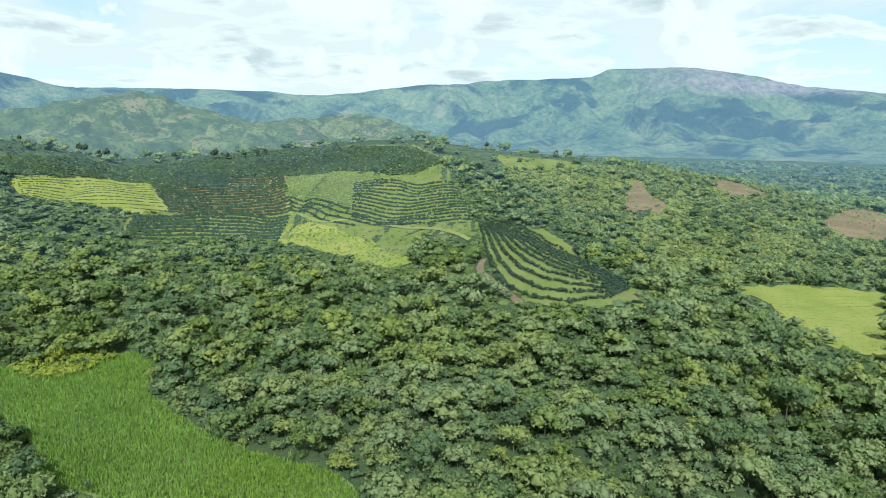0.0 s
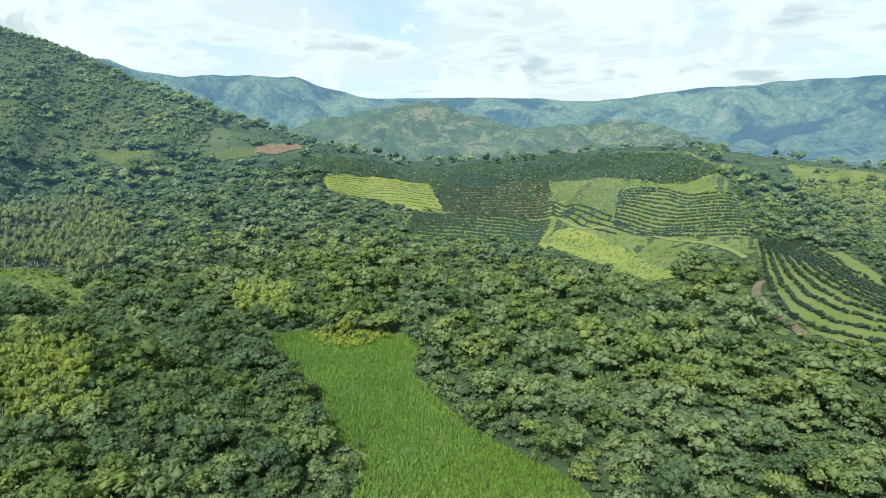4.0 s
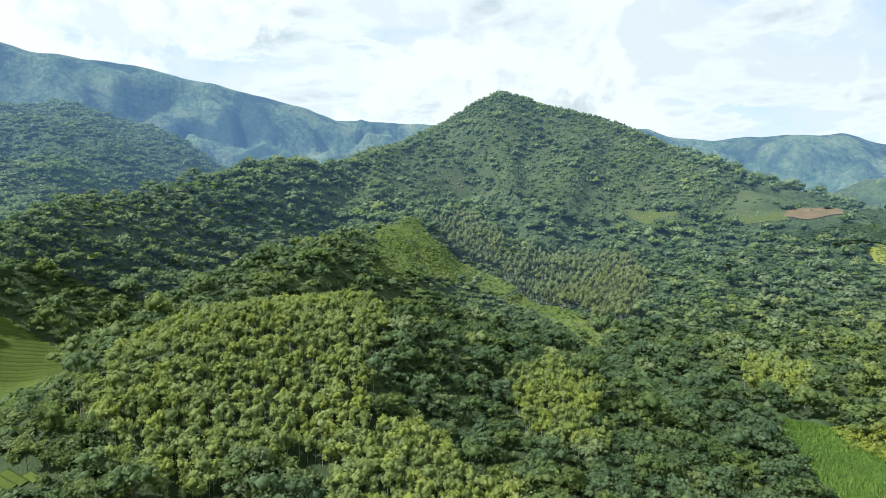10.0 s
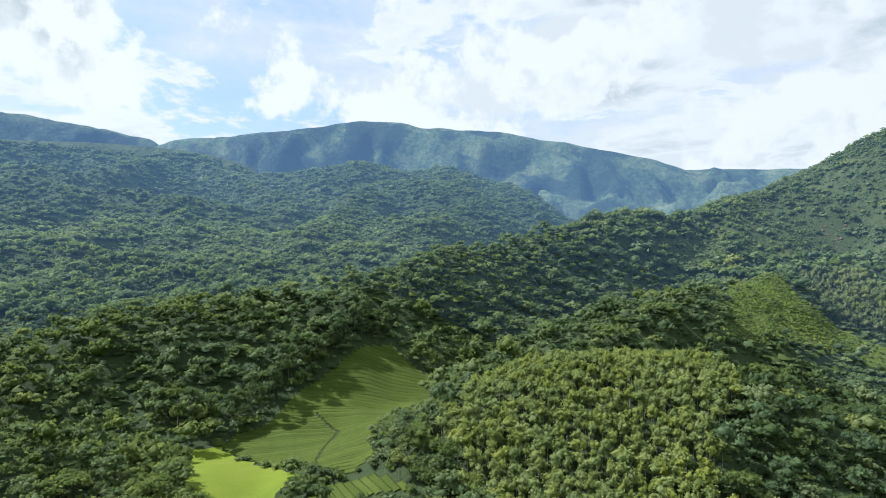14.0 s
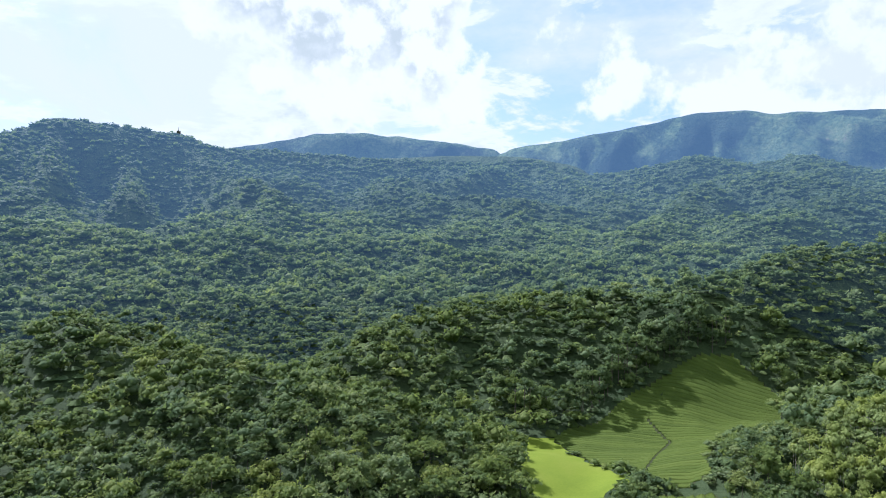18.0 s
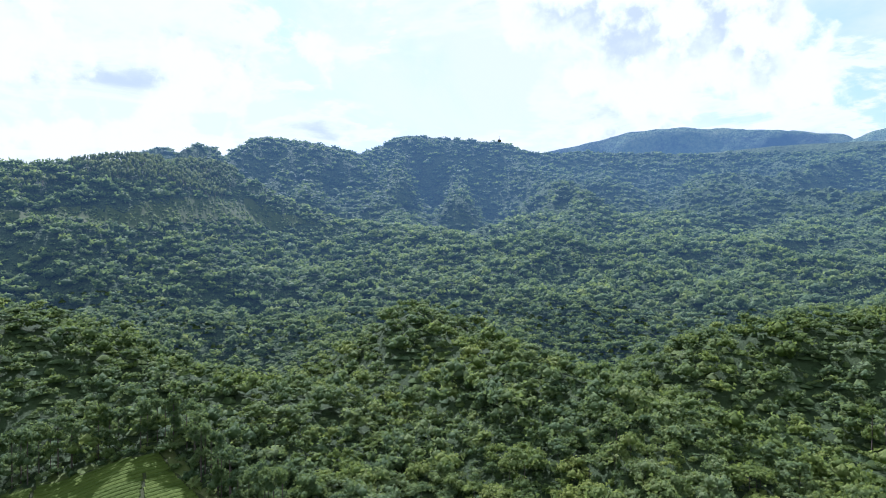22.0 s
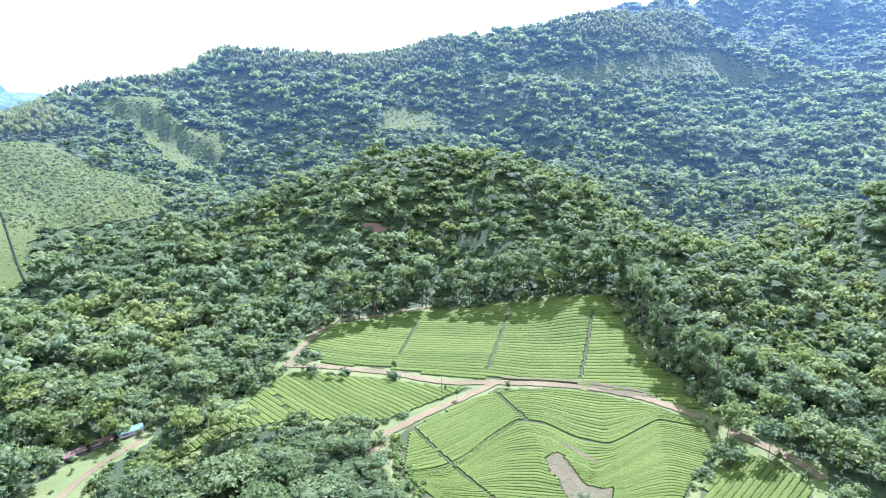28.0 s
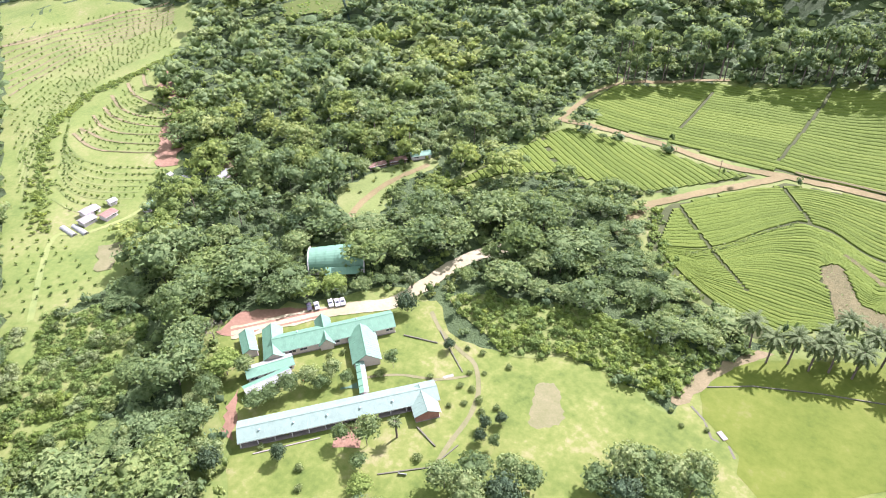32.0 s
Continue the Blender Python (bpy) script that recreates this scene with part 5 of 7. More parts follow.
drape("bare_slope", PLOUGHED, M["tan_soil"], 8.0, 0.8, "ploughed brown plots on the valley side", "field", 2.0)
drape("bare_slope", BROWN_CUT, M["tan_soil"], 6.0, 1.0, "bare brown plot among bushes", "bare ground", 2.0)
# Greener turf; its darker tone also has palm shade put into the colour.
drape("lawn", LOWER_LAWN, M["low_lawn"], 4.0, 0.2, "lush green lower lawn below the drain", "lawn", 0.5)
drape("bare_slope", BARE_SLOPE, M["tan_soil"], 6.0, 1.2, "bare tan eroded slope among bushes", "bare ground", 2.5)
drape("yard_ground", YARD, M["grass"], 4.0, 0.2, "worn farmyard grass", "yard")

for line in (TEA_ROAD, TEA_ROAD_END, TEA_BRANCH):
    ribbon("track", line, 4.6, M["track_dirt"], 0.45, "pale dirt track between tea fields")
ribbon("track", FIELD_TRACK, 3.0, M["track_dirt"], 0.4, "narrow dirt track along the wood edge")
ribbon("road", CAMPUS_DRIVE, 6.5, M["dirt"], 0.3, "pale gravel drive of the school", "road")
ribbon("track", YARD_TRACK, 3.4, M["track_dirt"], 0.35, "pale dirt farm track")
ribbon("track", ORCHARD_TRACK, 6.0, M["tan_soil"], 0.8, "tan dirt orchard track")
ribbon("track", ORCHARD_PATH, 5.0, M["hay"], 0.9, "grassy orchard track")
ribbon("track", SLOPE_TRACK, 2.2, M["hay"], 0.3, "pale orchard track")
for line in (TERRACE_A, TERRACE_B, TERRACE_C, TERRACE_D, TERRACE_E, TERRACE_F, TERRACE_G, TERRACE_H):
    ribbon("terrace_bank", line, 1.9, M["bank_soil"], 0.45, "bare soil bank of a hillside terrace", "terrace")
    ribbon("terrace_edge", [(x - 1.6, y - 1.6) for x, y in line], 1.2, M["grass"], 0.5, "dark grassy lip of a hillside terrace", "terrace")


drape("bare_slope", SLOPE_CUT, M["red_soil"], 4.0, 0.35, "red-brown bare soil beside the terraces", "bare ground")


def lines_over(outline, heading, gap, bend, cell, step, cuts=(), margin=0.6, seed=0):
    """Rows across a plot: wavy lines a gap apart, cut at its edge and at the cuts."""
    cx, cy = sum(p[0] for p in outline) / len(outline), sum(p[1] for p in outline) / len(outline)
    reach = max(math.dist((cx, cy), p) for p in outline) + gap
    ux, uy = math.cos(radians(heading)), math.sin(radians(heading))
    u = np.arange(-reach, reach, step)
    rows = []
    for v in np.arange(-reach, reach, gap):
        w = v + bend * (2 * drift(u * 0.9 + 500 + seed * 77, 0 * u + v * 0.45 + 300, cell, 2) - 1)
        x, y = cx + u * ux - w * uy, cy + u * uy + w * ux
        ok = inside(x, y, outline) & (off_line(x, y, outline + outline[:1]) > margin)
        for c in cuts:
            ok &= off_line(x, y, c) > 0.46
        k = 0
        while k < len(u):
            if not ok[k]:
                k += 1
                continue
            e = k
            while e < len(u) and ok[e]:
                e += 1
            if e - k >= 3:
                rows.append(np.stack([x[k:e], y[k:e]], -1))
            k = e
    return rows


def hedge(name, pts, half, tall, mat, parent, rng, lift=0.1):
    """One clipped row of bushes along the points."""
    d = np.gradient(pts, axis=0)
    d /= np.linalg.norm(d, axis=1, keepdims=True) + 1e-9
    side = np.stack([-d[:, 1], d[:, 0]], -1)
    prof = [(-1.0, 0.0), (-0.97, 0.86), (-0.5, 0.98), (0.0, 1.0), (0.5, 0.98), (0.97, 0.86), (1.0, 0.0)]
    n, m = len(pts), len(prof)
    v = np.zeros((n, m, 3))
    for j, (a, h) in enumerate(prof):
        q = pts + side * (a * half * (1 + 0.22 * (rng.rand(n, 1) - 0.5)))
        v[:, j, :2] = q
        v[:, j, 2] = ground_z(q[:, 0], q[:, 1]) + lift + h * tall * (1 + 0.34 * (rng.rand(n) - 0.5)) - (0.15 if h == 0 else 0)
    i, j = np.meshgrid(np.arange(n - 1), np.arange(m - 1), indexing="ij")
    f = np.stack([i * m + j, (i + 1) * m + j, (i + 1) * m + j + 1, i * m + j + 1], -1).reshape(-1, 4)[:, ::-1]
    caps = np.stack([np.arange(m), (n - 1) * m + np.arange(m)[::-1]])
    t = np.clip(0.25 + 0.5 * rng.rand() + 0.3 * (rng.rand(n * m) - 0.5), 0, 1)
    ob = sheet(name, v.reshape(-1, 3), [f, caps], mat, True, t)
    ob.parent = parent
    return ob


def tea_field(outline, heading, gap, bend, cell, cuts, seed, label, lift=0.12):
    rng = np.random.RandomState(seed)
    floor = drape("tea_field", outline, M["shaded_soil"], 4.0, lift, label, "tea field")
    for row in lines_over(outline, heading, gap, bend, cell, 0.9, cuts, 0.25, seed):
        hedge("tea_row", row, gap * 0.47, 0.55, M["tea"], floor, rng, lift)
    return floor


TEA_VERGE = [(200, -300), (198, -345), (150, -385), (90, -408), (20, -408), (-10, -345), (-34, -300), (-75, -258), (-65, -232), (-30, -205), (37, -177), (60, -182), (108, -203), (114, -238), (150, -226), (170, -208), (182, -168), (190, -182), (190, -260)]
drape("verge", TEA_VERGE, M["slope_grass"], 6.0, 0.05, "grassy verges and paths between the tea fields", "grass")
TOP_CUTS = [[(142, -366), (135, -312)], [(88, -398), (85, -364), (80, -306)], [(32, -385), (30, -310)]]
MAIN_CUTS = [[(72, -288), (48, -263)], [(98, -242), (67, -216), (50, -204)], [(44, -262), (32, -260), (15, -252), (6, -257), (-6, -280)], [(38, -252), (25, -246), (14, -238)]]
LEFT_CUTS = [[(184, -254), (151, -228)]]
WEST_CUTS = [[(-443, -186), (-420, -160), (-324, -141)]]
SCAR = [(35, -236), (33, -240), (29.4, -242), (26, -236), (22.7, -231), (20, -226), (16.7, -222), (11, -222), (6.7, -223.6), (6.3, -214.5), (12, -210), (15, -212), (19.8, -207), (23, -213), (26, -219), (28, -224), (31.6, -226.5)]
CUTTING = [(30, -307), (2, -310), (-9, -303), (8, -299), (26, -303)]
tea_field(TEA_TOP, 8, 3.3, 5.0, 70, TOP_CUTS, 31, "clipped bright green tea rows below the wood")
tea_field(TEA_LEFT, -25, 3.0, 4.0, 60, LEFT_CUTS, 32, "clipped bright green tea rows beside the drive")
tea_waves = drape("tea_field", TEA_MAIN, M["shaded_soil"], 4.0, 0.12, "wavy contoured rows of clipped green tea", "tea field")


def resampled(line, n):
    p = np.array(line, float)
    s = np.concatenate([[0], np.cumsum(np.hypot(*np.diff(p, axis=0).T))])
    t = np.linspace(0, s[-1], n)
    p = np.stack([np.interp(t, s, p[:, 0]), np.interp(t, s, p[:, 1])], -1)
    for _ in range(12):
        p[1:-1] = (p[:-2] + 2 * p[1:-1] + p[2:]) / 4
    return p


def contour_rows(a, b, count, seed, skip=()):
    """Tea hedges that turn step by step from the line a into the line b."""
    rng = np.random.RandomState(seed)
    a, b = resampled(a, 190), resampled(b, 190)
    for k in range(count):
        if k in skip:
            continue
        row = a + (b - a) * ((k + 0.5) / count)
        row = row + 0.5 * np.stack([drift(row[:, 0] * 1.0 + 40 * k, row[:, 1], 9, 2) - 0.5, drift(row[:, 0], row[:, 1] + 40 * k, 9, 2) - 0.5], -1)
        half = np.clip(0.445 * np.hypot(*(b - a).T) / count, 0.3, 2.2)
        ok = inside(row[:, 0], row[:, 1], TEA_MAIN) & (off_line(row[:, 0], row[:, 1], TEA_MAIN + TEA_MAIN[:1]) > 0.3) & ~inside(row[:, 0], row[:, 1], SCAR)
        for c in MAIN_CUTS[:2]:
            ok &= off_line(row[:, 0], row[:, 1], c) > 0.4
        n = 0
        while n < len(row):
            e = n
            while e < len(row) and ok[e]:
                e += 1
            if e - n >= 4:
                hedge("tea_row", row[n:e], half[n:e, None], 0.55, M["tea"], tea_waves, rng, 0.12)
            n = e + 1


contour_rows(WAVE_A, WAVE_B, 17, 33)
contour_rows(WAVE_B, WAVE_C, 10, 38, (0,))
contour_rows(WAVE_C, WAVE_D, 27, 39)
tea_field(TEA_LOW, 150, 2.4, 2.0, 40, [], 37, "small patch of clipped tea beside the lawn")
tea_field(TEA_RIGHT, 65, 2.6, 3.0, 50, [], 40, "clipped green tea rows beyond a grassy path")
tea_field(TEA_WEST, 108, 4.0, 5.0, 70, WEST_CUTS, 35, "clipped green tea rows in a woodland hollow")
tea_field(TEA_WEST_LOW, 40, 4.0, 6.0, 50, [], 36, "clipped green tea rows at the meadow edge")
drape("pasture", FOOT_PASTURE, M["pasture"], 8.0, 0.8, "light green grass at the foot of the hill", "pasture")
drape("pasture", FOOT_TERRACE, M["pasture"], 8.0, 0.8, "small light green terraced field", "field")
drape("bare_slope", SCARP, M["bush_floor"], 5.0, 1.0, "bare rocky brown scarp on the hillside", "bare ground")
drape("bare_slope", SCAR, M["scar_soil"], 1.6, 0.3, "bare brown slip scar in the tea", "bare ground")
ribbon("bare_slope", [(31.5, -249.3), (27, -247), (21.8, -243.2), (17.5, -240.5), (14.2, -237.6)], 2.0, M["scar_soil"], 0.75, "thin bare soil bank between tea rows", "bare ground")
ribbon("bare_slope", [(70, -300.8), (48, -303.8), (20, -306.5), (-2, -305.5)], 1.8, M["scar_soil"], 0.8, "bare brown bank above the tea track", "bare ground")
drape("bare_slope", CUTTING, M["scar_soil"], 2.0, 0.5, "bare red-brown road cutting", "bare ground")


def orchard(outline, heading, gap, along, bend, cell, shapes, wide, tall, name, mat, label, seed, lift=0.0, thin=1.0):
    """Orchard trees in rows; returns their places."""
    rng = np.random.RandomState(seed)
    pts = np.concatenate([r[:: max(1, int(round(along)))] for r in lines_over(outline, heading, gap, bend, cell, 1.0, (), 2.0, seed)])
    pts = pts[rng.rand(len(pts)) < thin] + (rng.rand(1, 2) - 0.5)
    n = len(pts)
    x, y = pts[:, 0], pts[:, 1]
    return stamp(name, shapes, x, y, ground_z(x, y) + lift, wide * (0.7 + 0.6 * rng.rand(n)), tall * (0.7 + 0.6 * rng.rand(n)), rng.rand(n), M[mat], label, "orchard", rng)


orchard(DARK_ORCHARD, 35, 7.0, 3, 3, 200, FAR, 3.3, 3.2, "orchard_trees", "orchard", "long rows of dark green orchard trees", 41, 0.2)


def along(line, n):
    """A line taken in n even steps."""
    p = np.array(line, float)
    s = np.concatenate([[0], np.cumsum(np.hypot(*np.diff(p, axis=0).T))])
    t = np.linspace(0, s[-1], n)
    return np.stack([np.interp(t, s, p[:, 0]), np.interp(t, s, p[:, 1])], -1)


def rows_between(a, b, count, gap, shapes, wide, tall, name, mat, label, seed, lift=0.0, thin=1.0, jitter=0.25, tone=0.5):
    """Planted rows that go over from the line a to the line b."""
    rng = np.random.RandomState(seed)
    a, b = along(a, 60), along(b, 60)
    pts = []
    for k in range(count):
        row = a + (b - a) * (k / max(1, count - 1))
        length = float(np.hypot(*np.diff(row, axis=0).T).sum())
        pts.append(along(row, max(2, int(length / gap))))
    pts = np.concatenate(pts)
    pts = pts[rng.rand(len(pts)) < thin]
    n = len(pts)
    x, y = (pts + rng.normal(size=(n, 2)) * jitter).T
    return stamp(name, shapes, x, y, ground_z(x, y) + lift, wide * (0.75 + 0.5 * rng.rand(n)), tall * (0.7 + 0.6 * rng.rand(n)), tone * rng.rand(n), M[mat], label, "orchard", rng)


for k in range(1, 20):
    _strip = (resampled(LEFT_A, 30) * (1 - k / 20) + resampled(LEFT_B, 30) * (k / 20)).tolist()
    ribbon("planting_strip", _strip, 1.7 if k < 11 else 1.1, M["tan_soil"] if k < 9 else M["grass"], 0.3, "worn planting strip between orchard grass", "strip")
for k in range(8):
    _strip = (resampled(UNDER_A, 24) * (1 - k / 7) + resampled(UNDER_B, 24) * (k / 7)).tolist()
    ribbon("planting_strip", _strip, 1.2, M["grass"], 0.3, "darker grass bank below a row of saplings", "strip")
DARK_ROW = "rows of dark green orchard trees with grass between"
rows_between(MID_A, MID_B, 16, 3.0, FAR, 2.9, 3.4, "orchard_trees", "orchard", DARK_ROW, 71, 0.3, 0.93)
rows_between(LOW_A, LOW_B, 8, 2.2, FAR, 2.6, 4.0, "orchard_trees", "orchard", DARK_ROW, 72, 0.4, 0.97)
rows_between(ROW_A, ROW_B, 14, 2.4, FAR, 2.0, 3.0, "orchard_trees", "orchard", DARK_ROW, 73, 0.3, 0.95)
rows_between(SPUR_A, SPUR_B, 4, 2.4, FAR, 1.9, 2.8, "orchard_trees", "orchard", DARK_ROW, 74, 0.3, 0.92)
rows_between(RING_OUT, RING_IN, 12, 2.3, TUFTS, 2.5, 3.2, "orchard_trees", "orchard", "dark orchard trees in rows curving round a grassy spur", 75, 0.4, 0.96, tone=0.9)
rows_between(FIELD_A, FIELD_B, 11, 2.0, FAR, 1.5, 1.2, "field_rows", "orchard", "faint planted rows in a pale field", 76, 0.3, 0.8)
SAPLINGS = "rows of young green saplings on sunlit grass"
rows_between(LEFT_A, LEFT_B, 18, 4.6, TUFTS, 0.95, 1.6, "orchard_saplings", "bright", SAPLINGS, 77, 0.1, 0.8, 0.5)
rows_between(UNDER_A, UNDER_B, 7, 3.2, TUFTS, 0.95, 1.5, "orchard_saplings", "bright", SAPLINGS, 78, 0.1, 0.9, 0.2)
rows_between(FRONT_A, FRONT_B, 9, 4.0, TUFTS, 1.0, 1.6, "orchard_saplings", "bright", SAPLINGS, 79, 0.1, 0.85, 0.3)
rows_between(MIDT_A, MIDT_B, 13, 2.6, TUFTS, 0.9, 1.2, "orchard_saplings", "bright", "young saplings along hillside terraces", 80, 0.1, 0.8, 0.3)
cover([MAIZE], 1.25, STALKS, 0.9, 1.9, 0.15, "maize", "maize", "tall green maize filling a valley plot", "maize", 51)
cover([CLEARING], 8.0, TUFTS, 2.6, 2.6, -0.2, "scrub", "broadleaf", "grey-green bushes scattered on the cleared slope", "scrub", 99, 0.5)
cover([CLEARING], 5.0, CLUMP, 2.0, 1.8, -0.2, "scrub", "bush", "pale bushes spread over the cleared slope", "scrub", 104, 0.6)
cover([CLEARING], 3.0, FAR, 1.9, 1.7, -0.2, "scrub", "bright", "light green scrub on a cleared slope", "scrub", 52)
cover([GROVE_TREES], 4.2, CLUMP, 2.4, 2.4, 0.0, "young_grove", "bush", "young pale green planted trees on a slope", "trees", 53, 0.9)
cover([YOUNG_GROVE], 4.0, FAR, 1.3, 1.0, 0.8, "scrub", "scrub", "low green tufts dotted over the slope", "trees", 67, 0.7)
_gp = along(GROVE_HEDGE, 130)
_gr = np.random.RandomState(107)
stamp("hedgerow", FAR, _gp[:, 0], _gp[:, 1], ground_z(_gp[:, 0], _gp[:, 1]) + 0.6, np.full(130, 1.2), np.full(130, 2.4), 0.3 * _gr.rand(130), M["orchard"], "dark clipped hedge running down the slope", "hedge", _gr)
cover([LIGHT_SLOPE], 4.0, FAR, 1.9, 1.5, -0.1, "scrub", "scrub", "low bright tufts over a grassy slope", "scrub", 94, 0.7)
cover([GRASS_PATCH], 3.4, FAR, 2.2, 1.8, 0.0, "scrub", "bush", "scattered bushes on open grass", "scrub", 54)
cover([RIDGE_GLADE], 4.6, CLUMP, 3.4, 3.0, 1.2, "scrub", "bush", "pale green young growth below the ridge", "scrub", 93, 0.5)
cover([HILL_PASTURE, HILL_GLADE], 4.6, FAR, 1.9, 1.6, 1.6, "scrub", "scrub", "scattered low bushes on pasture", "scrub", 55)
orchard(EAST_FIELD, 172, 8.0, 2, 5, 80, FAR, 0.8, 0.7, "field_tufts", "scrub", "faint rows of low growth across a pale field", 56, 0.3, 0.8)
cover([SCARP], 6.0, FAR, 2.2, 2.8, -0.2, "scarp_rocks", "bark", "brown boulders and ledges on the scarp", "rocks", 69, 0.6)
cover([SCARP], 6.5, CLUMP, 2.6, 2.6, -0.2, "scrub", "bush", "bushes clinging to the scarp", "scrub", 105, 0.7)
cover([FOOT_PASTURE, FOOT_TERRACE], 6.0, FAR, 2.0, 1.8, 0.3, "scrub", "bush", "scattered bushes on the foot of the hill", "scrub", 70, 0.6)
cover([SCAR, CUTTING], 1.6, LOW, 0.7, 0.5, -0.1, "scrub", "bush", "weeds growing over bare soil in the tea", "scrub", 92, 0.4)
cover([PLOUGHED, BROWN_CUT], 9.0, FAR, 2.6, 2.6, 0.0, "scrub", "bush", "bushes standing over ploughed plots", "scrub", 96, 0.5)
cover([BARE_SLOPE], 6.0, FAR, 2.2, 2.2, 0.6, "scrub", "bush", "sparse bushes on a bare slope", "scrub", 59, 0.35)
cover([ORCHARD_ALL], 8.5, FAR, 1.9, 2.0, 0.2, "scrub", "bush", "scattered bushes between orchard blocks", "scrub", 60, 0.6)
cover([YARD], 5.0, LOW, 1.6, 1.8, 0.0, "yard_scrub", "bush", "green shrubs and weeds round the farmyard", "scrub", 68, 0.6)
_dp = along(DITCH, 40)
_dr = np.random.RandomState(15)
_dp = np.repeat(_dp, 2, 0) + _dr.normal(size=(80, 2)) * 0.7
stamp("ditch_scrub", LOW, _dp[:, 0], _dp[:, 1], ground_z(_dp[:, 0], _dp[:, 1]), np.full(80, 0.9), np.full(80, 1.0), _dr.rand(80), M["bush"], "grey-green scrub along a ditch in the tea", "scrub", _dr)
ribbon("track", SLOPE_ROAD, 3.0, M["bank_soil"], 0.4, "brown dirt orchard road")
_hp = np.concatenate([np.linspace(a, b, 9, endpoint=False) for a, b in zip(np.array(SLOPE_HEDGE, float), np.array(SLOPE_HEDGE, float)[1:])])
_hp = np.repeat(_hp, 5, 0) + np.random.RandomState(5).normal(size=(len(_hp) * 5, 2)) * 2.4
stamp("hedgerow", MIDDLE, _hp[:, 0], _hp[:, 1], ground_z(_hp[:, 0], _hp[:, 1]), np.full(len(_hp), 1.7), np.full(len(_hp), 1.7), 0.5 + 0.5 * np.random.RandomState(6).rand(len(_hp)), M["bright"], "broad light green hedge across the orchard slope", "hedge", np.random.RandomState(7))

# ---- building things from parts ----
def paint(name, colour, rough=0.5, metal=0.0, wear=0.12, scale=0.6):
    def build(n):
        p = place(n)
        f = n.math("ADD", n.math("MULTIPLY", n.noise(p, scale, 4), 0.6), n.math("MULTIPLY", n.noise(p, scale * 8, 5, 0.7), 0.4))
        low, high = tuple(c * (1 - wear) * 0.9 for c in colour), tuple(min(1.0, c * (1 + wear)) for c in colour)
        return surface(n, n.ramp(f, [(0.32, low), (0.5, colour), (0.68, high)]), rough, bumped(n, n.noise(p, scale * 20, 3), 0.1, 0.02), 0.35, metal)

    M[name] = material(name, build)


for _n, _c, _r, _m, _w in [("roof_pale", (0.102, 0.160, 0.122), 0.6, 0.0, 0.10), ("roof_green", (0.062, 0.15, 0.09), 0.55, 0.0, 0.14), ("roof_white", (0.15, 0.168, 0.146), 0.5, 0.0, 0.08),
                           ("roof_rust", (0.13, 0.078, 0.055), 0.8, 0.0, 0.35), ("roof_tin", (0.17, 0.165, 0.155), 0.5, 0.3, 0.2), ("wall_brick", (0.2, 0.1, 0.07), 0.9, 0.0, 0.2),
                           ("wall_cream", (0.36, 0.32, 0.26), 0.85, 0.0, 0.08), ("wall_white", (0.42, 0.41, 0.38), 0.85, 0.0, 0.06), ("frame_white", (0.42, 0.42, 0.4), 0.5, 0.0, 0.05),
                           ("wood_dark", (0.10, 0.065, 0.04), 0.7, 0.0, 0.25), ("concrete", (0.145, 0.135, 0.115), 0.9, 0.0, 0.2), ("stone_wall", (0.066, 0.068, 0.044), 0.95, 0.0, 0.3),
                           ("car_white", (0.45, 0.45, 0.45), 0.25, 0.0, 0.03), ("car_dark", (0.04, 0.04, 0.05), 0.25, 0.0, 0.05), ("car_silver", (0.42, 0.43, 0.45), 0.3, 0.4, 0.04),
                           ("rubber", (0.02, 0.02, 0.02), 0.8, 0.0, 0.1), ("steel", (0.5, 0.5, 0.5), 0.4, 0.8, 0.1), ("court_green", (0.035, 0.085, 0.05), 0.8, 0.0, 0.12), ("dark_vent", (0.16, 0.24, 0.23), 0.6, 0.0, 0.1)]:
    paint(_n, _c, _r, _m, _w)
M["glass"] = material("window_glass", lambda n: surface(n, (0.03, 0.04, 0.045, 1), 0.08, None, 0.6))


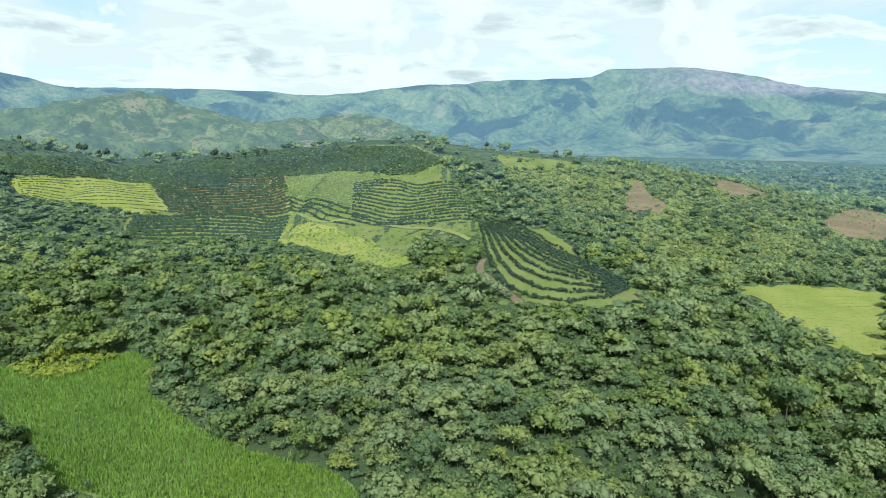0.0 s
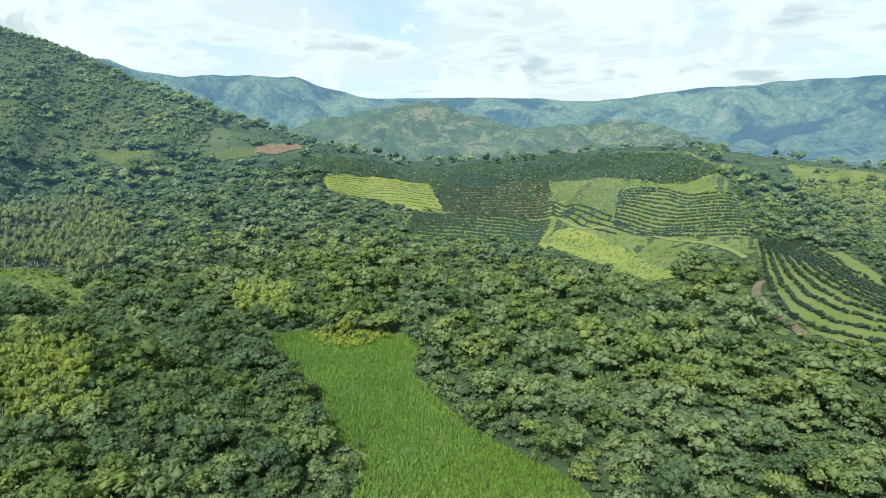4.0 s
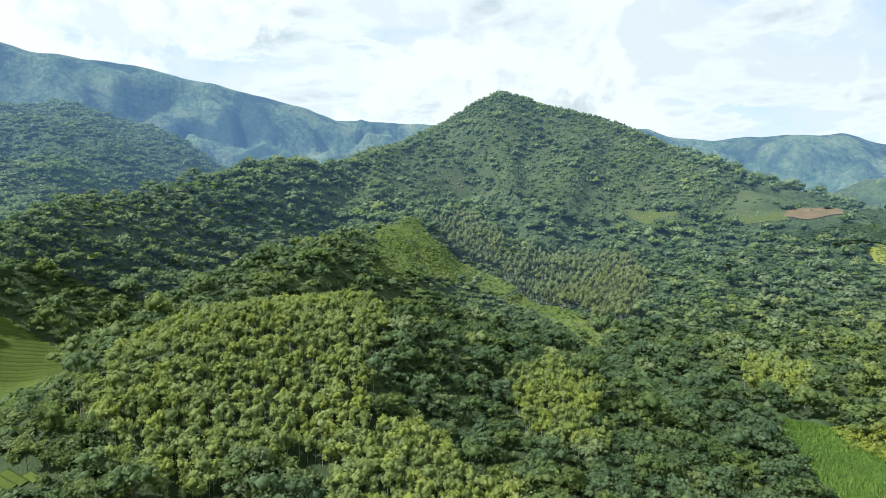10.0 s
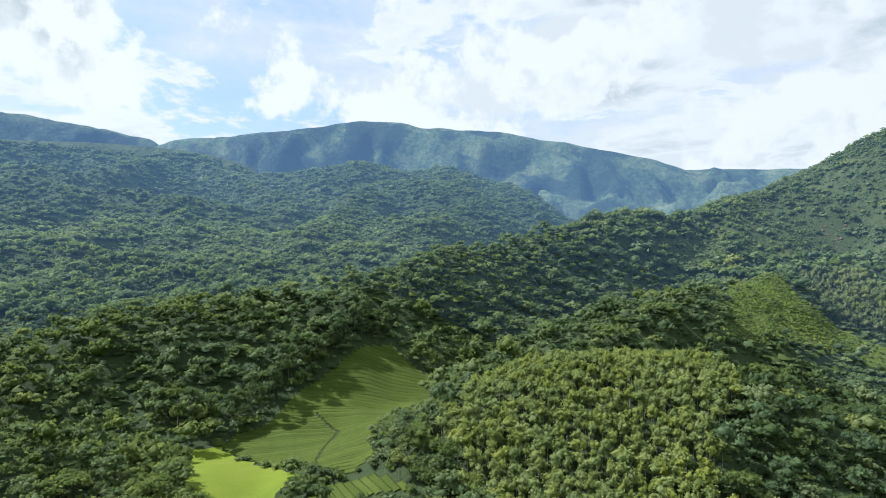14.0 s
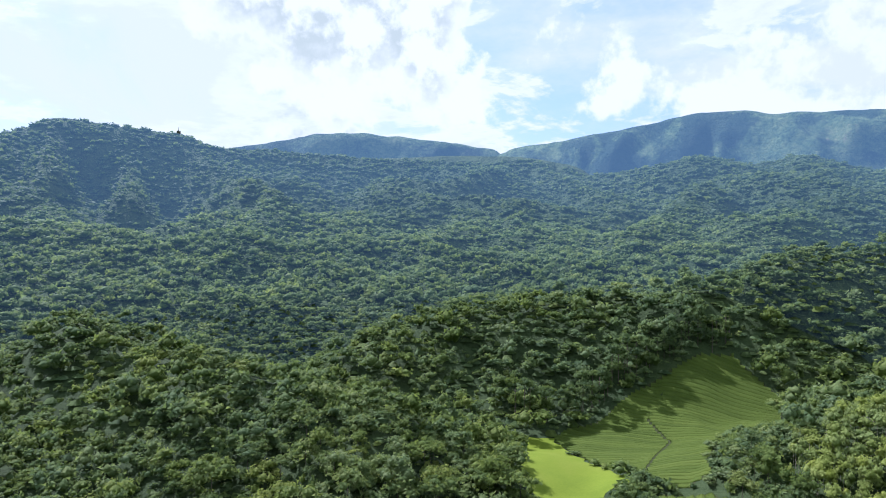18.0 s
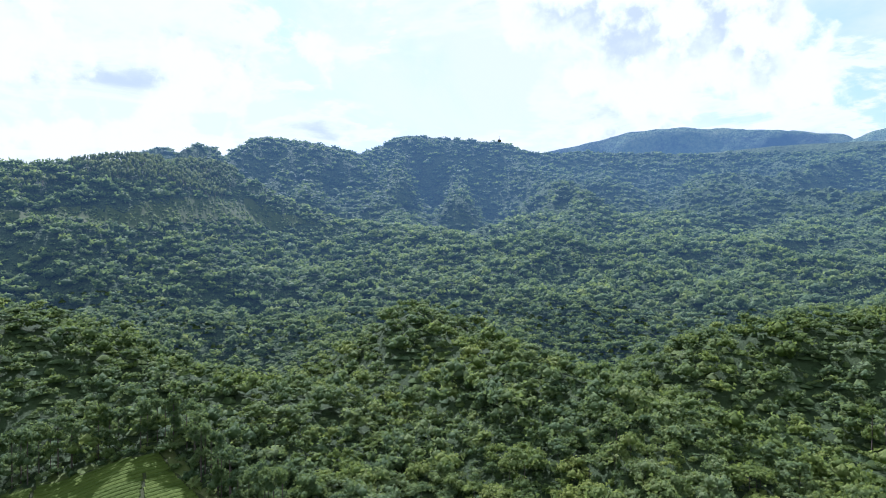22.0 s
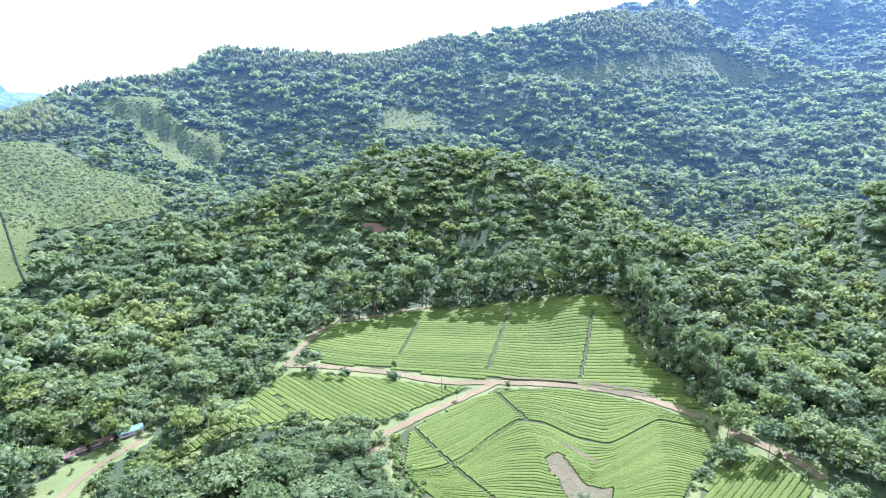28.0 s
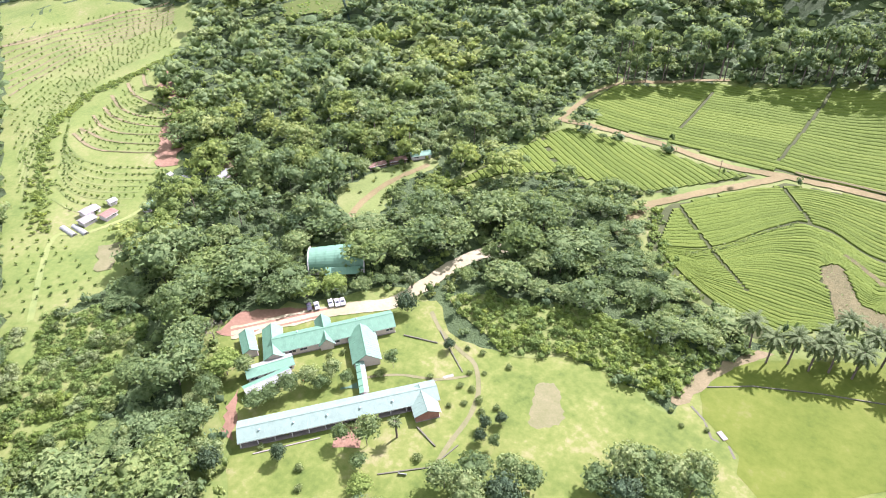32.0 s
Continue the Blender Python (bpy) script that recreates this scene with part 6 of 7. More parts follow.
class Shape:
    """Boxes, slabs and prisms gathered into one mesh."""

    def __init__(self):
        self.v, self.f = [], []

    def box(self, x0, x1, y0, y1, z0, z1):
        n = len(self.v)
        self.v += [(x, y, z) for z in (z0, z1) for y in (y0, y1) for x in (x0, x1)]
        self.f += [tuple(n + i for i in q) for q in ((0, 2, 3, 1), (4, 5, 7, 6), (0, 1, 5, 4), (2, 6, 7, 3), (0, 4, 6, 2), (1, 3, 7, 5))]
        return self

    def prism(self, ring, thick):
        """A ring of points, swept by a vector."""
        n, k = len(self.v), len(ring)
        self.v += [tuple(p) for p in ring] + [tuple(Vector(p) + Vector(thick)) for p in ring]
        self.f += [tuple(n + i for i in range(k))[::-1], tuple(n + k + i for i in range(k))]
        self.f += [(n + i, n + (i + 1) % k, n + k + (i + 1) % k, n + k + i) for i in range(k)]
        return self

    def tube(self, a, b, ra, rb, sides=8):
        a, b = Vector(a), Vector(b)
        d = (b - a).normalized()
        u = d.orthogonal().normalized()
        w = d.cross(u)
        n = len(self.v)
        for c, r in ((a, ra), (b, rb)):
            self.v += [tuple(c + (u * math.cos(2 * math.pi * k / sides) + w * math.sin(2 * math.pi * k / sides)) * r) for k in range(sides)]
        self.f += [(n + k, n + (k + 1) % sides, n + sides + (k + 1) % sides, n + sides + k) for k in range(sides)]
        self.f += [tuple(n + k for k in range(sides))[::-1], tuple(n + sides + k for k in range(sides))]
        return self

    def mesh(self, name, mat, smooth=False):
        me = bpy.data.meshes.new(name)
        me.from_pydata(self.v, [], self.f)
        if smooth:
            me.polygons.foreach_set("use_smooth", [True] * len(me.polygons))
        me.materials.append(mat)
        me.update()
        return me


def part(name, shape, mat, parent, label="", smooth=False):
    me = shape.mesh(name, mat, smooth) if isinstance(shape, Shape) else shape
    ob = new(name, me)
    ob.parent = parent
    return tagged(ob, label)


def thing(name, x, y, turn, label, category, group="", z=None, kind=""):
    ob = new(name)
    ob.empty_display_size = 0.5
    ob.matrix_world = pose(x, y, float(ground_z(x, y)) if z is None else z, 0, 0, turn)
    return tagged(ob, label, category, group, kind)


def pierced(length, y0, y1, top, holes):
    """A wall along x with openings x0, x1, z0, z1 right through it."""
    s = Shape()
    x = 0.0
    for x0, x1, z0, z1 in sorted(holes):
        if x0 > x:
            s.box(x, x0, y0, y1, 0, top)
        if z0 > 0:
            s.box(x0, x1, y0, y1, 0, z0)
        s.box(x0, x1, y0, y1, z1, top)
        x = x1
    return s.box(x, length, y0, y1, 0, top)


def slope_sheet(x0, x1, y0, z0, y1, z1, ribs=1.1):
    """A roof slope from the eave y0, z0 to the ridge y1, z1, with standing ribs."""
    n = max(2, int((x1 - x0) / ribs))
    top = []
    for k in range(n + 1):
        x = x0 + (x1 - x0 - 0.09) * k / n
        top += [(x, 0.1), (x + 0.01, 0.128), (x + 0.08, 0.128), (x + 0.09, 0.1)]
    s, m = Shape(), len(top)
    s.v = [(x, y0, z0 + h) for x, h in top] + [(x, y1, z1 + h) for x, h in top] + [(x0, y0, z0), (x1, y0, z0), (x0, y1, z1), (x1, y1, z1)]
    s.f = [(k, k + 1, m + k + 1, m + k) for k in range(m - 1)]
    a = 2 * m
    s.f += [(a, a + 2, a + 3, a + 1), (a, 0, m, a + 2), (a + 1, a + 3, 2 * m - 1, m - 1), (a, a + 1, *range(m - 1, -1, -1)), (a + 3, a + 2, *range(m, 2 * m))]
    return s


def house(name, a, b, width, eave, rise, roof, wall, label, category="building", porch=0.0, bays=0, hang=0.5, group="", back_roof=None, base=None, vents=0, hips=False):
    """A long gabled building from a to b. porch: a verandah that deep along its right side; bays: openings in that side."""
    dx, dy = b[0] - a[0], b[1] - a[1]
    length, turn = math.hypot(dx, dy), math.degrees(math.atan2(dy, dx))
    if base is None:
        base = float(ground_z((a[0] + b[0]) / 2, (a[1] + b[1]) / 2))
    t = thing(name, a[0], a[1], turn, label, category, group, base)
    h = width / 2
    ridge = eave + rise
    part("plinth", Shape().box(-0.2, length + 0.2, -h - 0.2, h + 0.2, -1.5, 0.25), M["concrete"], t)
    bays = bays or max(1, int(length / 4))
    front = -h + porch + 0.15
    step = length / bays
    holes = []
    for k in range(bays):
        c = step * (k + 0.5)
        if k % 3 == 1:
            holes.append((c - 0.5, c + 0.5, 0.25, 2.3))
        else:
            holes.append((c - min(1.2, step * 0.36), c + min(1.2, step * 0.36), 1.05, 2.25))
    part("front_wall", pierced(length, front - 0.12, front + 0.12, eave, holes), M[wall], t)
    part("back_wall", pierced(length, h - 0.35, h - 0.11, eave, [q for q in holes if q[2] > 1]), M[wall], t)
    for x0, x1, z0, z1 in holes:
        for y in ((front,) if z0 < 1 else (front, h - 0.23)):
            if z0 < 1:
                d = part("door", Shape().box(x0 + 0.05, x1 - 0.05, y - 0.03, y + 0.03, 0.25, z1 - 0.05), M["wood_dark"], t, "dark wooden door")
                part("door_handle", Shape().box(x1 - 0.2, x1 - 0.14, y - 0.09, y - 0.03, 1.15, 1.3), M["steel"], d)
            else:
                w = part("window", Shape().box(x0, x1, y - 0.04, y + 0.04, z0, z0 + 0.07).box(x0, x1, y - 0.04, y + 0.04, z1 - 0.07, z1).box(x0, x0 + 0.07, y - 0.04, y + 0.04, z0, z1)
                         .box(x1 - 0.07, x1, y - 0.04, y + 0.04, z0, z1).box((x0 + x1) / 2 - 0.03, (x0 + x1) / 2 + 0.03, y - 0.04, y + 0.04, z0, z1), M["frame_white"], t, "white window frame")
                part("pane", Shape().box(x0 + 0.06, x1 - 0.06, y - 0.012, y + 0.012, z0 + 0.06, z1 - 0.06), M["glass"], w)
    for x0, x1 in ((0.0, 0.24), (length - 0.24, length)):
        part("gable_wall", Shape().prism([(x0, front, 0.0), (x0, h - 0.12, 0.0), (x0, h - 0.12, eave), (x0, 0, ridge - 0.12), (x0, -h + 0.1, eave), (x0, front, eave)], (x1 - x0, 0, 0)), M[wall], t)
    if porch:
        n = max(2, int(round(length / 5.0)))
        for k in range(n + 1):
            x = 0.15 + (length - 0.3) * k / n
            part("column", Shape().box(x - 0.13, x + 0.13, -h + 0.0, -h + 0.26, 0.25, eave), M["frame_white"], t)
        part("beam", Shape().box(0, length, -h + 0.03, -h + 0.22, eave - 0.22, eave - 0.02), M["frame_white"], t)
        part("verandah_floor", Shape().box(0, length, -h - 0.1, front - 0.14, 0.25, 0.30), M["concrete"], t)
    drop = rise * hang / h
    part("roof_slope", slope_sheet(-hang, length + hang, -h - hang, eave - drop, 0, ridge), M[roof], t)
    part("roof_slope", slope_sheet(-hang, length + hang, h + hang, eave - drop, 0, ridge), M[back_roof or roof], t)
    part("ridge_cap", Shape().prism([(-hang, -0.22, ridge + 0.08), (-hang, 0, ridge + 0.22), (-hang, 0.22, ridge + 0.08)], (length + 2 * hang, 0, 0)), M[roof], t)
    for y in (-h - hang, h + hang):
        part("fascia", Shape().box(-hang, length + hang, min(y, y * 0.995) - 0.03, max(y, y * 0.995) + 0.03, eave - drop - 0.2, eave - drop + 0.02), M["frame_white"], t)
    for k in range(vents):
        x = length * (k + 0.6) / vents
        v = part("roof_vent", Shape().tube((x, -h * 0.5, eave + rise * 0.5), (x, -h * 0.5, eave + rise * 0.5 + 0.5), 0.22, 0.22), M["dark_vent"], t)
        part("vent_cap", Shape().tube((x, -h * 0.5, eave + rise * 0.5 + 0.5), (x, -h * 0.5, eave + rise * 0.5 + 0.72), 0.38, 0.05), M["dark_vent"], v)
    return t


# ---- the school ----
G = "school buildings"
house("classroom_block", (126.0, -37.7), (96.8, -88.7), 7.4, 3.0, 1.5, "roof_pale", "wall_brick", "long pale-roofed brick classroom block with a columned verandah", porch=1.9, bays=18, group=G, vents=6)
house("office_wing", (100.6, -85.6), (91.8, -80.7), 7.2, 2.9, 1.5, "roof_pale", "wall_brick", "short pale-roofed brick wing with a walled yard", bays=2, group=G)
house("main_building", (131.0, -100.6), (149.6, -64.4), 8.0, 3.2, 2.2, "roof_green", "wall_cream", "mint green roofed main school building with a verandah", porch=1.8, bays=11, group=G, vents=2)
house("main_wing", (144.6, -61.3), (157.4, -68.4), 6.0, 3.2, 2.0, "roof_green", "wall_cream", "mint green gabled end wing of the main building", bays=3, group=G, base=0.3)
house("entrance_gable", (137.3, -77.2), (148.6, -83.3), 4.6, 3.4, 2.2, "roof_green", "wall_cream", "mint green gabled entrance of the main building", bays=2, group=G, base=0.3)
house("assembly_wing", (121.6, -81.8), (134.0, -89.2), 8.6, 3.3, 2.9, "roof_green", "wall_cream", "tall mint green gabled wing with white end wall", bays=3, group=G, base=0.3)
house("kitchen_block", (145.6, -51.6), (140.4, -65.2), 4.9, 2.9, 0.9, "roof_green", "wall_white", "low block with a white and green sheet roof", bays=4, group=G, back_roof="roof_white", base=0.2)
house("store_block", (139.0, -47.4), (136.2, -61.6), 4.2, 2.9, 0.8, "roof_white", "wall_white", "low store block with a white sheet roof and green edge", bays=4, group=G, back_roof="roof_green", base=0.2)
house("cottage", (152.6, -57.2), (161.8, -60.9), 4.2, 2.8, 1.2, "roof_green", "wall_cream", "small green-roofed cottage under trees", bays=2, group=G)

link = thing("covered_walkway", 123.9, -80.4, math.degrees(math.atan2(7.8, -12.4)), "stepped green-roofed covered walkway joining two blocks", "walkway", G)
for k in range(5):
    x0, z = 2.9 * k, 3.1 - 0.12 * k
    r = part("roof_panel", slope_sheet(x0 - 0.1, x0 + 2.9, -1.5, z - 0.25, 0, z + 0.15), M["roof_green"], link)
    part("roof_panel", slope_sheet(x0 - 0.1, x0 + 2.9, 1.5, z - 0.25, 0, z + 0.15), M["roof_pale"], link)
    for y in (-1.25, 1.25):
        part("post", Shape().box(x0 + 0.05, x0 + 0.19, y - 0.07, y + 0.07, -0.3, z - 0.2), M["frame_white"], link)
part("path", Shape().box(0, 14.6, -1.2, 1.2, -0.3, 0.22), M["concrete"], link)

# the vaulted hall
_hx, _hy = 166.7, -117.3
hall = thing("vaulted_hall", _hx, _hy, 48.7, "green barrel-vaulted hall with a white end wall among trees", "building", G)
_rad, _len, _bays = 7.0, 22.0, 6
for k in range(_bays):
    s = Shape()
    x0, x1, grow = _len * k / _bays, _len * (k + 1) / _bays + 0.25, 1.0 - 0.035 * abs(k - 2)
    ring = [(_rad * grow * math.cos(math.pi * i / 18), 6.4 * grow * math.sin(math.pi * i / 18) + 1.2) for i in range(19)]
    m = len(ring)
    inner = [(y * 0.97, 1.2 + (z - 1.2) * 0.97) for y, z in ring]
    s.v = [(x, y, z) for x in (x0, x1) for y, z in ring] + [(x, y, z) for x in (x0, x1) for y, z in inner]
    for i in range(m - 1):
        s.f += [(i, m + i, m + i + 1, i + 1), (2 * m + i + 1, 3 * m + i + 1, 3 * m + i, 2 * m + i), (i, i + 1, 2 * m + i + 1, 2 * m + i), (m + i + 1, m + i, 3 * m + i, 3 * m + i + 1)]
    s.f += [(0, 2 * m, 3 * m, m), (m - 1, 2 * m - 1, 4 * m - 1, 3 * m - 1)]
    part("vault_bay", s, M["roof_green"], hall)
for x0 in (0.1, _len - 0.3):
    part("end_wall", Shape().prism([(x0, 6.7 * math.cos(math.pi * i / 14), 1.2 + 6.1 * math.sin(math.pi * i / 14)) for i in range(15)] + [(x0, -6.7, -1.5), (x0, 6.7, -1.5)], (0.25, 0, 0)), M["wall_white"], hall)
for y in (-6.85, 6.6):
    part("side_wall", Shape().box(0, _len, y, y + 0.25, -1.5, 1.6), M["wall_white"], hall)
part("door", Shape().box(-0.04, 0.09, -1.2, 1.2, 0.0, 2.6), M["wood_dark"], hall, "wide dark double door")
for y in (-4, 4):
    w = part("window", Shape().box(-0.05, 0.09, y - 1, y + 1, 1.2, 2.6), M["frame_white"], hall)
    part("pane", Shape().box(-0.07, -0.045, y - 0.9, y + 0.9, 1.3, 2.5), M["glass"], w)
part("lean_to_roof", slope_sheet(1.5, 15.0, 10.2, 2.0, 6.8, 3.2), M["roof_green"], hall)
for x in (1.8, 5.8, 9.8, 13.6):
    part("post", Shape().box(x, x + 0.15, 9.9, 10.05, -1.0, 2.0), M["wood_dark"], hall)


# ---- farm huts ----
H = "farm huts"
house("green_hut", (218.2, -189.2), (213.0, -197.6), 4.6, 2.5, 0.8, "roof_green", "wall_white", "small white hut with a bright green roof", "hut", bays=2, group=H)
house("rusty_shed", (222.6, -178.4), (219.0, -186.0), 3.4, 2.0, 0.5, "roof_rust", "wood_dark", "low rusty-roofed shed beside the yard", "shed", bays=2, group=H)
house("rusty_shed", (225.6, -167.4), (223.2, -175.6), 3.2, 1.9, 0.5, "roof_rust", "wood_dark", "long low rusty-roofed shed in the yard", "shed", bays=2, group=H)
for i, (x, y, turn, l, w, roof) in enumerate([(280.7, -95.5, 118, 6.5, 4.6, "roof_white"), (276.0, -93.6, 118, 5.0, 4.0, "roof_tin"), (270.5, -112.0, 118, 9.0, 3.8, "roof_white"), (291.0, -93.0, 110, 2.4, 2.2, "roof_white"),
                                     (286.0, -53.0, 105, 7.0, 5.0, "roof_tin"), (279.0, -49.4, 105, 6.0, 4.6, "roof_tin"), (276.6, -57.8, 110, 6.0, 4.4, "roof_rust"), (286.6, -63.4, 100, 3.2, 3.0, "roof_white"), (269.6, -74.5, 112, 7.4, 3.6, "roof_green")]):
    c, s = math.cos(radians(turn)), math.sin(radians(turn))
    house("hut", (x - c * l / 2, y - s * l / 2), (x + c * l / 2, y + s * l / 2), w, 2.3, 0.6, roof, "wall_white", {"roof_white": "small white-roofed farm hut beside the orchard", "roof_tin": "grey tin-roofed farm hut beside the orchard", "roof_rust": "dark rusty-roofed farm hut beside the orchard", "roof_green": "pale green-roofed farm shed beside the track"}[roof], "hut", bays=2, group=H)
for x, y in ((277.6, -40.6), (275.2, -44.6)):
    t = thing("seedling_tunnel", x, y, 8, "low white seedling tunnel on the grass", "tunnel", "seedling tunnels")
    part("cover", Shape().prism([(-5.5, 1.4 * math.cos(math.pi * i / 10), 1.2 * math.sin(math.pi * i / 10)) for i in range(11)], (11, 0, 0)), M["roof_white"], t)
    for k in range(4):
        part("hoop", Shape().prism([(-5.5 + 3.6 * k, 1.46 * math.cos(math.pi * i / 10), 1.26 * math.sin(math.pi * i / 10)) for i in range(11)], (0.1, 0, 0)), M["steel"], t)
for x, y, l in ((-201.5, -915.9, 9.0), (267.8, -801.2, 9.0)):
    house("hill_house", (x - l / 2, y), (x + l / 2, y + 1), 8.0, 3.5, 1.6, "roof_white", "wall_white", "white-roofed house among trees on the hillside", "house", bays=3, base=float(ground_z(x, y)) + 1)


# ---- cars ----
def car(x, y, turn, mat, label):
    t = thing("car", x, y, turn, label, "car", "cars on the drive", float(ground_z(x, y)) + 0.32)
    side = [(-2.1, 0.35), (-2.15, 0.75), (-1.9, 0.95), (-1.35, 1.0), (0.75, 1.0), (2.0, 0.86), (2.15, 0.6), (2.1, 0.35)]
    part("body", Shape().prism([(px, -0.86, pz) for px, pz in side], (0, 1.72, 0)), mat, t)
    top = [(-1.75, 0.98), (-1.35, 1.45), (0.15, 1.48), (0.95, 0.98)]
    part("cabin", Shape().prism([(px, -0.74, pz) for px, pz in top], (0, 1.48, 0)), mat, t)
    part("windscreen", Shape().prism([(0.92, -0.66, 1.02), (0.92, 0.66, 1.02), (0.22, 0.62, 1.44), (0.22, -0.62, 1.44)], (0.03, 0, 0.02)), M["glass"], t)
    part("rear_window", Shape().prism([(-1.72, -0.64, 1.04), (-1.40, -0.6, 1.42), (-1.40, 0.6, 1.42), (-1.72, 0.64, 1.04)], (-0.03, 0, 0.02)), M["glass"], t)
    for y0 in (-0.765, 0.742):
        part("side_window", Shape().prism([(-1.45, y0, 1.04), (0.7, y0, 1.04), (0.1, y0, 1.42), (-1.25, y0, 1.40)], (0, 0.023, 0)), M["glass"], t)
    for px in (-1.3, 1.35):
        for py in (-0.88, 0.70):
            w = part("wheel", Shape().tube((px, py, 0.33), (px, py + 0.18, 0.33), 0.33, 0.33, 14), M["rubber"], t)
            part("rim", Shape().tube((px, py - 0.01, 0.33), (px, py + 0.19, 0.33), 0.19, 0.19, 10), M["steel"], w)
    for py in (-0.7, 0.45):
        part("headlight", Shape().box(2.08, 2.16, py, py + 0.25, 0.62, 0.76), M["steel"], t)
    return t


for x, y, mat, lab in [(159.3, -85.0, "car_dark", "dark car parked nose-in under trees"), (157.8, -87.3, "car_silver", "silver car parked on the gravel drive"), (155.4, -91.8, "car_white", "white car parked on the gravel drive"),
                       (153.9, -93.6, "car_white", "white car parked on the gravel drive"), (152.9, -95.4, "car_silver", "grey car parked at the end of the row")]:
    car(x, y, 155, M[mat], lab)


# ---- trees as things ----
TRNG = np.random.RandomState(77)


def tree_kind(lobes, cards, tall, spread, card, flat, mat, tint, radius, high, stem, limbs, label):
    """One tree with trunk and crown, metres, standing at its base."""
    t = new("tree")
    tagged(t, label, "tree", "trees round the school")
    v, f, q, own = crown_shape(TRNG, lobes, cards, tall, spread, card, 0.80, flat, 0.34, 0.8)
    v = v * (radius, radius, high) + (0, 0, stem)
    tn = np.clip(tint + 0.9 * own, 0, 1)
    me = sheet("crown", v, [f, q], M[mat], False, tn)
    at = me.data.attributes.new("hue", "FLOAT", "POINT")
    at.data.foreach_set("value", np.full(len(v), 0.5 * (TRNG.rand() - 0.55), np.float32))
    me.parent = t
    tv, tf = trunk_shape(1.0, 0.03, limbs, TRNG)
    tv = tv * (radius * 0.9, radius * 0.9, stem + high * 0.35)
    tr = sheet("trunk", tv, [tf], M["bark"])
    tr.parent = t
    return t


KINDS = []
for k in range(12):
    dark = k % 4
    KINDS.append(tree_kind(11 + k % 3, 900, 1.0, 0.62 if k % 2 else 0.5, 0.055, (0.5, 0.85, 0.7)[k % 3], "broadleaf", (0.28, 0.42, 0.58, 0.76)[dark], 1.0, 0.95 + 0.15 * (k % 3), 0.75, 4,
                           ("dark green spreading shade tree with a dense crown", "mid-green leafy tree with a rounded crown", "grey-green leafy tree with a loose crown", "bright green leafy tree with a broad crown")[dark]))
BRIGHT = tree_kind(13, 800, 0.9, 0.6, 0.055, 0.6, "bright", 0.7, 1.0, 0.8, 0.6, 4, "bright yellow-green flowering tree with a broad crown")
SHRUB = tree_kind(7, 260, 0.8, 0.5, 0.09, 0.8, "bush", 0.45, 1.0, 0.9, 0.12, 3, "rounded green garden shrub on the lawn")
SKY_TREE = tree_kind(7, 120, 1.0, 0.5, 0.14, 0.8, "orchard", 0.9, 1.0, 1.1, 0.6, 3, "lone dark tree on the orchard skyline")
ROUND = tree_kind(12, 900, 1.0, 0.45, 0.055, 0.95, "orchard", 0.75, 1.0, 1.2, 0.35, 4, "dark round-headed tree standing on the lawn")


def plant(kind, x, y, radius, high=None, turn=None, sink=0.0):
    high = radius if high is None else high
    m = Matrix.LocRotScale((x, y, float(ground_z(x, y)) - sink), Euler((0, 0, TRNG.rand() * 6.28 if turn is None else turn)), (radius, radius, high))
    return copy_thing(kind, m)


def keep_off(x, y, spots):
    return all(math.hypot(x - a, y - b) > r for a, b, r in spots)


SPOTS = [(174, -109, 12), (166, -102, 9), (160, -110, 7), (216, -191, 9), (156, -60, 6), (157, -90, 6), (280, -94, 8), (271, -112, 7), (282, -54, 10), (270, -74, 6), (223, -174, 8)]
for x, y, size, high, lift, tint in PARK_TREES:
    if keep_off(x, y, SPOTS) and off_line(np.array([x]), np.array([y]), LAWN + LAWN[:1])[0] > 0.85 * size:
        k = int(min(3, tint * (3.0 if y > -75 else 4.2)))
        plant(KINDS[k + 4 * TRNG.randint(0, 3)], x, y, size * 1.12, 0.80 * (high + lift) / 1.9)

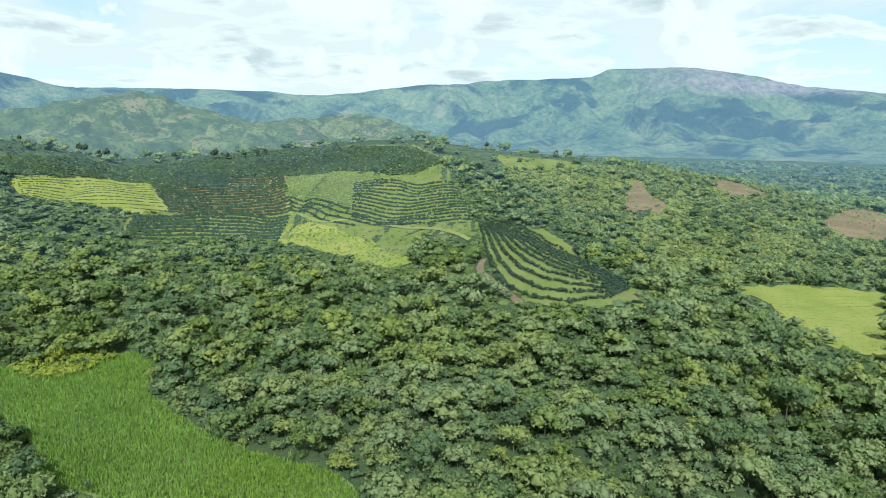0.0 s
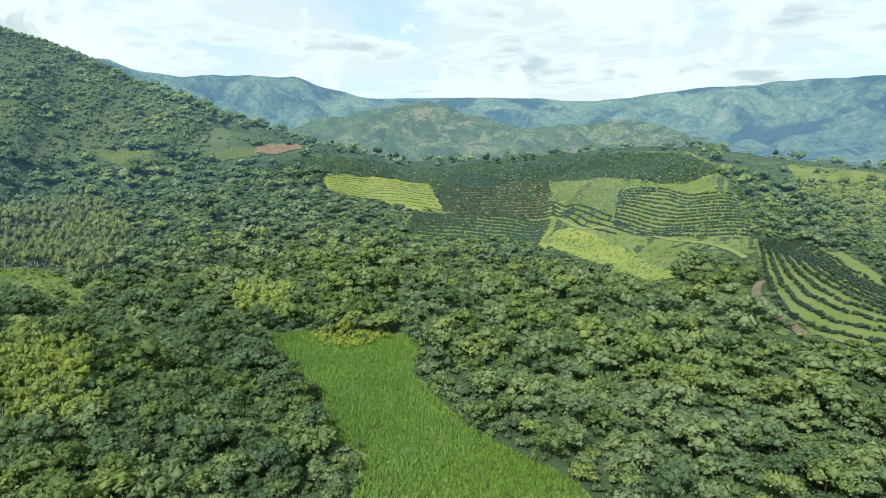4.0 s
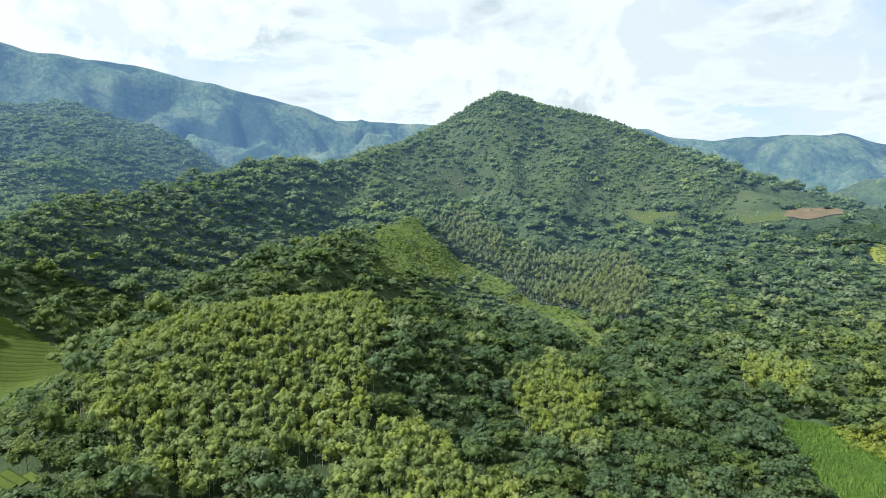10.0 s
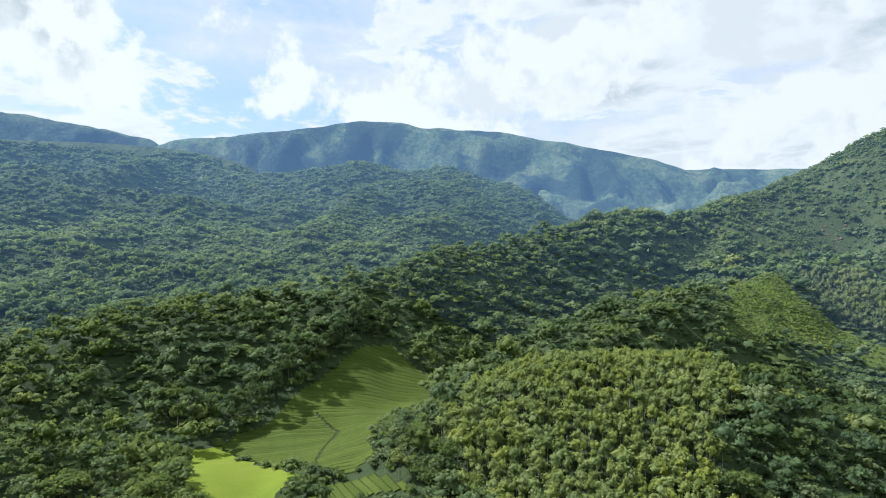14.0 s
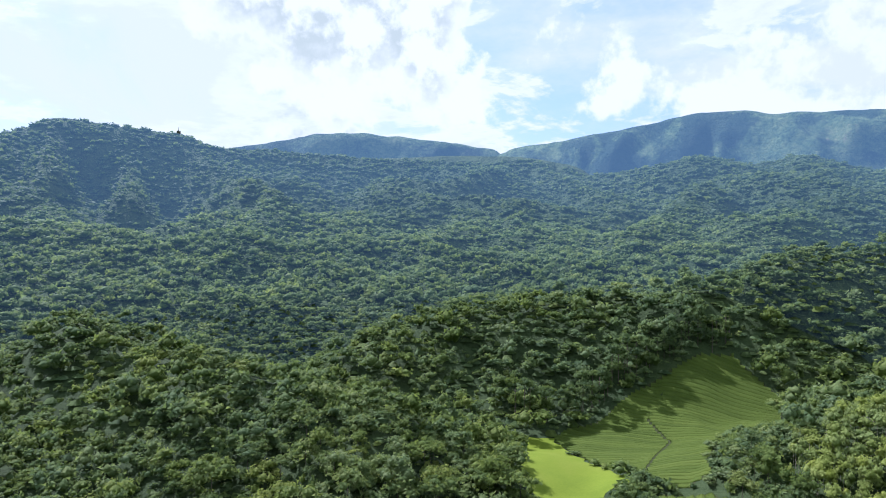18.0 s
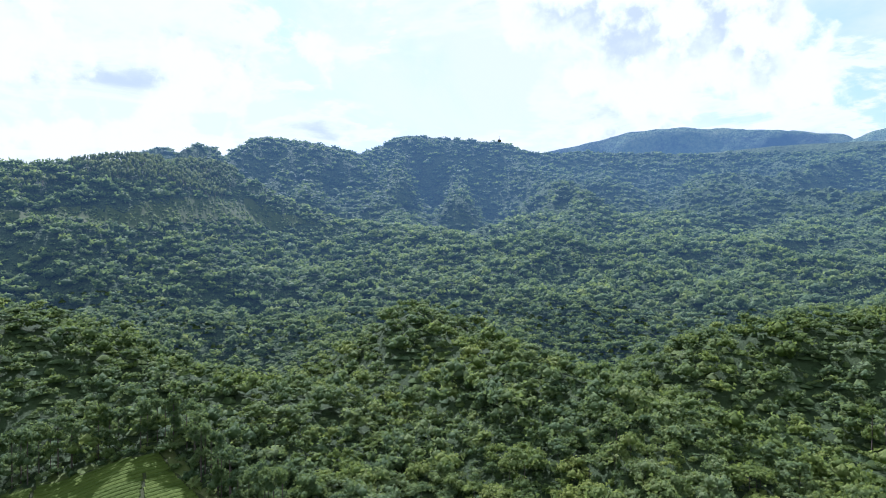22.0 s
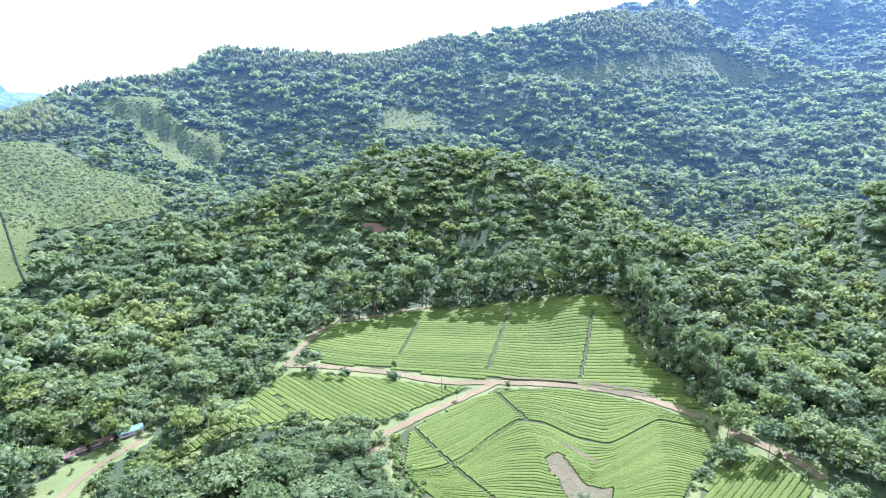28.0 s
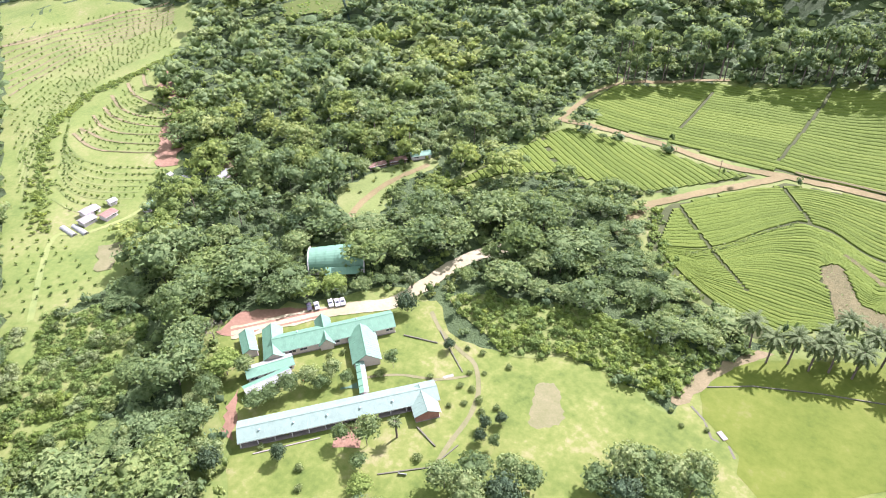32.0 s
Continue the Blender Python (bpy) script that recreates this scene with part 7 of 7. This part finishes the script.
LAWN_TREES = [(97.6, -62.1, 5.6, 6.0, 1), (103.6, -57.7, 3.4, 4.0, 0), (111.3, -41.8, 3.0, 3.4, 2), (107.7, -105.8, 2.6, 2.6, 2), (77.7, -90.3, 2.6, 2.8, 2), (75.1, -94.6, 2.4, 2.6, 2), (75.4, -85.9, 2.4, 2.6, 2),
              (70.4, -86.6, 2.2, 2.8, 1), (87.0, -51.5, 4.0, 3.4, 4), (93.0, -55.7, 3.2, 3.2, 0), (115.1, -87.3, 3.0, 3.4, 1), (132.2, -109.0, 5.0, 4.6, 2), (72.0, -68.0, 6.0, 4.6, 1), (67.8, -75.0, 6.2, 5.0, 0),
              (61.2, -80.6, 6.0, 5.0, 1), (56.0, -84.0, 4.8, 4.4, 0), (58.0, -76.0, 6.2, 4.8, 2), (65.0, -68.4, 6.0, 4.6, 1), (40.8, -104.0, 6.4, 5.6, 1), (35.0, -108.4, 6.4, 5.4, 0), (28.8, -111.8, 6.2, 5.0, 1),
              (43.2, -96.0, 5.4, 4.4, 0), (25.2, -117.6, 5.4, 5.0, 1), (36.4, -98.6, 6.6, 4.8, 2), (29.4, -104.6, 6.6, 4.8, 0), (24.0, -110.6, 5.6, 4.6, 1), (128.4, -64.6, 4.2, 3.6, 1), (126.0, -70.4, 3.8, 3.4, 1), (130.4, -58.0, 4.0, 3.6, 1), (124.6, -65.6, 3.6, 3.0, 0),
              (131.6, -52.0, 4.0, 3.6, 0), (132.6, -46.8, 4.2, 3.6, 0), (120.6, -72.6, 2.6, 2.4, 1), (129.0, -291.4, 1.8, 3.2, 1), (86.6, -272.6, 1.9, 3.2, 1), (93.5, -275.3, 0.8, 3.4, 1),
              (168.0, -270.5, 2.6, 2.2, 0), (158.4, -273.0, 2.8, 2.4, 0), (152.0, -274.4, 2.4, 2.0, 1), (151.2, -47.5, 6.4, 6.0, 4), (145.0, -38.5, 4.6, 4.8, 1), (138.5, -33.5, 4.2, 4.4, 1), (146.5, -52.0, 4.4, 4.6, 1), (129.8, -27.4, 3.4, 3.2, 1), (122.5, -27.0, 4.2, 4.2, 2), (161.0, -98.0, 5.4, 4.4, 4), (164.5, -88.0, 6.4, 5.6, 4), (152.0, -112.0, 3.6, 2.4, 0), (148.0, -116.0, 3.2, 2.2, 0)]
for x, y, r, h, k in LAWN_TREES:
    plant((KINDS[0], KINDS[5], ROUND, KINDS[3], BRIGHT)[k] if k != 1 else KINDS[5 + TRNG.randint(0, 3)], x, y, r, h)
for x, y, r in [(83.9, -68.9, 1.7), (93.7, -96.9, 1.3), (90.2, -98.6, 1.4), (85.4, -96.8, 1.6), (103.3, -92.7, 1.3), (103.6, -110.8, 1.2), (98.2, -112.2, 1.4), (90.9, -88.9, 1.1), (88.1, -92.5, 1.2), (88.0, -113.8, 1.3),
                (75.0, -79.4, 1.2), (115.6, -81.5, 1.9), (119.0, -40.0, 1.2), (106.0, -63.0, 1.5), (95.6, -103.0, 1.2), (92.0, -106.0, 1.0), (82.0, -94.0, 1.5), (80.0, -98.0, 1.4), (134.0, -76.0, 1.4), (132.0, -80.0, 1.3),
                (42.0, -134.0, 1.0), (37.0, -131.0, 1.0), (31.0, -134.5, 1.0), (105.0, -44.0, 1.6), (100.0, -40.0, 1.4), (117.5, -48.0, 0.9)]:
    plant(SHRUB, x, y, r, r * 1.1)
RED = tree_kind(7, 130, 0.8, 0.5, 0.15, 0.8, "red_leaf", 0.5, 1.0, 0.9, 0.12, 3, "red flowering shrub beside the verandah")
for x, y, r in ((132.6, -66.4, 1.5), (131.2, -64.0, 1.2)):
    plant(RED, x, y, r, r)
for k in KINDS + [BRIGHT, SHRUB, ROUND, RED]:
    for o in (k, *k.children):
        bpy.data.objects.remove(o)

# dell of low shrubs between lawn and wood
drape("thicket_floor", THICKET, M["slope_grass"], 5.0, 0.3, "green creepers covering the ground of the thicket", "undergrowth")
cover([THICKET], 3.7, NEAR, 2.6, 2.2, -0.3, "thicket", "bright", "tangled light green thicket of vines and shrubs", "scrub", 65)
cover([THICKET], 8.0, NEAR, 3.4, 3.4, 0.0, "thicket", "bush", "grey-green bushes standing in the thicket", "scrub", 66, 0.7)
cover([MAIZE_HEAD], 4.0, TUFTS, 3.6, 4.0, 0.0, "scrub", "yellow_leaf", "bright yellow-green bushes at the head of the maize", "scrub", 97)
drape("dell_floor", DELL_SCRUB, M["slope_grass"], 4.0, 0.25, "green creepers over the bank above the lawn", "undergrowth")
cover([DELL_SCRUB], 2.9, LOW, 2.3, 2.2, -0.2, "dell_scrub", "bright", "low green creepers and shrubs over the bank", "scrub", 98)
cover([[(56, -165), (48, -165), (42, -164), (40, -157), (44, -150), (50, -152)], [(107, -234), (102, -239), (91, -216), (73, -198), (64, -192), (66, -186), (86, -198)]], 2.8, LOW, 2.2, 2.0, -0.2, "dell_scrub", "bright", "rank green growth along the field edge", "scrub", 108)
cover([DELL_SCRUB], 5.0, NEAR, 2.2, 2.6, 0.0, "dell_scrub", "bright", "light green tangled shrubs at the wood edge", "scrub", 57)
cover([[(137, -107), (143, -113), (150, -124), (142, -140), (136, -150), (130, -146), (128, -128)]], 3.0, NEAR, 1.3, 1.5, 0.0, "drive_scrub", "bush", "green shrubs along the drive", "scrub", 58)


# ---- palms ----
def frond_mesh(length, mat):
    s = Shape()
    n = 9
    spine = []
    for i in range(n + 1):
        f = i / n
        spine.append(Vector((length * (f - 0.12 * f * f), 0, length * (0.34 * f - 0.72 * f * f))))
    for i in range(n):
        a, b = spine[i], spine[i + 1]
        w = 0.05 * (1 - i / n) + 0.012
        k = len(s.v)
        s.v += [tuple(a + Vector((0, -w, 0))), tuple(a + Vector((0, w, 0))), tuple(b + Vector((0, w * 0.8, 0))), tuple(b + Vector((0, -w * 0.8, 0)))]
        s.f.append((k, k + 1, k + 2, k + 3))
        long = length * 0.15 * (0.45 + 1.1 * math.sin(math.pi * (0.15 + 0.8 * i / n)))
        for side in (-1, 1):
            for g in (0.0, 0.5):
                p = a.lerp(b, g)
                tip = p + Vector((long * 0.55, side * long * 0.8, -long * 0.30))
                k = len(s.v)
                s.v += [tuple(p), tuple(p + (b - a) * 0.62), tuple(tip)]
                s.f.append((k, k + 1, k + 2) if side < 0 else (k, k + 2, k + 1))
    me = s.mesh("frond", mat)
    at = me.attributes.new("tint", "FLOAT", "POINT")
    at.data.foreach_set("value", np.full(len(s.v), 0.5, np.float32))
    return me


FROND, DRY_FROND = frond_mesh(4.7, M["palm"]), frond_mesh(3.6, M["dry_frond"])


def palm(x, y, tall, lean, heading, size=1.0):
    t = thing("palm_tree", x, y, heading, "grey-green feather palm with arching fronds and rough trunk", "palm", "palms beside the wall")
    s = Shape()
    pts = [Vector((lean * (i / 6) ** 1.6, 0, -0.3 + (tall + 0.3) * i / 6)) for i in range(7)]
    for i in range(6):
        s.tube(pts[i], pts[i + 1], 0.36 - 0.015 * i, 0.32 - 0.015 * i, 8)
    part("trunk", s, M["bark"], t)
    part("boot", Shape().tube(pts[6] - Vector((0, 0, 0.9)), pts[6] + Vector((0, 0, 0.25)), 0.3, 0.5, 8), M["bark"], t)
    for k in range(12):
        f = part("dry_frond", DRY_FROND, None, t, "tan dead frond hanging against the trunk" if k == 0 else "")
        f.matrix_local = Matrix.Translation(pts[6] - Vector((0, 0, 0.5))) @ Euler((0.0, radians(48 + 22 * TRNG.rand()), k * 2.399)).to_matrix().to_4x4() @ Matrix.Scale(size * (0.8 + 0.4 * TRNG.rand()), 4)
    for k in range(36):
        f = part("frond", FROND, None, t)
        f.matrix_local = Matrix.Translation(pts[6]) @ Euler((0.25 * (TRNG.rand() - 0.5), radians(-58 + 96 * (k / 36) + 10 * TRNG.rand()), k * 2.399 + 0.2 * TRNG.rand())).to_matrix().to_4x4() @ Matrix.Scale(size * (0.85 + 0.3 * TRNG.rand()), 4)
    return t


for x, y, tall, lean in [(36.0, -173.9, 12.2, 1.6), (29.7, -172.6, 11.4, 0.4), (24.5, -176.6, 11.8, 0.3), (18.7, -178.1, 11.2, -0.4), (13.9, -181.7, 11.6, 0.4), (15.6, -195.0, 12.6, 0.3), (7.8, -183.9, 11.0, 0.5), (2.8, -195.6, 11.8, -0.4), (-1.9, -188.3, 11.4, 0.3), (-3.2, -196.8, 11.6, 0.4), (7.5, -193.0, 12.0, 0.2), (17.8, -186.2, 11.8, 0.2)]:
    palm(x, y, tall, lean, TRNG.rand() * 360)
palm(140.9, -119.1, 5.5, 0.3, 40, 0.7)
palm(93.6, -70.0, 7.2, 0.2, 80, 0.45)


# ---- bare trees ----
def bare_tree(x, y, tall, label):
    t = thing("bare_tree", x, y, TRNG.rand() * 360, label, "tree")
    part("trunk", Shape().tube((0, 0, -0.3), (0.1, 0, tall * 0.45), 0.024 * tall, 0.016 * tall), M["dead_wood"], t)

    def grow(parent, p, d, long, r, depth):
        q = p + d * long
        me = part("branch", Shape().tube(p, q, r, r * 0.6, 5), M["dead_wood"], parent) if depth == 2 else None
        holder = me or parent
        if depth == 2:
            s = Shape()
            stack = [(q, d, long * 0.8, r * 0.6, 3)]
            while stack:
                a, e, l, w, n = stack.pop()
                for _ in range(4):
                    e2 = (e + Vector(TRNG.normal(size=3)) * 0.5 + Vector((0, 0, 0.12))).normalized()
                    s.tube(a, a + e2 * l, w, w * 0.5, 4)
                    if n > 1:
                        stack.append((a + e2 * l, e2, l * 0.72, w * 0.5, n - 1))
            part("twigs", s, M["dead_wood"], holder)

    for k in range(6):
        a = k * 1.05 + 0.5 * TRNG.rand()
        z = tall * (0.28 + 0.17 * k / 5)
        grow(t, Vector((0.08, 0, z)), Vector((math.cos(a) * 0.8, math.sin(a) * 0.8, 0.75)).normalized(), tall * 0.22, 0.008 * tall, 2)
    return t


bare_tree(-13.9, -179.8, 16.0, "bare grey branching tree beside the lawn wall")
bare_tree(168.0, -52.0, 10.0, "bare grey branching tree at the wood edge")


# ---- walls, channel and small things on the lawns ----
def low_wall(line, wide, tall, mat, label, name="low_wall", category="wall"):
    t = thing(name, line[0][0], line[0][1], 0, label, category)
    for a, b in zip(line, line[1:]):
        n = max(1, int(math.dist(a, b) / 3.0))
        for i in range(n):
            p, q = Vector(a).lerp(Vector(b), i / n), Vector(a).lerp(Vector(b), (i + 1) / n)
            d = (q - p).normalized() * 1.0
            s = Vector((-d.y, d.x)) * wide / 2
            z0 = min(float(ground_z(*p)), float(ground_z(*q)))
            ring = [(v.x - line[0][0], v.y - line[0][1], z0 - float(ground_z(*line[0])) - 0.2) for v in (p - s, q - s, q + s, p + s)]
            part("wall_length", Shape().prism(ring, (0, 0, tall + 0.2 + 0.08 * TRNG.rand())), M[mat], t)
    return t


low_wall([(38.4, -150.1), (28.4, -159.9), (12.3, -171.0), (-3.5, -180.2), (-16.0, -186.0)], 0.35, 0.45, "stone_wall", "dark low stone wall along the lower lawn")
low_wall([(124.0, -99.8), (112.9, -105.3)], 0.4, 0.5, "stone_wall", "dark low stone garden wall on the lawn")
low_wall([(92.1, -76.5), (83.3, -75.5)], 0.4, 0.5, "stone_wall", "dark low stone garden wall on the lawn")
low_wall([(88.1, -58.0), (79.1, -70.0), (78.9, -80.4)], 0.35, 0.35, "stone_wall", "low stone edging across the lawn")
low_wall([(116.5, -110.2), (108.2, -106.3), (97.6, -101.7)], 0.4, 0.4, "stone_wall", "low stone edging beside a garden bed")
low_wall([(101.9, -92.6), (98.8, -98.8)], 1.2, 0.12, "concrete", "short pale concrete garden path", "garden_path", "path")
low_wall([(118.6, -37.3), (109.4, -54.1)], 0.35, 0.3, "concrete", "low pale kerb before the classrooms", "kerb", "kerb")
low_wall([(38.4, -140.0), (33.0, -137.6), (28.6, -133.0), (24.0, -134.0), (20.8, -131.0)], 0.7, 0.12, "stone_wall", "dark stone-lined drain across the lawn", "drain", "drain")
low_wall([(28.2, -136.6), (25.4, -135.2)], 1.6, 0.4, "concrete", "pale concrete slab over the drain", "culvert", "culvert")
drape("pitch", [(77.0, -113.6), (76.0, -116.4), (73.4, -118.2), (70.4, -117.0), (63.2, -109.6), (62.6, -106.2), (66.6, -100.4), (69.6, -100.6)], M["worn_grass"], 1.2, 0.135, "worn tan pitch square on the sports lawn", "pitch")
drape("bare_patch", [(43.5, -136.4), (45.7, -142.0), (43.5, -152.2), (40.2, -161.0), (33.2, -176.6), (29.3, -178.2), (35.6, -163.0), (39.4, -148.0), (39.9, -139.9)], M["bank_soil"], 2.5, 0.18, "pinkish sandy bare ground at the wood edge", "bare ground")
drape("bare_patch", [(130.9, -34.7), (139.9, -40.5), (143.5, -46.3), (134.3, -42.0), (127.2, -35.4)], M["red_soil"], 2.0, 0.24, "red bare yard behind the classrooms", "bare ground")
drape("bare_patch", [(112, -62), (106, -66), (98, -60), (104, -55)], M["red_soil"], 2.0, 0.2, "worn red earth under the shade tree", "bare ground")
drape("bare_patch", [(172, -54), (176, -66), (163, -82), (155, -90), (150, -86), (158, -74), (166, -58)], M["red_soil"], 2.0, 0.26, "red earth at the edge of the drive", "bare ground")
drape("bare_patch", [(236, -467), (226, -473), (212, -474), (214, -467), (228, -461)], M["red_soil"], 4.0, 0.5, "red bare soil cut in the wooded slope", "bare ground")
drape("bare_patch", [(-680, 771), (-646, 825), (-608, 799), (-627, 758), (-664, 753)], M["tan_soil"], 8.0, 1.0, "brown ploughed plot at the foot of the hill", "bare ground")
drape("bare_patch", [(289, -117), (284, -129), (271, -124), (268, -116), (276, -110)], M["bank_soil"], 3.0, 0.4, "brown trodden earth between the farm huts", "bare ground")
drape("bare_patch", [(251, -54), (243, -50), (237, -42), (241, -37), (247, -42), (256, -46)], M["worn_grass"], 3.0, 0.4, "bare tan soil among young trees", "bare ground")
ribbon("garden_path", GARDEN_PATH, 1.5, M["worn_grass"], 0.2, "worn pale footpath across the lawn", "path")
ribbon("garden_path", LAWN_PATH, 1.0, M["worn_grass"], 0.2, "faint worn footpath over the grass", "path")
drape("court", [(118.2, -74.6), (116.8, -73.8), (119.2, -69.6), (120.6, -70.4)], M["court_green"], 2.0, 0.3, "small green paved court", "court")

bench = thing("bench", 83.2, -62.8, 35, "pale wooden bench on the lawn", "bench")
part("seat", Shape().box(-1.2, 1.2, -0.22, 0.22, 0.42, 0.48), M["roof_white"], bench)
part("backrest", Shape().box(-1.2, 1.2, 0.2, 0.26, 0.5, 0.9), M["roof_white"], bench)
for x in (-1.05, 1.0):
    for y in (-0.18, 0.14):
        part("leg", Shape().box(x, x + 0.06, y, y + 0.06, 0, 0.42), M["wood_dark"], bench)

pole = thing("power_pole", 96.0, -277.0, 20, "slim wooden power pole beside the tea track", "pole")
part("post", Shape().tube((0, 0, -0.5), (0, 0, 8.5), 0.14, 0.1), M["wood_dark"], pole)
part("crossarm", Shape().box(-0.9, 0.9, -0.06, 0.06, 7.8, 7.95), M["wood_dark"], pole)
for x in (-0.8, 0.0, 0.8):
    part("insulator", Shape().tube((x, 0, 7.95), (x, 0, 8.15), 0.06, 0.04, 6), M["roof_white"], pole)

lookout = thing("lookout_hut", -1005.3, -2057.5, 30, "small hut and mast on the mountain ridge", "hut", z=float(ground_z(-1005.3, -2057.5)) + 9)
part("hut_body", Shape().box(-5, 5, -4, 4, 0, 9), M["stone_wall"], lookout)
part("mast", Shape().tube((0, 0, 9), (0, 0, 22), 0.8, 0.4), M["stone_wall"], lookout)

# lone trees on the orchard skyline
SKYLINE = [(-544, 910, 7), (-525, 923, 5), (-506, 937, 6), (-440, 986, 6), (-386, 1014, 8), (-369, 1020, 6), (-570, 882, 5), (-538, 913, 7), (-517, 928, 7), (-385, 1014, 8), (-346, 1034, 6), (-324, 1041, 6), (56, 1058, 6), (168, 1026, 5), (191, 1022, 5), (-594, 854, 5), (-311, 1045, 6), (-49, 1074, 5)]
for x, y, r in SKYLINE:
    plant(SKY_TREE, x, y, r, r * 1.1)
for o in (SKY_TREE, *SKY_TREE.children):
    bpy.data.objects.remove(o)

# tall trees along the upper edges of the tea, whose shade falls over its first rows
def wood_edge(line, count, seed, low, high):
    rng = np.random.RandomState(seed)
    x, y = (along(line, count) + rng.normal(size=(count, 2)) * 2.4).T
    size, lift, tone = 4.8 + 2.6 * rng.rand(count), low + (high - low) * rng.rand(count), 0.6 * rng.rand(count)
    z = ground_z(x, y)
    stamp("woodland", NEAR, x, y, z + lift, size, size * 1.3, tone, M["broadleaf"], "tall dark trees along the upper edge of the tea", "woodland", rng)
    stamp("woodland", NEAR, x, y, z + lift * 0.45, size * 0.8, size * 1.3, tone, M["broadleaf"], "leafy lower boughs along the edge of the tea", "woodland", rng)
    stamp("woodland_trunks", POLES, x, y, z - 0.3, lift * 1.6, lift + 2.0, tone, M["bark"], "dark trunks at the edge of the tea", "trunks", rng)


wood_edge([(196, -340), (156, -382), (120, -398), (88, -410), (24, -412), (6, -396), (-8, -350), (-36, -303)], 60, 91, 17, 27)
wood_edge([(-378, -258), (-400, -240), (-420, -224), (-468, -218), (-538, -188), (-562, -160)], 36, 95, 14, 26)
